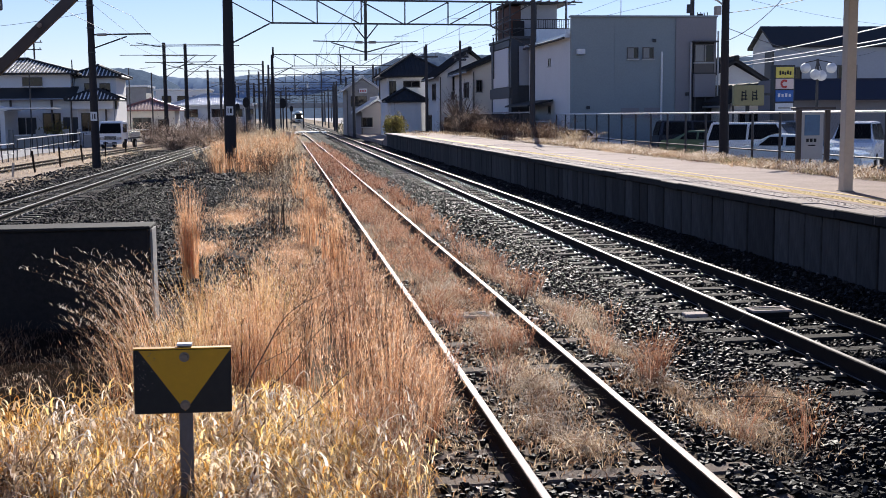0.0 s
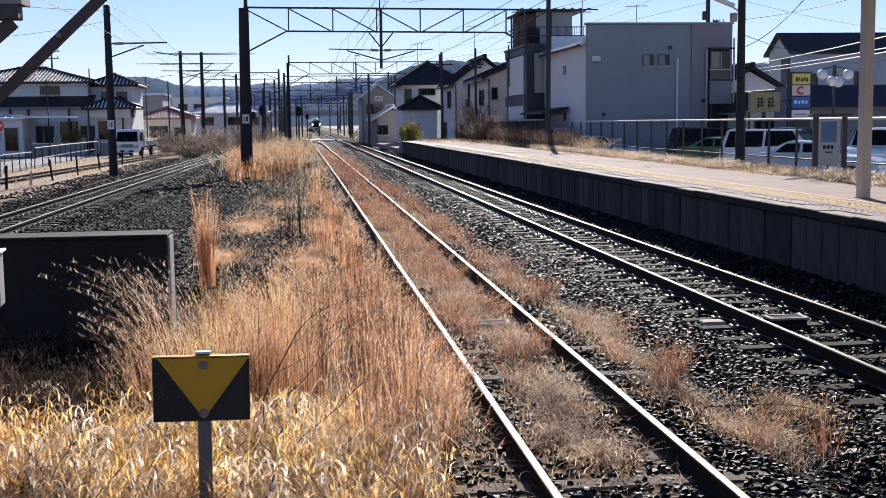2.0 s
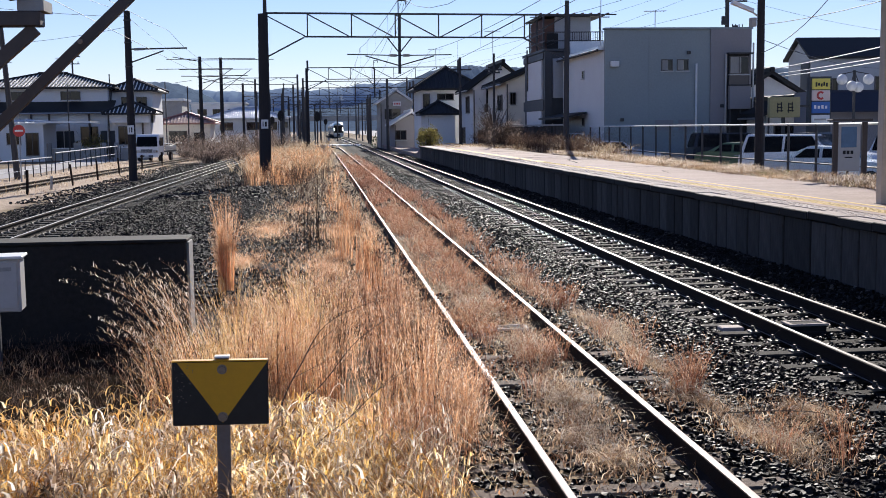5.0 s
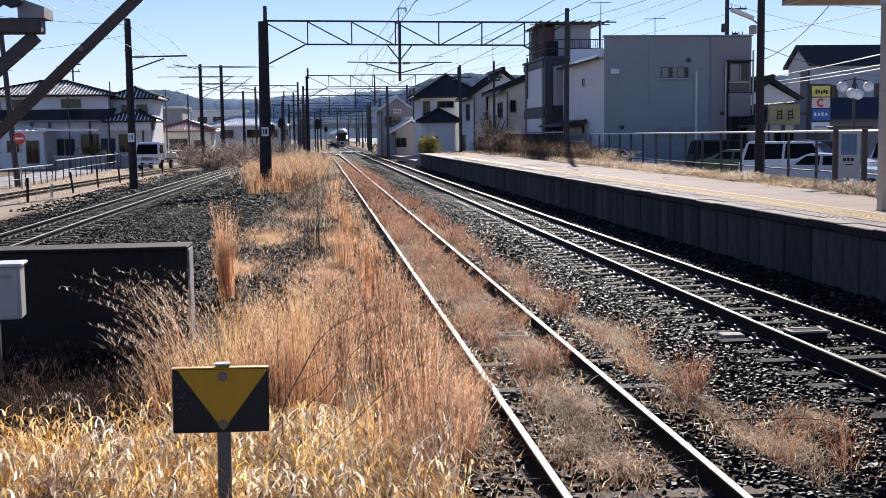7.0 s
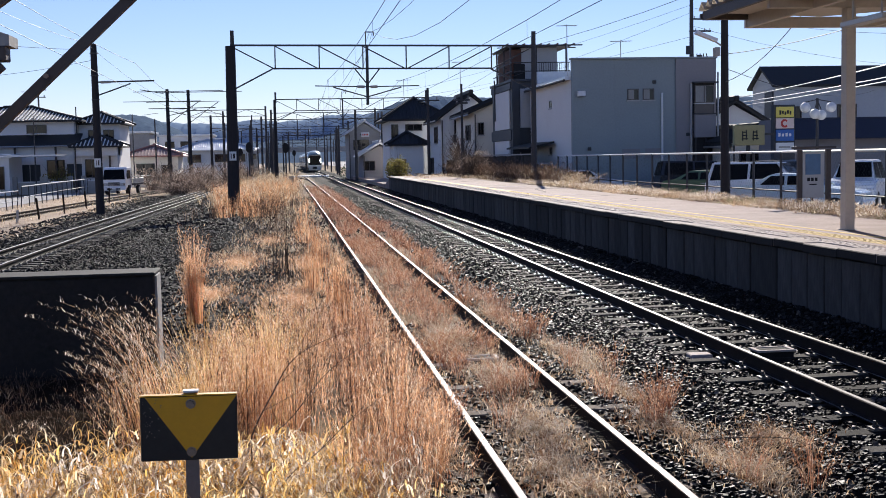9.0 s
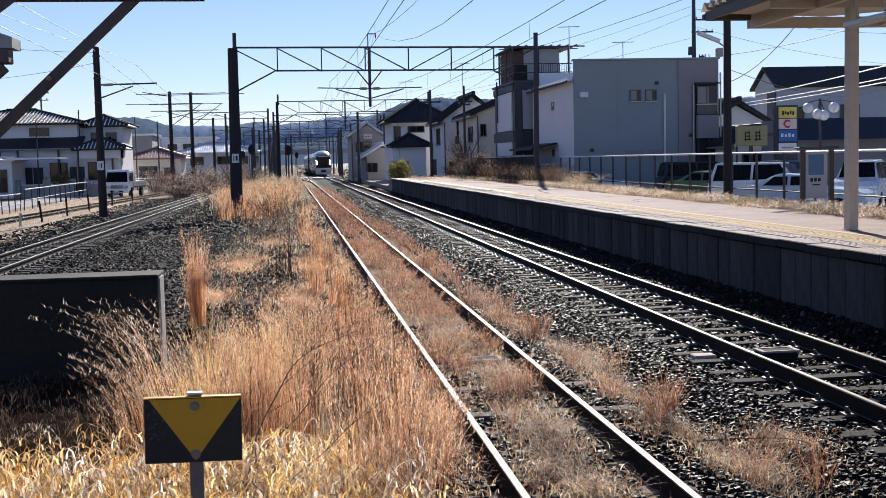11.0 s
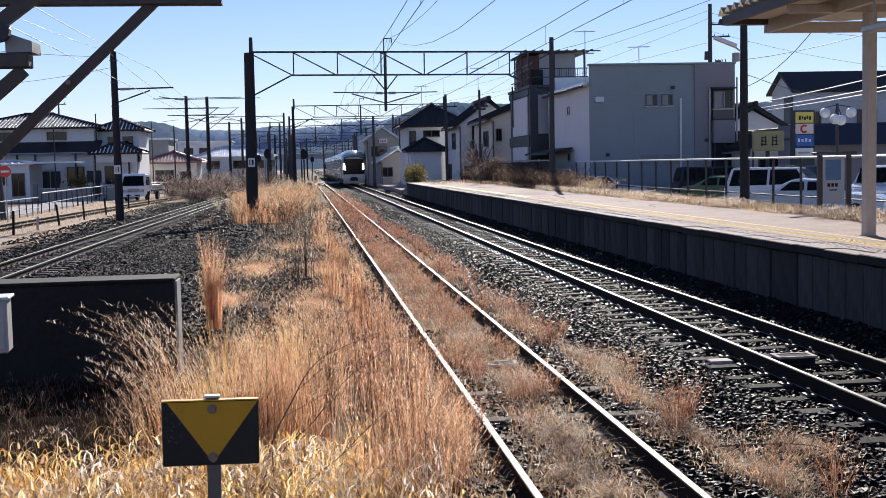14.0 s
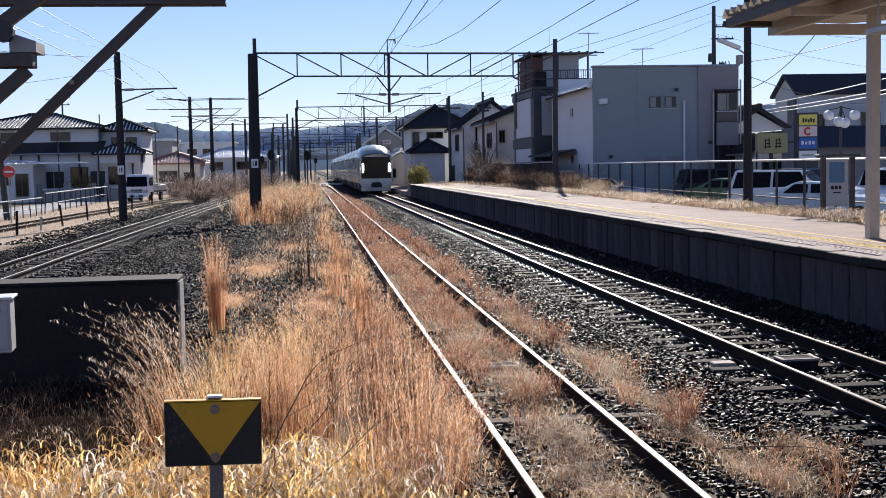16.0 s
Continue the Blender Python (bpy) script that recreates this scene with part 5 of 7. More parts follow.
def hills():
    def ridge(name, y, height, seed, mat, x0, x1, label, rough):
        n, rows = 800, 14
        vs, fs = [], []
        for j in range(rows):
            q = j / (rows - 1)
            for i in range(n):
                x = x0 + (x1 - x0) * i / (n - 1)
                h = height(x) * (1 + 0.16 * noise.fractal(Vector((x / 150.0, seed, 0)), 0.9, 2.1, 5)) + rough * (noise.noise(Vector((x / 7.0, seed + q * 9, 3))) + 0.6 * abs(noise.noise(Vector((x / 2.6, seed + q * 23, 8)))))
                vs.append((x, y + q * 260, -2 + max(6, h) * math.sin(q * math.pi / 2)))
        for j in range(rows - 1):
            for i in range(n - 1):
                a = j * n + i
                fs.append((a, a + 1, a + n + 1, a + n))
        tagged(np_mesh(name, np.array(vs), np.array(fs), mat), label, "hills", "", "structure")

    def step(a, b, x):
        t = max(0.0, min(1.0, (x - a) / (b - a)))
        return t * t * (3 - 2 * t)
    # Haze of distance is put into both hill colours as pale blue.
    far = surf("far_hill_haze_blue", (0.25, 0.33, 0.43), 1.0, 0, 0.2, 0.02, 0.005, 0, spec=0.0)
    near = surf("hazed_wooded_hill", (0.14, 0.19, 0.25), 1.0, 0, 0.35, 0.15, 0.01, 0, spec=0.0)
    ridge("backdrop_hills", 2300, lambda x: 96 + 8 * math.sin(x / 130.0), 4.2, far, -1800, 2600, "far hills with haze put into their blue colour", 2)
    ridge("backdrop_woods", 1250, lambda x: 30 + 36 * step(-300, -215, x) * (1 - step(-190, -90, x)) + 50 * step(20, 170, x), 9.1, near, -900, 1400, "wooded hills beyond the town, haze in their blue-grey colour", 1.8)


hills()


# ---- warning board and wall ----
def warning_board():
    s = thing("warning_board", -0.487, 5.5, 0, 0, "black board with a yellow triangle on a thin steel post", "railway sign")
    part("board", bx(-0.226, 0.226, -0.012, 0.012, 0.79, 1.1, 0.004), M_BLACK_SIGN, s)
    bm = bmesh.new()
    prism(bm, [(-0.2, 1.096), (0.224, 1.096), (0.01, 0.802)], -0.0165, -0.0125)
    part("triangle", bm, M_YELLOW_SIGN, s, "yellow enamel triangle")
    part("top_flange", bx(-0.226, 0.226, -0.02, 0.02, 1.1, 1.106), M_YELLOW_SIGN, s)
    bm = bmesh.new()
    box(bm, -0.022, 0.042, 0.013, 0.02, -0.5, 1.115)
    box(bm, -0.022, -0.016, 0.0205, 0.06, -0.5, 1.115)
    part("post", bm, M_SIGNPOST, s, "brownish steel angle post")
    part("post_cap", bx(-0.025, 0.045, -0.012, 0.03, 1.1155, 1.124), M_WHITE_METAL, s)
    for z in (1.062, 0.832):
        bm = rd((0.01, -0.03, z), (0.01, -0.016, z), 0.017, 0.019, 6)
        rod(bm, (0.01, -0.019, z), (0.01, -0.0145, z), 0.024, None, 12)
        part("bolt", bm, M_BOLT, s)
    bm = bmesh.new()
    for k in range(40):
        a, b = random.uniform(-0.215, -0.13), random.uniform(0.9, 1.09)
        w = random.uniform(0.002, 0.006)
        box(bm, a, a + w, -0.0185, -0.017, b, b + w * random.uniform(0.4, 1.2))
    tagged(part("flaked_paint", bm, M_SIGNPOST, s), kind="stuff")
    s.matrix_basis = pose(-0.502, 5.5, -0.008, 0, 0.8, 0)


warning_board()

wl = thing("wall_low", label="low wall of concrete darkened for shade beside the grass", category="wall", kind="structure")
# Shade of the front and lightness of the end are put into the colours.
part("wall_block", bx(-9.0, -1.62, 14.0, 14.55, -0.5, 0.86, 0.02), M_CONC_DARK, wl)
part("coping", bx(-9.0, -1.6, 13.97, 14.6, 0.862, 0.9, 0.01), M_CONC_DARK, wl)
part("lit_end_strip", bx(-1.617, -1.59, 14.1, 14.5, -0.4, 0.85), M_CONC, wl)

def shade_bank():
    """A low bank between wall and near grass, its dark colour standing in for shade."""
    n, m = 26, 40
    vs, fs = [], []
    for j in range(m):
        for i in range(n):
            x, y = -7.0 + 6.3 * i / (n - 1), 5.2 + 8.75 * j / (m - 1)
            e = min(i, n - 1 - i, j, m - 1 - j) / 3.0
            vs.append((x, y, -0.36 + 0.12 * min(1, e) + 0.05 * noise.noise(Vector((x * 1.7, y * 1.7, 2)))))
    for j in range(m - 1):
        for i in range(n - 1):
            k = j * n + i
            fs.append((k, k + 1, k + n + 1, k + n))
    tagged(np_mesh("shade_bank", np.array(vs), np.array(fs), surf("shade_dark_ground", (0.022, 0.016, 0.012), 0.95, 0, 0.5, 30, 3, 0.8, spec=0.0)), "low dark bank standing in for shade before the wall", "soil", "", "structure")


shade_bank()

eb = thing("equipment_box", -3.35, 12.1, 0, 6, "grey-white metal equipment box on a thin post", "equipment box")
part("cabinet", bx(-0.3, 0.3, -0.16, 0.16, 0.38, 0.92, 0.012), M_BOXGREY, eb)
part("lid", bx(-0.33, 0.33, -0.2, 0.2, 0.922, 0.95, 0.006), M_WHITE_METAL, eb)
part("door", bx(-0.27, 0.27, -0.175, -0.162, 0.42, 0.89, 0.004), M_BOXGREY, eb)
part("plate", bx(0.1, 0.22, -0.182, -0.176, 0.8, 0.84), M_CONC, eb)
part("handle", bx(0.02, 0.06, -0.195, -0.176, 0.6, 0.7, 0.004), M_STEEL, eb)
part("post", bx(-0.06, 0.06, -0.04, 0.04, -0.5, 0.379), M_STEEL, eb)


# ---- bracket of the near shelter ----
ns = thing("shelter_frame", label="dark steel posts, beams and braces of a platform shelter", category="shelter frame")
CY = 8.0
part("post", bx(-3.35, -3.17, CY - 0.09, CY + 0.09, -0.5, 3.4, 0.01), M_BROWN, ns)
bm = bmesh.new()
beam(bm, (-3.3, CY, 3.305), (-0.53, CY, 3.3), 0.14, 0.02)
beam(bm, (-3.3, CY, 3.395), (-0.53, CY, 3.39), 0.02, 0.16)
part("cantilever", bm, M_BROWN, ns)
bm = bmesh.new()
beam(bm, (-3.25, CY, 1.17), (-0.975, CY, 3.31), 0.06, 0.066)
part("brace", bm, M_BROWN, ns)
for k in range(2):
    part("bolt", rd((-1.55 + k * 0.62, CY - 0.07, 2.78 + k * 0.59), (-1.55 + k * 0.62, CY - 0.05, 2.78 + k * 0.59), 0.018, None, 6), M_BOLT, ns)
CZ = 6.6
part("post", bx(-3.3, -3.12, CZ - 0.09, CZ + 0.09, -0.5, 3.4, 0.01), M_BROWN, ns)
part("tie_beam", bx(-3.3, -1.48, CZ - 0.06, CZ + 0.06, 2.76, 2.84, 0.006), M_BROWN, ns)
part("brace", beam(bmesh.new(), (-3.1, CZ, 1.4), (-1.52, CZ, 2.75), 0.05, 0.07), M_BROWN, ns)
part("brace", beam(bmesh.new(), (-2.6, CZ + 0.02, 2.3), (-1.38, CZ + 0.02, 3.2), 0.05, 0.075), M_BROWN, ns)
bm = bmesh.new()
prism(bm, [(-1.6, 2.842), (-1.46, 2.842), (-1.46, 2.9), (-1.6, 2.95)], CZ - 0.05, CZ + 0.16)
part("gutter_end", bm, M_CONC, ns, "grey boxed gutter end")
part("tie_bolt", rd((-1.62, CZ - 0.11, 2.95), (-1.62, CZ - 0.06, 2.95), 0.06, None, 10), M_STEEL, ns)


# ---- platform shelter across the tracks ----
def far_shelter():
    s = thing("platform_shelter", label="cream steel platform shelter with a corrugated roof", category="shelter")
    bm = bmesh.new()
    n = 99
    y0, y1 = -10.0, 19.7
    cols = []
    for j in range(n * 2 + 1):
        y = y0 + (y1 - y0) * j / (n * 2)
        z = 0.07 if j % 2 else -0.07
        cols.append([bm.verts.new((x, y, zz + z)) for x, zz in ((7.22, 4.72), (9.4, 4.62), (13.4, 4.95))])
    for a, b in zip(cols, cols[1:]):
        for k in range(2):
            bm.faces.new((a[k], b[k], b[k + 1], a[k + 1]))
    r = bmesh.ops.solidify(bm, geom=bm.faces[:], thickness=0.006)
    part("roof", bm, M_CREAM, s, "cream corrugated sheet roof")
    part("soffit", prism(bmesh.new(), [(7.36, 4.605), (9.4, 4.53), (13.3, 4.82), (13.3, 4.84), (9.4, 4.55), (7.36, 4.625)], -10.0, 19.55), M_CREAM, s, "cream boarded soffit")
    part("eave_board", bx(7.26, 7.33, -10, 19.6, 4.48, 4.63), M_BROWN, s, "brown eave board")
    part("purlin", bx(8.1, 8.2, -10, 19.68, 4.36, 4.58, 0.006), M_CREAM, s)
    part("end_board", bx(7.24, 8.3, 19.62, 19.7, 4.5, 4.6, 0.004), M_BROWN, s, "brown end board")
    part("purlin", bx(10.5, 10.62, -10, 19.68, 4.38, 4.58, 0.006), M_CREAM, s)
    part("end_beam", bx(8.1, 13.0, 19.705, 19.8, 4.36, 4.55, 0.006), M_CREAM, s)
    for y in (17.13, 11.0, 5.0, -1.0):
        c = part("column", bx(8.63, 8.79, y - 0.09, y + 0.09, PZ, 4.37, 0.012), M_CREAM, s, "cream painted steel column")
        part("foot_plate", bx(8.61, 8.81, y - 0.11, y + 0.11, PZ + 0.002, PZ + 0.012), M_CONC, c)
        part("rafter", bx(7.4, 12.8, y - 0.05, y + 0.05, 4.372, 4.5, 0.006), M_CREAM, s)
    l = part("strip_lamp", bx(7.9, 8.1, 14.6, 15.8, 3.92, 4.0, 0.01), M_STEEL_L, s, "grey hanging strip lamp")
    for y in (14.8, 15.6):
        part("hanger", rd((8.0, y, 4.0), (8.0, y, 4.5), 0.015, None, 6), M_STEEL_L, l)


far_shelter()


# ---- poles and lamps beyond the platform ----
cp = thing("lamp_pole", 12.65, 32.4, 0, 0, "dark concrete pole with a crossarm and street lamp", "pole")
part("shaft", rd((0, 0, -0.2), (0, 0, 6.9), 0.135, 0.1, 14), M_POLEDARK, cp)
part("crossarm", bx(-0.55, 0.6, -0.05, 0.05, 5.98, 6.08), M_STEEL, cp)
part("lamp_arm", rd((-0.1, 0, 5.25), (-0.35, -0.05, 5.4), 0.025, None, 6), M_STEEL_L, cp)
part("lamp_head", beam(bmesh.new(), (-0.25, 0, 5.4), (-0.9, -0.1, 5.63), 0.16, 0.1), M_WHITE_METAL, cp, "pale street lamp head")
part("junction_box", bx(-0.32, -0.16, -0.1, 0.1, 4.95, 5.2, 0.01), M_CONC, cp)

up = thing("utility_pole", 26.95, 75, 0, 0, "tall utility pole with crossarms and transformers", "utility pole")
part("shaft", rd((0, 0, -0.4), (0, 0, 12.4), 0.2, 0.12, 12), M_POLE, up)
for z, w in ((11.0, 0.5), (10.2, 0.75)):
    part("crossarm", bx(-w * 0.2, w * 1.8, -0.05, 0.05, z, z + 0.1), M_STEEL, up)
    for k in (-0.9, -0.4, 0.4, 0.9):
        part("insulator", rd((k * w + 0.8 * w, 0, z + 0.1), (k * w + 0.8 * w, 0, z + 0.24), 0.04, 0.025, 8), M_CONC, up)
for dx, z in ((0.45, 8.1), (-0.3, 8.7)):
    part("transformer", rd((dx, -0.3, z), (dx, -0.3, z + 0.55), 0.2, 0.18, 12), M_STEEL, up)
for k in range(4):
    part("insulator", rd((0.3 + 0.25 * k, -0.2, 8.2), (0.3 + 0.22 * k, -0.2, 8.75), 0.035, 0.03, 6), M_STEEL, up)


def simple_pole(x, y, z1, label, arms=(), lean=0.0, r=0.12):
    p = thing("utility_pole", x, y, 0, 0, label, "utility pole", "street poles")
    part("shaft", rd((0, 0, -0.4), (lean, 0, z1), r, r * 0.75, 10), M_POLE, p)
    for z, w in arms:
        part("crossarm", bx(-w, w, -0.05, 0.05, z, z + 0.1), M_STEEL, p)
        for k in (-0.8, 0.8):
            part("insulator", rd((k * w, 0, z + 0.1), (k * w, 0, z + 0.32), 0.06, 0.04, 8), M_CONC, p)


simple_pole(-16.4, 65, 8.0, "leaning dark street pole beside the road", (), -0.5, 0.17)
simple_pole(-27.5, 135, 11.0, "far utility pole with two crossarms", ((10.6, 0.9), (9.8, 0.8)))
simple_pole(10.95, 90, 7.6, "dark utility pole with a crossarm by the houses", ((6.6, 0.9),), 0, 0.13)
simple_pole(11.5, 76, 7.0, "dark utility pole standing in the brambles", ((5.9, 0.55), (5.7, 0.4)), 0, 0.1)
simple_pole(40, 110, 10.3, "far utility pole between the houses", ((9.8, 0.9), (9.2, 0.9)))
simple_pole(-19.5, 112, 7.6, "thin pole beside the white house", (), 0, 0.07)
simple_pole(-21.7, 104, 6.3, "thin garden pole with a round finial", (), 0, 0.06)
simple_pole(-13.0, 118, 6.6, "thin dark pole near the road fence", (), 0, 0.08)
simple_pole(-16.2, 126, 7.4, "slim street pole by the shed", (), 0, 0.07)


def antenna(x, y, z0, z1):
    a = thing("tv_antenna", x, y, 0, 0, "thin rooftop television antenna", "antenna", "roof antennas")
    part("mast", rd((0, 0, z0), (0, 0, z1), 0.025, None, 6), M_STEEL_L, a)
    part("boom", rd((-0.7, 0, z1 - 0.1), (0.7, 0.1, z1 - 0.05), 0.02, None, 5), M_STEEL_L, a)
    for k in range(7):
        part("element", rd((-0.6 + k * 0.2, -0.35, z1 - 0.08), (-0.6 + k * 0.2, 0.35, z1 - 0.08), 0.012, None, 4), M_STEEL_L, a)


for a in ((17.7, 72, 7.0, 10.4), (20.6, 70, 7.0, 9.2), (14.9, 99, 7.6, 10.4), (-24.5, 116, 7.4, 9.4), (11.0, 109, 7.6, 9.6), (-30, 116, 7.4, 9.0)):
    antenna(*a)


# ---- signals ----
def signal(x, y, z, h=0.9):
    s = thing("railway_signal", x, y, 0, 0, "black colour-light signal on a slim post", "signal", "signals by the line")
    part("post", rd((0, 0, -0.5), (0, 0, z), 0.07, None, 10), M_STEEL, s)
    bm = bmesh.new()
    prism(bm, [(0.38 * math.cos(t) * 0.8, z + h * 0.5 + (h * 0.5) * math.sin(t)) for t in [math.tau * k / 16 for k in range(16)]], -0.08, 0.0)
    part("backboard", bm, M_BLACK, s)
    for k in range(3):
        part("lens_hood", rd((0, -0.3, z + 0.2 + k * 0.25), (0, -0.08, z + 0.2 + k * 0.25), 0.1, None, 10), M_BLACK, s)
    part("ladder", bx(-0.25, -0.2, 0.05, 0.1, -0.3, z), M_STEEL, s)
    part("relay_case", bx(0.2, 0.7, -0.2, 0.2, -0.4, 0.7, 0.02), M_CONC, s)


signal(-0.2, 112, 2.9, 1.0)
signal(-3.6, 110, 3.0, 1.0)
signal(1.0, 190, 2.9, 1.0)
signal(-6.0, 150, 2.9, 1.0)


# ---- fences ----
def rail_fence(pts, h, label, mat, step=2.0, mid=(0.55,), r=0.03, z0=-0.35):
    f = thing("fence", label=label, category="fence")
    for (xa, ya), (xb, yb) in zip(pts, pts[1:]):
        n = max(1, round(math.hypot(xb - xa, yb - ya) / step))
        for k in range(n + 1):
            x, y = xa + (xb - xa) * k / n, ya + (yb - ya) * k / n
            lx = 0.0 if x > 0 else random.uniform(-0.09, 0.09)
            part("fence_post", rd((x + lx, y, z0), (x, y, h), r * 1.1, None, 6), M_STEEL, f)
        part("top_rail", rd((xa, ya, h), (xb, yb, h), r, None, 6), mat, f)
        for m in mid:
            part("mid_rail", rd((xa, ya, z0 + (h - z0) * m), (xb, yb, z0 + (h - z0) * m), r * 0.7, None, 6), M_STEEL if xa > 0 else mat, f)


rail_fence([(14.2, 20), (14.2, 60)], 2.15, "tall fence with a bright top rail behind the platform", M_WHITE_METAL, 2.0, (0.55,), 0.035)
def wire_mesh(x, y0, y1, z0, z1):
    """A bay of woven fence wire: two sets of slanting strands."""
    bm = bmesh.new()
    h = z1 - z0
    y = y0 - h
    while y < y1:
        for s in (0, 1):
            a, b = max(y, y0), min(y + h, y1)
            if b - a > 0.05:
                za, zb = z0 + (a - y), z0 + (b - y)
                if s:
                    za, zb = z0 + z1 - za, z0 + z1 - zb
                beam(bm, (x, a, za), (x, b, zb), 0.0016, 0.0016)
        y += 0.16
    return bm


wm = thing("fence_mesh", label="dull green woven wire stretched behind the platform", category="fence")
for k in range(20):
    part("mesh_panel", wire_mesh(14.17, 20.03 + 2 * k, 21.97 + 2 * k, 0.3, 2.1), M_WIRE, wm)
rail_fence([(14.0, 60.5), (14.0, 66)], 1.75, "short lower fence beside the building", M_WHITE_METAL, 1.8)
rail_fence([(-16.3, 57), (-16.1, 64), (-16.1, 72)], 0.72, "white pipe fence along the road", M_STEEL_L, 1.7, (0.45,), 0.032)
rail_fence([(-16.1, 73), (-16.9, 88), (-17.6, 107)], 0.95, "leaning white rail fence along the road", M_STEEL_L, 2.4, (0.5,), 0.035)
rail_fence([(-15.0, 112), (-9.0, 140)], 1.0, "far white rail fence beyond the brush", M_WHITE_METAL, 2.5, (0.5,), 0.05)
bf = thing("board_fence", label="dark weathered board fence with a pale cap", category="fence")
for k in range(66):
    part("board", bx(13.6, 13.66 + random.uniform(0, 0.03), 64 + k * 0.5, 64.47 + k * 0.5, 0.0, 2.2 + random.uniform(-0.03, 0.02)), M_SLEEPER, bf)
part("cap_rail", bx(13.55, 13.75, 64, 97, 2.225, 2.31), M_CONC, bf)
for k, (x, y) in enumerate(((-11.75, 48), (-11.65, 56), (-11.6, 62), (-11.5, 68), (-11.4, 76), (-11.2, 84), (-11.7, 52))):
    h = 0.75 if k < 6 else 0.35
    p = part("marker_post", bx(-0.045, 0.045, -0.04, 0.04, -0.5, h - 0.05, 0.01), M_RAIL if k < 6 else M_CONC)
    p.matrix_basis = pose(x, y, 0, 0, random.uniform(-7, 7), random.uniform(-20, 20))
    tagged(p, "short rusty marker post beside the track", "post", "marker posts")


# ---- vehicles ----
def wheel(parent, x, y, r=0.3, w=0.2):
    t = part("wheel", rd((x - w / 2, y, r), (x + w / 2, y, r), r, None, 18), M_TYRE, parent)
    part("rim", rd((x - w / 2 - 0.01, y, r), (x + w / 2 + 0.01, y, r), r * 0.6, None, 14), M_STEEL_L, t)


def car(x, y, rz, paint, label, kind="sedan"):
    """A car 4.3 m long along its own y, front towards -y."""
    c = thing("car", x, y, 0.05, rz, label, "car", "parked cars")
    prof = {"sedan": [(-2.15, 0.3), (-2.15, 0.68), (-1.95, 0.8), (-0.95, 0.92), (-0.3, 1.36), (0.75, 1.42), (1.45, 1.02), (2.1, 0.95), (2.15, 0.35)],
            "van": [(-2.15, 0.3), (-2.15, 0.8), (-1.9, 0.98), (-1.35, 1.1), (-0.75, 1.72), (1.9, 1.76), (2.12, 1.0), (2.15, 0.35)]}[kind]
    low = [p for p in prof if p[1] <= 1.1 or kind == "van" and p[1] < 1.15]
    bm = bmesh.new()
    prism(bm, low, -0.84, 0.84, "x")
    bmesh.ops.bevel(bm, geom=bm.edges[:], offset=0.07, segments=2, affect="EDGES")
    part("body", bm, paint, c, smooth=False)
    top = [p for p in prof if p[1] > 0.9]
    bm = bmesh.new()
    va, vb = [], []
    for (yy, z) in top:
        inset = 0.76 - 0.28 * max(0, z - 0.95)
        va.append(bm.verts.new((-inset, yy, z - 0.03)))
        vb.append(bm.verts.new((inset, yy, z - 0.03)))
    bm.faces.new(va)
    bm.faces.new(vb[::-1])
    for i in range(len(va)):
        j = (i + 1) % len(va)
        bm.faces.new((va[i], va[j], vb[j], vb[i]))
    bmesh.ops.bevel(bm, geom=bm.edges[:], offset=0.05, segments=2, affect="EDGES")
    part("cabin", bm, paint, c)
    def half(z):
        return 0.765 - 0.28 * max(0, z - 0.95)
    zt = max(p[1] for p in prof)
    zl, zh = 0.99, zt - 0.12
    roofed = [p for p in top if p[1] > zt - 0.08]
    front = [top[i] for i in range(len(top)) if top[i][0] < roofed[0][0]][-1]
    rear = [p for p in top if p[0] > roofed[-1][0]][0]
    def on_line(p, q, z):
        return p[0] + (q[0] - p[0]) * (z - p[1]) / (q[1] - p[1])
    def pane(name, pts):
        b2 = bmesh.new()
        b2.faces.new([b2.verts.new(p) for p in pts])
        bmesh.ops.solidify(b2, geom=b2.faces[:], thickness=0.012)
        part(name, b2, M_WINDSCREEN, c, "dark car window")
    for p, q, sg, nm in ((front, roofed[0], -1, "windscreen"), (rear, roofed[-1], 1, "rear_window")):
        za, zb = max(zl, p[1] + 0.03), zh + 0.02
        pane(nm, [(-0.62, on_line(p, q, za) + sg * 0.02, za), (0.62, on_line(p, q, za) + sg * 0.02, za), (0.54, on_line(p, q, zb) + sg * 0.02, zb), (-0.54, on_line(p, q, zb) + sg * 0.02, zb)])
    for sx in (-1, 1):
        f0, f1 = on_line(front, roofed[0], zl + 0.1) + 0.16, on_line(front, roofed[0], zh) + 0.12
        r0, r1 = on_line(rear, roofed[-1], zl + 0.1) - 0.16, on_line(rear, roofed[-1], zh) - 0.14
        m = (f0 + r0) / 2
        for a0, a1, b0, b1 in ((f0, f1, m - 0.05, m - 0.05), (m + 0.05, m + 0.05, r0, r1)):
            pane("side_window", [(sx * (half(zl) + 0.008), a0, zl + 0.02), (sx * (half(zl) + 0.008), b0, zl + 0.02), (sx * (half(zh) + 0.008), b1, zh), (sx * (half(zh) + 0.008), a1, zh)])
        part("door_handle", bx(min(sx * 0.83, sx * 0.865), max(sx * 0.83, sx * 0.865), m - 0.3, m - 0.14, 0.84, 0.87), M_STEEL_L, c)
        part("mirror", bx(min(sx * 0.84, sx * 1.0), max(sx * 0.84, sx * 1.0), -0.85, -0.72, 0.92, 1.05, 0.02), paint, c)
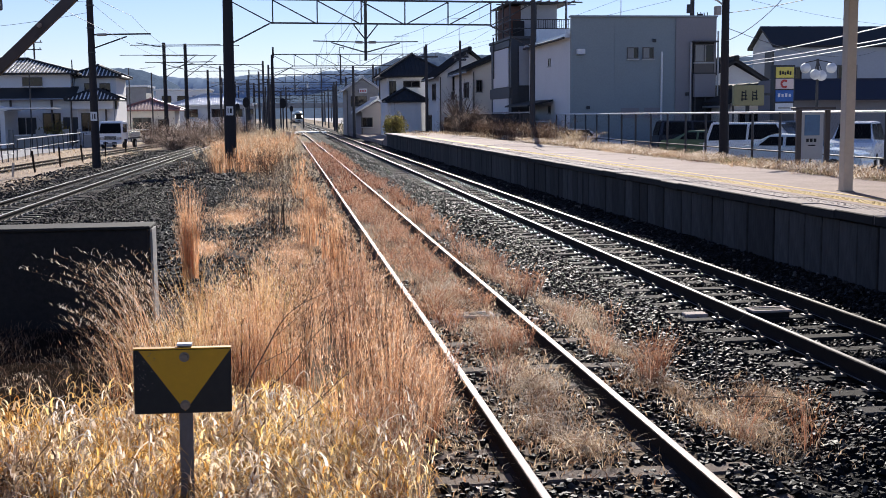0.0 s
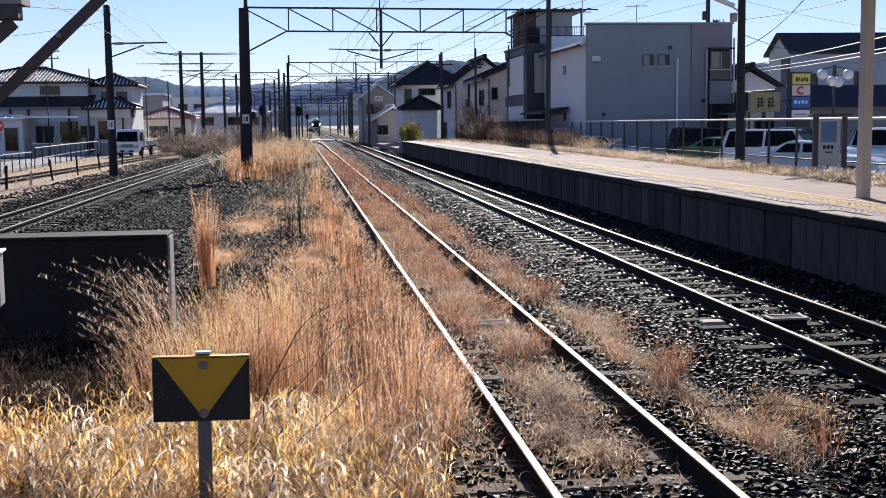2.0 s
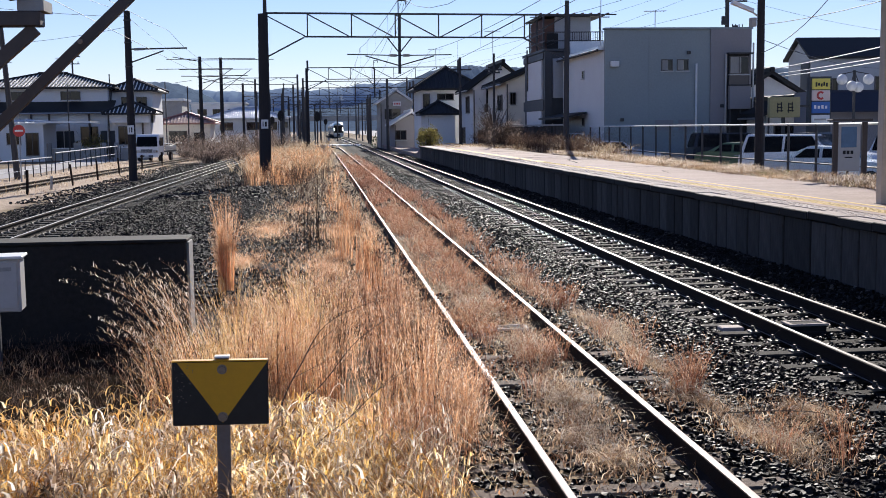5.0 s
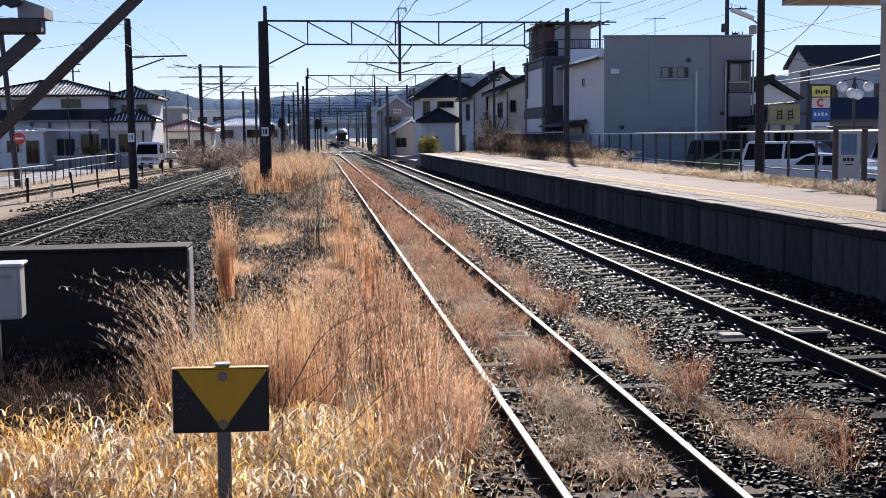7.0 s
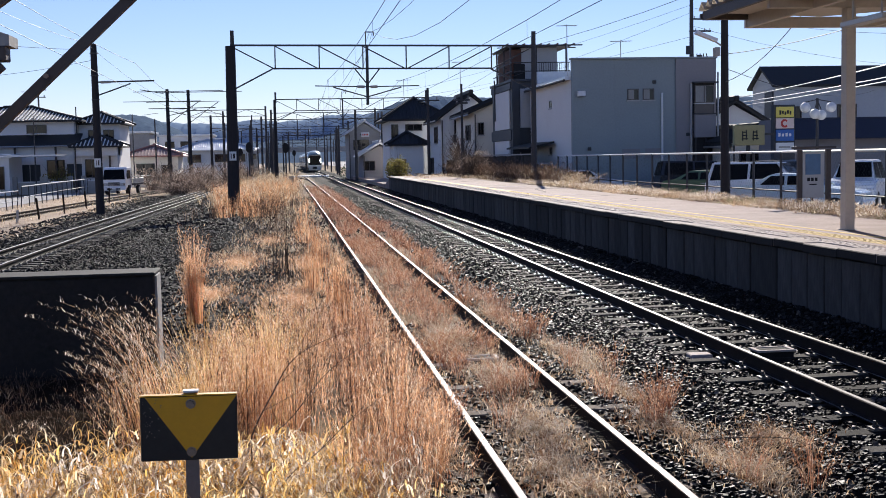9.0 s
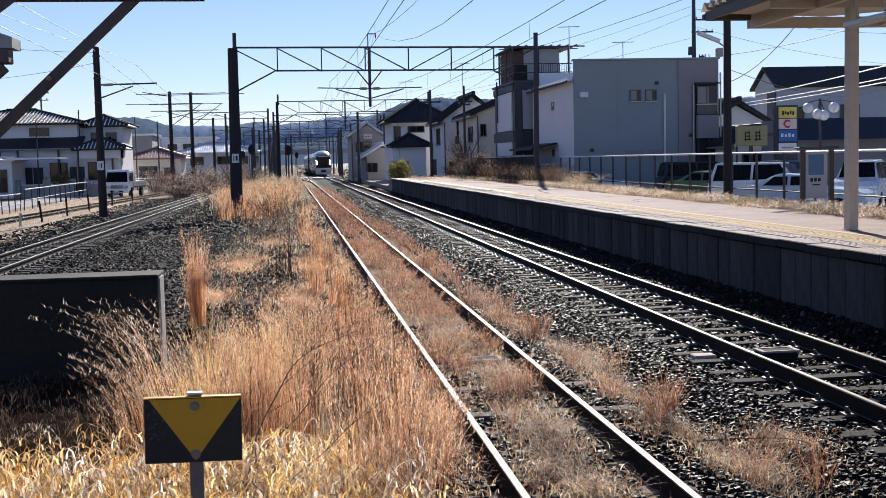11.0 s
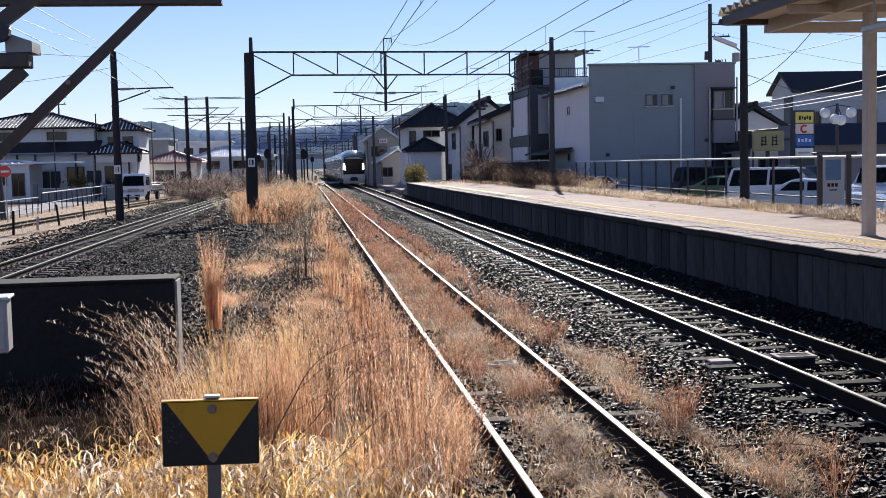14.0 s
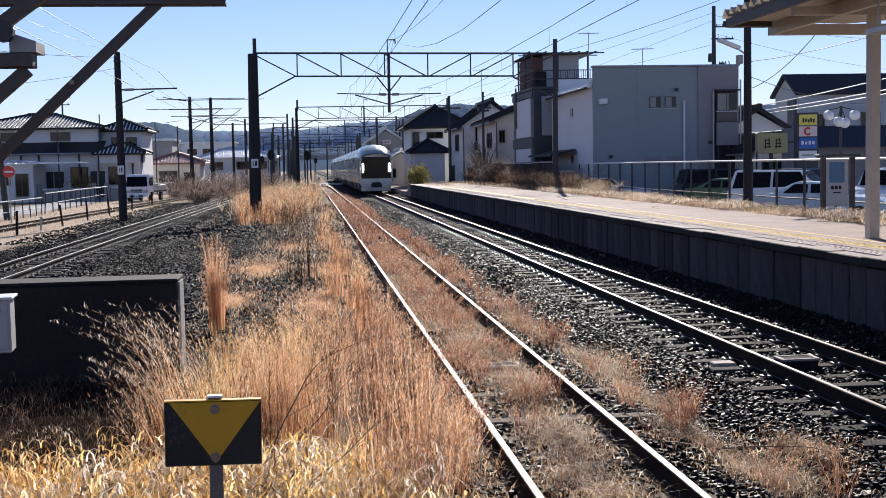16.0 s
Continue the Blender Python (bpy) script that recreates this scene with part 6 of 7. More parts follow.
        part("headlight", bx(min(sx * 0.48, sx * 0.78), max(sx * 0.48, sx * 0.78), -2.17, -2.1, 0.6, 0.74, 0.02), M_WHITE_METAL, c)
        for yy in (-1.3, 1.35):
            wheel(c, sx * 0.76, yy)
    part("bumper", bx(-0.8, 0.8, -2.2, -2.1, 0.3, 0.5, 0.03), paint, c)
    return c


car(16.95, 36.6, 50, M_CAR_BLUE, "pale blue saloon parked behind the fence")
car(18.5, 43.3, 48, M_CAR_WHITE, "white estate car parked in the lot", "van")
car(17.7, 46.5, 40, M_CAR_GREEN, "small green car parked beside a pole")
car(21.0, 40.5, -35, M_CAR_WHITE, "white van parked near the shop", "van")
car(15.0, 57.5, 75, M_CAR_WHITE, "white car parked by the grey building")
car(20.8, 57.0, 85, M_CAR_DARK, "dark car parked below the grey wall", "van")
car(20.8, 48.5, -50, M_CAR_DARK, "dark van parked before the shop", "van")


def truck():
    t = thing("truck", -14.0, 98.0, -0.3, -8, "small white flatbed truck facing the tracks", "truck")
    bm = bmesh.new()
    prism(bm, [(-0.96, 0.5), (-1.0, 1.15), (-0.72, 2.1), (-0.45, 2.24), (0.75, 2.26), (0.8, 0.5)], -0.98, 0.98, "x")
    bmesh.ops.bevel(bm, geom=bm.edges[:], offset=0.08, segments=3, affect="EDGES")
    part("cab", bm, M_CAR_WHITE, t)
    bm = bmesh.new()
    vs = [bm.verts.new(p) for p in ((-0.9, -0.985, 1.25), (0.9, -0.985, 1.25), (0.8, -0.75, 2.06), (-0.8, -0.75, 2.06))]
    bm.faces.new(vs)
    bmesh.ops.solidify(bm, geom=bm.faces[:], thickness=0.02)
    ws = part("windscreen", bm, M_WINDSCREEN, t)
    for x in (-0.35, 0.3):
        part("wiper", rd((x, -1.02, 1.24), (x + 0.42, -0.95, 1.5), 0.012, None, 5), M_BLACK, ws)
    for sx in (-1, 1):
        part("side_window", bx(min(sx * 0.992, sx * 0.97), max(sx * 0.992, sx * 0.97), -0.6, 0.35, 1.3, 1.98), M_GLASS, t)
        part("door_seam", bx(min(sx * 0.99, sx * 0.97), max(sx * 0.99, sx * 0.97), 0.4, 0.43, 0.6, 2.05), M_BLACK, t)
        lamp = part("headlight", bx(min(sx * 0.5, sx * 0.9), max(sx * 0.5, sx * 0.9), -1.04, -0.94, 0.74, 0.96, 0.03), M_STEEL_L, t, "clear headlight")
        part("indicator", bx(min(sx * 0.78, sx * 0.92), max(sx * 0.78, sx * 0.92), -1.055, -1.042, 0.78, 0.92), M_BOLT, lamp)
        part("mirror", bx(min(sx * 1.04, sx * 1.2), max(sx * 1.04, sx * 1.2), -0.95, -0.88, 1.4, 1.75, 0.02), M_BLACK, t)
        part("bed_side", bx(min(sx * 1.0, sx * 1.05), max(sx * 1.0, sx * 1.05), 0.95, 4.2, 0.9, 1.32, 0.01), M_STEEL_L, t)
        part("wheel_arch", bx(min(sx * 0.985, sx * 0.7), max(sx * 0.985, sx * 0.7), -0.42, 0.42, 0.42, 0.82, 0.05), M_BLACK, t)
        for y in (0.0, 3.1):
            wheel(t, sx * 0.86, y, 0.36)
    part("bumper", bx(-1.0, 1.0, -1.1, -0.95, 0.36, 0.64, 0.04), M_CAR_WHITE, t)
    part("lower_grille", bx(-0.55, 0.55, -1.115, -1.102, 0.42, 0.54), M_BLACK, t)
    g = part("grille", bx(-0.47, 0.47, -1.025, -0.99, 0.74, 1.02), M_BLACK, t)
    for k in range(3):
        part("grille_bar", bx(-0.46, 0.46, -1.04, -1.027, 0.77 + k * 0.09, 0.81 + k * 0.09), M_STEEL_L, g)
    part("number_plate", bx(-0.17, 0.17, -1.13, -1.117, 0.44, 0.6), M_WHITE_METAL, t)
    part("flatbed", bx(-1.02, 1.02, 0.9, 4.25, 0.74, 0.88), M_STEEL, t)
    part("headboard", bx(-0.95, 0.95, 0.84, 0.895, 0.88, 2.0), M_STEEL, t)


truck()


# ---- signs in the street ----
st = thing("sign_tower", label="dark signboard with four coloured panels one above another", category="sign")
part("backing", bx(21.85, 22.85, 50.05, 50.4, 0.0, 4.25), M_DARK_CLAD, st)
for z0, z1, m in ((3.68, 4.16, M_YSIGN), (3.18, 3.64, M_PINK), (2.62, 3.13, M_BLUE), (2.14, 2.54, M_WHITE_METAL)):
    part("panel", bx(21.93, 22.77, 49.98, 50.045, z0, z1, 0.01), m, st)
bm = bmesh.new()
for k in range(5):
    box(bm, 22.08 + k * 0.12, 22.16 + k * 0.12, 49.965, 49.978, 3.8 + 0.04 * (k % 2), 4.0 - 0.03 * (k % 3))
part("lettering", bm, M_BLACK, st)
bm = bmesh.new()
for k in range(12):
    a0 = radians(45 + k * 22.5)
    a1 = radians(45 + (k + 1) * 22.5)
    beam(bm, (22.33 + 0.15 * math.cos(a0), 49.968, 3.41 + 0.15 * math.sin(a0)), (22.33 + 0.15 * math.cos(a1), 49.968, 3.41 + 0.15 * math.sin(a1)), 0.01, 0.09)
part("emblem", bm, M_RED, st, "red ring emblem")
bm = bmesh.new()
for k in range(4):
    box(bm, 22.03 + k * 0.17, 22.13 + k * 0.17, 49.965, 49.978, 2.82, 2.98 - 0.03 * (k % 2))
part("lettering", bm, M_WHITE_METAL, st)
part("lettering", bx(22.05, 22.6, 49.965, 49.978, 2.3, 2.38), M_CONC, st)

gs = thing("shop_sign", label="olive gold shop signboard with dark characters", category="sign")
part("board", bx(19.97, 21.4, 50.0, 50.25, 2.45, 3.36, 0.02), M_OLIVE_SIGN, gs)
for cx in (20.45, 20.95):
    bm = bmesh.new()
    for k in range(3):
        box(bm, cx - 0.15 + 0.02 * k, cx + 0.15 - 0.03 * k, 49.98, 49.998, 2.72 + 0.15 * k, 2.77 + 0.15 * k)
    box(bm, cx - 0.13, cx - 0.08, 49.972, 49.979, 2.66, 3.1)
    box(bm, cx + 0.04, cx + 0.09, 49.972, 49.979, 2.7, 3.14)
    part("lettering", bm, M_BLACK, gs, "plain dark bars")
part("bracket", bx(21.41, 21.84, 50.1, 50.16, 2.9, 3.0), M_STEEL, gs)
part("support", bx(20.6, 20.75, 50.1, 50.2, -0.4, 2.449), M_STEEL, gs)

gl = thing("globe_lamp", 0, 0, 0, 0, "street lamp with clustered white globes", "street lamp")
part("post", rd((21.65, 45.3, -0.4), (21.65, 45.3, 4.3), 0.06, None, 8), M_STEEL, gl)
for x, z in ((21.08, 3.92), (21.5, 3.66), (21.77, 3.61), (22.2, 3.92)):
    bm = bmesh.new()
    bmesh.ops.create_uvsphere(bm, u_segments=16, v_segments=10, radius=0.21, matrix=Matrix.Translation((x, 45.2, z)))
    part("globe", bm, M_WHITE_METAL, gl, "white glass globe", smooth=True)
    part("arm", rd((21.65, 45.3, 4.25), (x, 45.2, z + 0.22), 0.02, None, 6), M_STEEL, gl)

ps = thing("notice_board", 13.5, 28.5, 0, -4, "white notice board with a blue poster and small roof", "notice board")
part("board", bx(-0.28, 0.3, -0.04, 0.04, 0.95, 2.14, 0.01), M_BOXGREY, ps)
part("poster", bx(-0.2, 0.2, -0.052, -0.041, 1.55, 2.08), M_SKYPOSTER, ps, "blue-grey picture poster")
bm = bmesh.new()
for k in range(3):
    box(bm, -0.15 + k * 0.1, -0.08 + k * 0.1, -0.05, -0.041, 1.38, 1.47)
box(bm, -0.1, 0.1, -0.05, -0.041, 1.28, 1.31)
part("lettering", bm, M_BLACK, ps)
for x in (-0.34, 0.42):
    part("leg", bx(x - 0.06, x + 0.06, -0.06, 0.06, 0.2, 2.2, 0.01), M_BROWN, ps)
part("hood", bx(-0.5, 0.56, -0.2, 0.16, 2.22, 2.28, 0.01), M_BROWN, ps)

rs = thing("road_sign", -15.2, 61.0, 0, 0, "round red road sign on a thin post", "road sign")
part("post", rd((0, 0, -0.4), (0, 0, 2.6), 0.035, None, 8), M_STEEL_L, rs)
part("disc", rd((0, -0.06, 2.3), (0, -0.04, 2.3), 0.3, None, 24), M_RED, rs)
part("bar", bx(-0.2, 0.2, -0.068, -0.061, 2.25, 2.35), M_WHITE_METAL, rs)
fs = thing("shop_board", label="small lit shop board on the far house", category="sign")
part("board", bx(8.3, 9.2, 131.2, 131.4, 4.7, 5.2, 0.02), M_WHITE_METAL, fs)
bm = bmesh.new()
for k in range(4):
    box(bm, 8.42 + k * 0.18, 8.53 + k * 0.18, 131.17, 131.195, 4.85, 5.05)
part("lettering", bm, M_RED, fs)
part("bracket", bx(8.2, 8.8, 131.41, 132.0, 4.9, 5.0), M_STEEL, fs)


# ---- crushed stone ----
def stones(name, n, x0, x1, y0, y1, size, label, keep=None):
    # a broken block of uneven faces, narrower on top, bedded on its open side
    bv = np.array([(-1, -1, -0.8), (1, -1, -0.8), (1, 1, -0.8), (-1, 1, -0.8), (-0.7, -0.62, 0.9), (0.75, -0.7, 0.8), (0.62, 0.72, 0.9), (-0.7, 0.62, 0.8)]) * 0.82
    bf = np.array([(4, 5, 6, 7), (0, 1, 5, 4), (1, 2, 6, 5), (2, 3, 7, 6), (3, 0, 4, 7)])
    xs, ys = rng.uniform(x0, x1, n), rng.uniform(y0, y1, n)
    zs = np.array([ground_z(a, b) for a, b in zip(xs, ys)])
    if keep is not None:
        ok = np.array([keep(a, b) for a, b in zip(xs, ys)])
        xs, ys, zs = xs[ok], ys[ok], zs[ok]
    n = len(xs)
    sc = rng.uniform(size[0], size[1], n)[:, None] * rng.uniform(0.55, 1.1, (n, 3))
    sc[:, 2] *= 0.7
    v = bv[None] * rng.uniform(0.6, 1.25, (n, len(bv), 3)) * sc[:, None]
    a, t = rng.uniform(0, math.tau, n), rng.normal(0, 0.42, n)
    ca, sa, ct, sn = np.cos(a), np.sin(a), np.cos(t), np.sin(t)
    x, y, z = v[..., 0], v[..., 1], v[..., 2]
    y, z = ct[:, None] * y - sn[:, None] * z, sn[:, None] * y + ct[:, None] * z
    x, y = ca[:, None] * x - sa[:, None] * y, sa[:, None] * x + ca[:, None] * y
    v = np.stack([x + xs[:, None], y + ys[:, None], z + (zs + rng.uniform(-0.005, 0.02, n))[:, None]], -1)
    f = bf[None] + (np.arange(n) * len(bv))[:, None, None]
    tagged(np_mesh(name, v.reshape(-1, 3), f.reshape(-1, 4), M_STONE), label, "ballast", "", "stuff")


def off_rails(a, b):
    if abs((b - 2.0 + 0.29) % 0.58 - 0.29) < 0.1 and abs(a - main_x(b)) < 1.06 and rng.random() < 0.5:
        return False
    if abs((b - 1.5 + 0.31) % 0.62 - 0.31) < 0.1 and abs(a - siding_x(b)) < 1.06 and rng.random() < 0.45:
        return False
    return min(abs(abs(a - main_x(b)) - 0.5335), abs(abs(a - siding_x(b)) - 0.5335)) > 0.09


stones("ballast", 40000, 2.75, 7.05, 6.5, 22, (0.018, 0.042), "sharp dark grey crushed stone along the main line", off_rails)
stones("ballast", 14000, 3.0, 7.05, 22, 48, (0.028, 0.055), "dark grey crushed stone farther along the main line", off_rails)
stones("ballast", 6500, 3.2, 7.05, 48, 100, (0.04, 0.075), "dark grey crushed stone far along the main line", off_rails)
stones("ballast", 4200, 0.9, 2.75, 6.5, 16, (0.02, 0.042), "scattered stone between the siding rails", off_rails)
stones("ballast", 26000, -10.0, 0.7, 16, 42, (0.024, 0.05), "dark crushed stone around the side track", lambda a, b: abs(abs(a - left_x(b)) - 0.5335) > 0.1 and not (abs((b - 12 + 0.29) % 0.58 - 0.29) < 0.11 and abs(a - left_x(b)) < 1.04) and a < -0.3 + 1.6 * noise.noise(Vector((a, b * 0.4, 1))))
stones("ballast", 7000, -0.4, 1.4, 13.5, 34, (0.014, 0.034), "small stone and grit beside the siding")
stones("ballast", 3500, -0.4, 3.4, 34, 75, (0.03, 0.05), "grit about the far siding", off_rails)
stones("ballast", 9500, -11.0, -0.6, 42, 90, (0.045, 0.085), "dark crushed stone along the far side track", lambda a, b: abs(abs(a - left_x(b)) - 0.5335) > 0.12 and not (abs((b - 12 + 0.29) % 0.58 - 0.29) < 0.11 and abs(a - left_x(b)) < 1.04))


# ---- dry grass ----
def near_wall(p):
    return p[~((p[:, 0] < -1.3) & (p[:, 1] > 13.6) & (p[:, 1] < 14.9))]


def tufts(name, spots, per, h, radius, w, mat, label, hairs=6, hair_len=0.09, fan=(0.05, 0.4), droop=0.1, hair_from=0.35, category="reeds", segs=3):
    """Separate tussocks of stems that fan out, each tussock with its own height."""
    base, height, head, ln = [], [], [], []
    for x, y, _ in spots:
        n = int(per * rng.uniform(0.5, 1.3))
        u = rng.uniform(0.55, 1.0)
        a = rng.uniform(0, math.tau, n)
        q = radius * np.sqrt(rng.uniform(0, 1, n))
        base.append(np.stack([x + q * np.cos(a), y + q * np.sin(a), np.full(n, (verge_z(x) if 10.0 < x < 14.05 and y < 95 else ground_z(x, y)) - 0.03)], 1))
        height.append(u * rng.uniform(h[0], h[1], n))
        head.append(a + rng.normal(0, 0.5, n))
        ln.append(rng.uniform(fan[0], fan[1], n) * (0.3 + q / radius))
    base, height, head, ln = (np.concatenate(k) for k in (base, height, head, ln))
    n = len(base)
    sets = [blades(base, height, rng.uniform(w * 0.6, w * 1.3, n), ln, head, droop, segs)]
    d = np.stack([np.cos(head), np.sin(head), np.zeros(n)], 1)
    for k in range(hairs):
        q = rng.uniform(hair_from, 1.0, n)
        c = base + d * (ln * height * q ** 2)[:, None]
        c[:, 2] += height * (q - droop * q ** 3)
        sets.append(blades(c, rng.uniform(0.5, 1.1, n) * hair_len * (1.3 - q * 0.6), np.full(n, w * 0.8), rng.uniform(0.2, 1.2, n), head + rng.normal(0, 1.3, n), 0.3, 2))
    v, f = joined(sets)
    tagged(np_mesh(name, v, f, mat), label, category, "", "stuff")


def two_tone(name, stems, hairs, stem_mat, hair_mat, label, category):
    """One mesh of stems and of the paler fluff or leaves on them."""
    v, f = joined(stems + hairs)
    ob = np_mesh(name, v, f, stem_mat)
    ob.data.materials.append(hair_mat)
    n = sum(len(q[1]) for q in stems)
    ob.data.polygons.foreach_set("material_index", [0] * n + [1] * (len(f) - n))
    return tagged(ob, label, category, "", "stuff")


def plumes(name, spots, per, h, radius, stem_mat, fluff_mat, label, w=0.0045, hairs=13, hair_len=0.055, fan=(0.03, 0.28), droop=0.06, low=0.3, arch=None):
    """Tussocks of fine upright stems feathered with short curled fluff."""
    base, height, head, ln = [], [], [], []
    for x, y, _ in spots:
        n = int(per * rng.uniform(0.5, 1.3))
        u = rng.uniform(0.5, 1.04)
        a = rng.uniform(0, math.tau, n)
        q = radius * np.sqrt(rng.uniform(0, 1, n))
        base.append(np.stack([x + q * np.cos(a), y + q * np.sin(a), np.full(n, (verge_z(x) if x > 10 else ground_z(x, y)) - 0.03)], 1))
        height.append(u * rng.uniform(h[0], h[1], n))
        head.append(a + rng.normal(0, 0.6, n) if arch is None else rng.normal(arch, 0.35, n))
        ln.append(rng.uniform(fan[0], fan[1], n) * (0.4 + 0.6 * q / radius))
    base, height, head, ln = (np.concatenate(k) for k in (base, height, head, ln))
    n = len(base)
    stems = [blades(base, height, rng.uniform(w * 0.7, w * 1.3, n), ln, head, droop, 4 if arch is None else 7)]
    d = np.stack([np.cos(head), np.sin(head), np.zeros(n)], 1)
    fluff = []
    for k in range(hairs):
        q = low + (1 - low) * rng.uniform(0, 1, n) ** 0.75
        c = base + d * (ln * height * q ** 2)[:, None]
        c[:, 2] += height * (q - droop * q ** 3)
        fluff.append(blades(c, rng.uniform(0.4, 1.1, n) * hair_len, np.full(n, w * 0.95), rng.uniform(0.3, 1.9, n), head + rng.normal(0, 1.5, n), rng.uniform(0.2, 0.9), 2))
    two_tone(name, stems, fluff, stem_mat, fluff_mat, label, "reeds")


def leafy(name, spots, per, h, radius, stem_mat, leaf_mat, label, leaves=8, leaf=(0.14, 0.3), w=0.011, stem_w=0.005):
    """Tussocks of upright stems with broad leaves that arch over and curl down."""
    base, height = [], []
    for x, y, _ in spots:
        n = int(per * rng.uniform(0.6, 1.3))
        u = rng.uniform(0.75, 1.0)
        a, q = rng.uniform(0, math.tau, n), radius * np.sqrt(rng.uniform(0, 1, n))
        base.append(np.stack([x + q * np.cos(a), y + q * np.sin(a), np.full(n, ground_z(x, y) - 0.03)], 1))
        height.append(u * rng.uniform(h[0], h[1], n))
    base, height = np.concatenate(base), np.concatenate(height)
    n = len(base)
    head, ln = rng.uniform(0, math.tau, n), rng.uniform(0.03, 0.3, n)
    stems = [blades(base, height, np.full(n, stem_w), ln, head, 0.03, 3)]
    d = np.stack([np.cos(head), np.sin(head), np.zeros(n)], 1)
    out = []
    for k in range(leaves):
        q = rng.uniform(0.35, 1.0, n)
        c = base + d * (ln * height * q ** 2)[:, None]
        c[:, 2] += height * (q - 0.03 * q ** 3)
        out.append(blades(c, rng.uniform(leaf[0], leaf[1], n) * 0.62, rng.uniform(w * 0.6, w * 1.3, n), rng.uniform(0.5, 1.5, n), rng.uniform(0, math.tau, n), rng.uniform(0.7, 1.6), 4))
    two_tone(name, stems, out, stem_mat, leaf_mat, label, "grass")


def mat_of_grass(cx, cy, rx, ry, n, mat, label, length=(0.08, 0.26), w=0.0085, category="weeds"):
    """A low tangled mat of fine curled dry blades."""
    a, q = rng.uniform(0, math.tau, n), np.abs(rng.normal(0, 0.55, n))
    x, y = cx + rx * q * np.cos(a), cy + ry * q * np.sin(a)
    ok = np.array([min(abs(abs(i - siding_x(j)) - 0.5335), abs(abs(i - main_x(j)) - 0.5335)) > 0.05 for i, j in zip(x, y)])
    x, y = x[ok], y[ok]
    base = np.stack([x, y, np.array([ground_z(i, j) for i, j in zip(x, y)]) + rng.uniform(0, 0.05, len(x))], 1)
    m = len(x)
    sets = []
    for k in range(2):
        sets.append(blades(base + rng.normal(0, 0.03, (m, 3)) * np.array([1, 1, 0.3]), rng.uniform(length[0], length[1], m) * 0.6, np.full(m, w), rng.uniform(0.4, 2.6, m), rng.uniform(0, math.tau, m), rng.uniform(0.3, 1.1), 4))
    v, f = joined(sets)
    tagged(np_mesh("weed_mat", v, f, mat), label, category, "", "stuff")


# leafy yellow grass nearest the camera
leafy("foreground_grass", scatter(112, -2.6, 0.2, 5.5, 7.2), 18, (0.7, 1.05), 0.16, STRAW, STRAW, "golden dead grass with curled leaves in the foreground", 9)
leafy("foreground_grass", scatter(84, -2.5, 0.0, 5.3, 7.0), 15, (0.66, 1.02), 0.16, PALE, BLEACHED, "bleached dead grass with broad bent leaves", 11, (0.16, 0.34), 0.017)
leafy("foreground_grass", scatter(26, -0.2, 0.7, 6.0, 8.0), 12, (0.5, 0.85), 0.14, STRAW, STRAW, "golden grass tussocks by the siding", 8)
leafy("foreground_grass", scatter(22, -0.35, 0.7, 5.9, 7.6), 12, (0.5, 0.85), 0.14, PALE, BLEACHED, "pale bent grass leaves by the siding", 8)
plumes("foreground_grass", np.array([(-0.25, 5.45, 0), (-0.1, 5.5, 0), (0.08, 5.6, 0), (-0.3, 5.7, 0), (0.0, 5.8, 0)]), 34, (0.8, 1.08), 0.12, PALE, BLEACHED, "fluffy pale seed heads low in the grass", 0.005, 16, 0.08, (0.2, 0.6), 0.3, 0.5)
plumes("foreground_grass", scatter(14, -2.1, -0.7, 5.2, 6.0), 16, (0.75, 1.0), 0.14, PALE, BLEACHED, "bleached feathery grass heads in the foreground", 0.005, 14, 0.07, (0.2, 0.7), 0.3, 0.5)
# feathery reeds behind it: a tall stand, a hollow, and a row along the siding
plumes("reeds", scatter(20, -0.62, 0.25, 8.6, 10.8), 46, (0.9, 1.5), 0.1, REED, FLUFF, "tall feathery orange dead reeds")
plumes("reeds", scatter(24, -1.05, -0.1, 8.4, 11.8), 40, (0.75, 1.25), 0.11, STRAW, GOLDFLUFF, "golden feathery dead reeds with pale fluff", fan=(0.05, 0.4))
plumes("reeds", scatter(17, 0.35, 0.85, 7.0, 10.2), 46, (0.8, 1.4), 0.09, REED, FLUFF, "feathery orange reeds along the siding")
plumes("reeds", scatter(15, 0.55, 0.92, 9.5, 14.5), 40, (0.7, 1.25), 0.1, RUSSET, REED, "red-brown feathery reeds along the siding")
plumes("reeds", scatter(16, 0.2, 0.8, 6.2, 7.6), 38, (0.6, 1.0), 0.13, REED, FLUFF, "orange dead reeds at the edge of the leafy grass")
plumes("reeds", scatter(24, -1.0, 0.4, 10.8, 14.5), 36, (0.4, 0.8), 0.16, REED, FLUFF, "low pale fluffy reeds in the hollow", fan=(0.1, 0.7))
plumes("reeds", scatter(26, -0.5, 0.8, 13.5, 18.0), 34, (0.25, 0.5), 0.22, RUSSET, FLUFF, "short pale fluffy grass beyond the reeds", 0.0055, 11, 0.07, fan=(0.2, 1.0))
plumes("reeds", scatter(16, -1.5, -0.8, 8.6, 12.0), 30, (0.5, 0.95), 0.16, REED, GOLDFLUFF, "loose golden reeds at the edge of the field", fan=(0.1, 0.7))
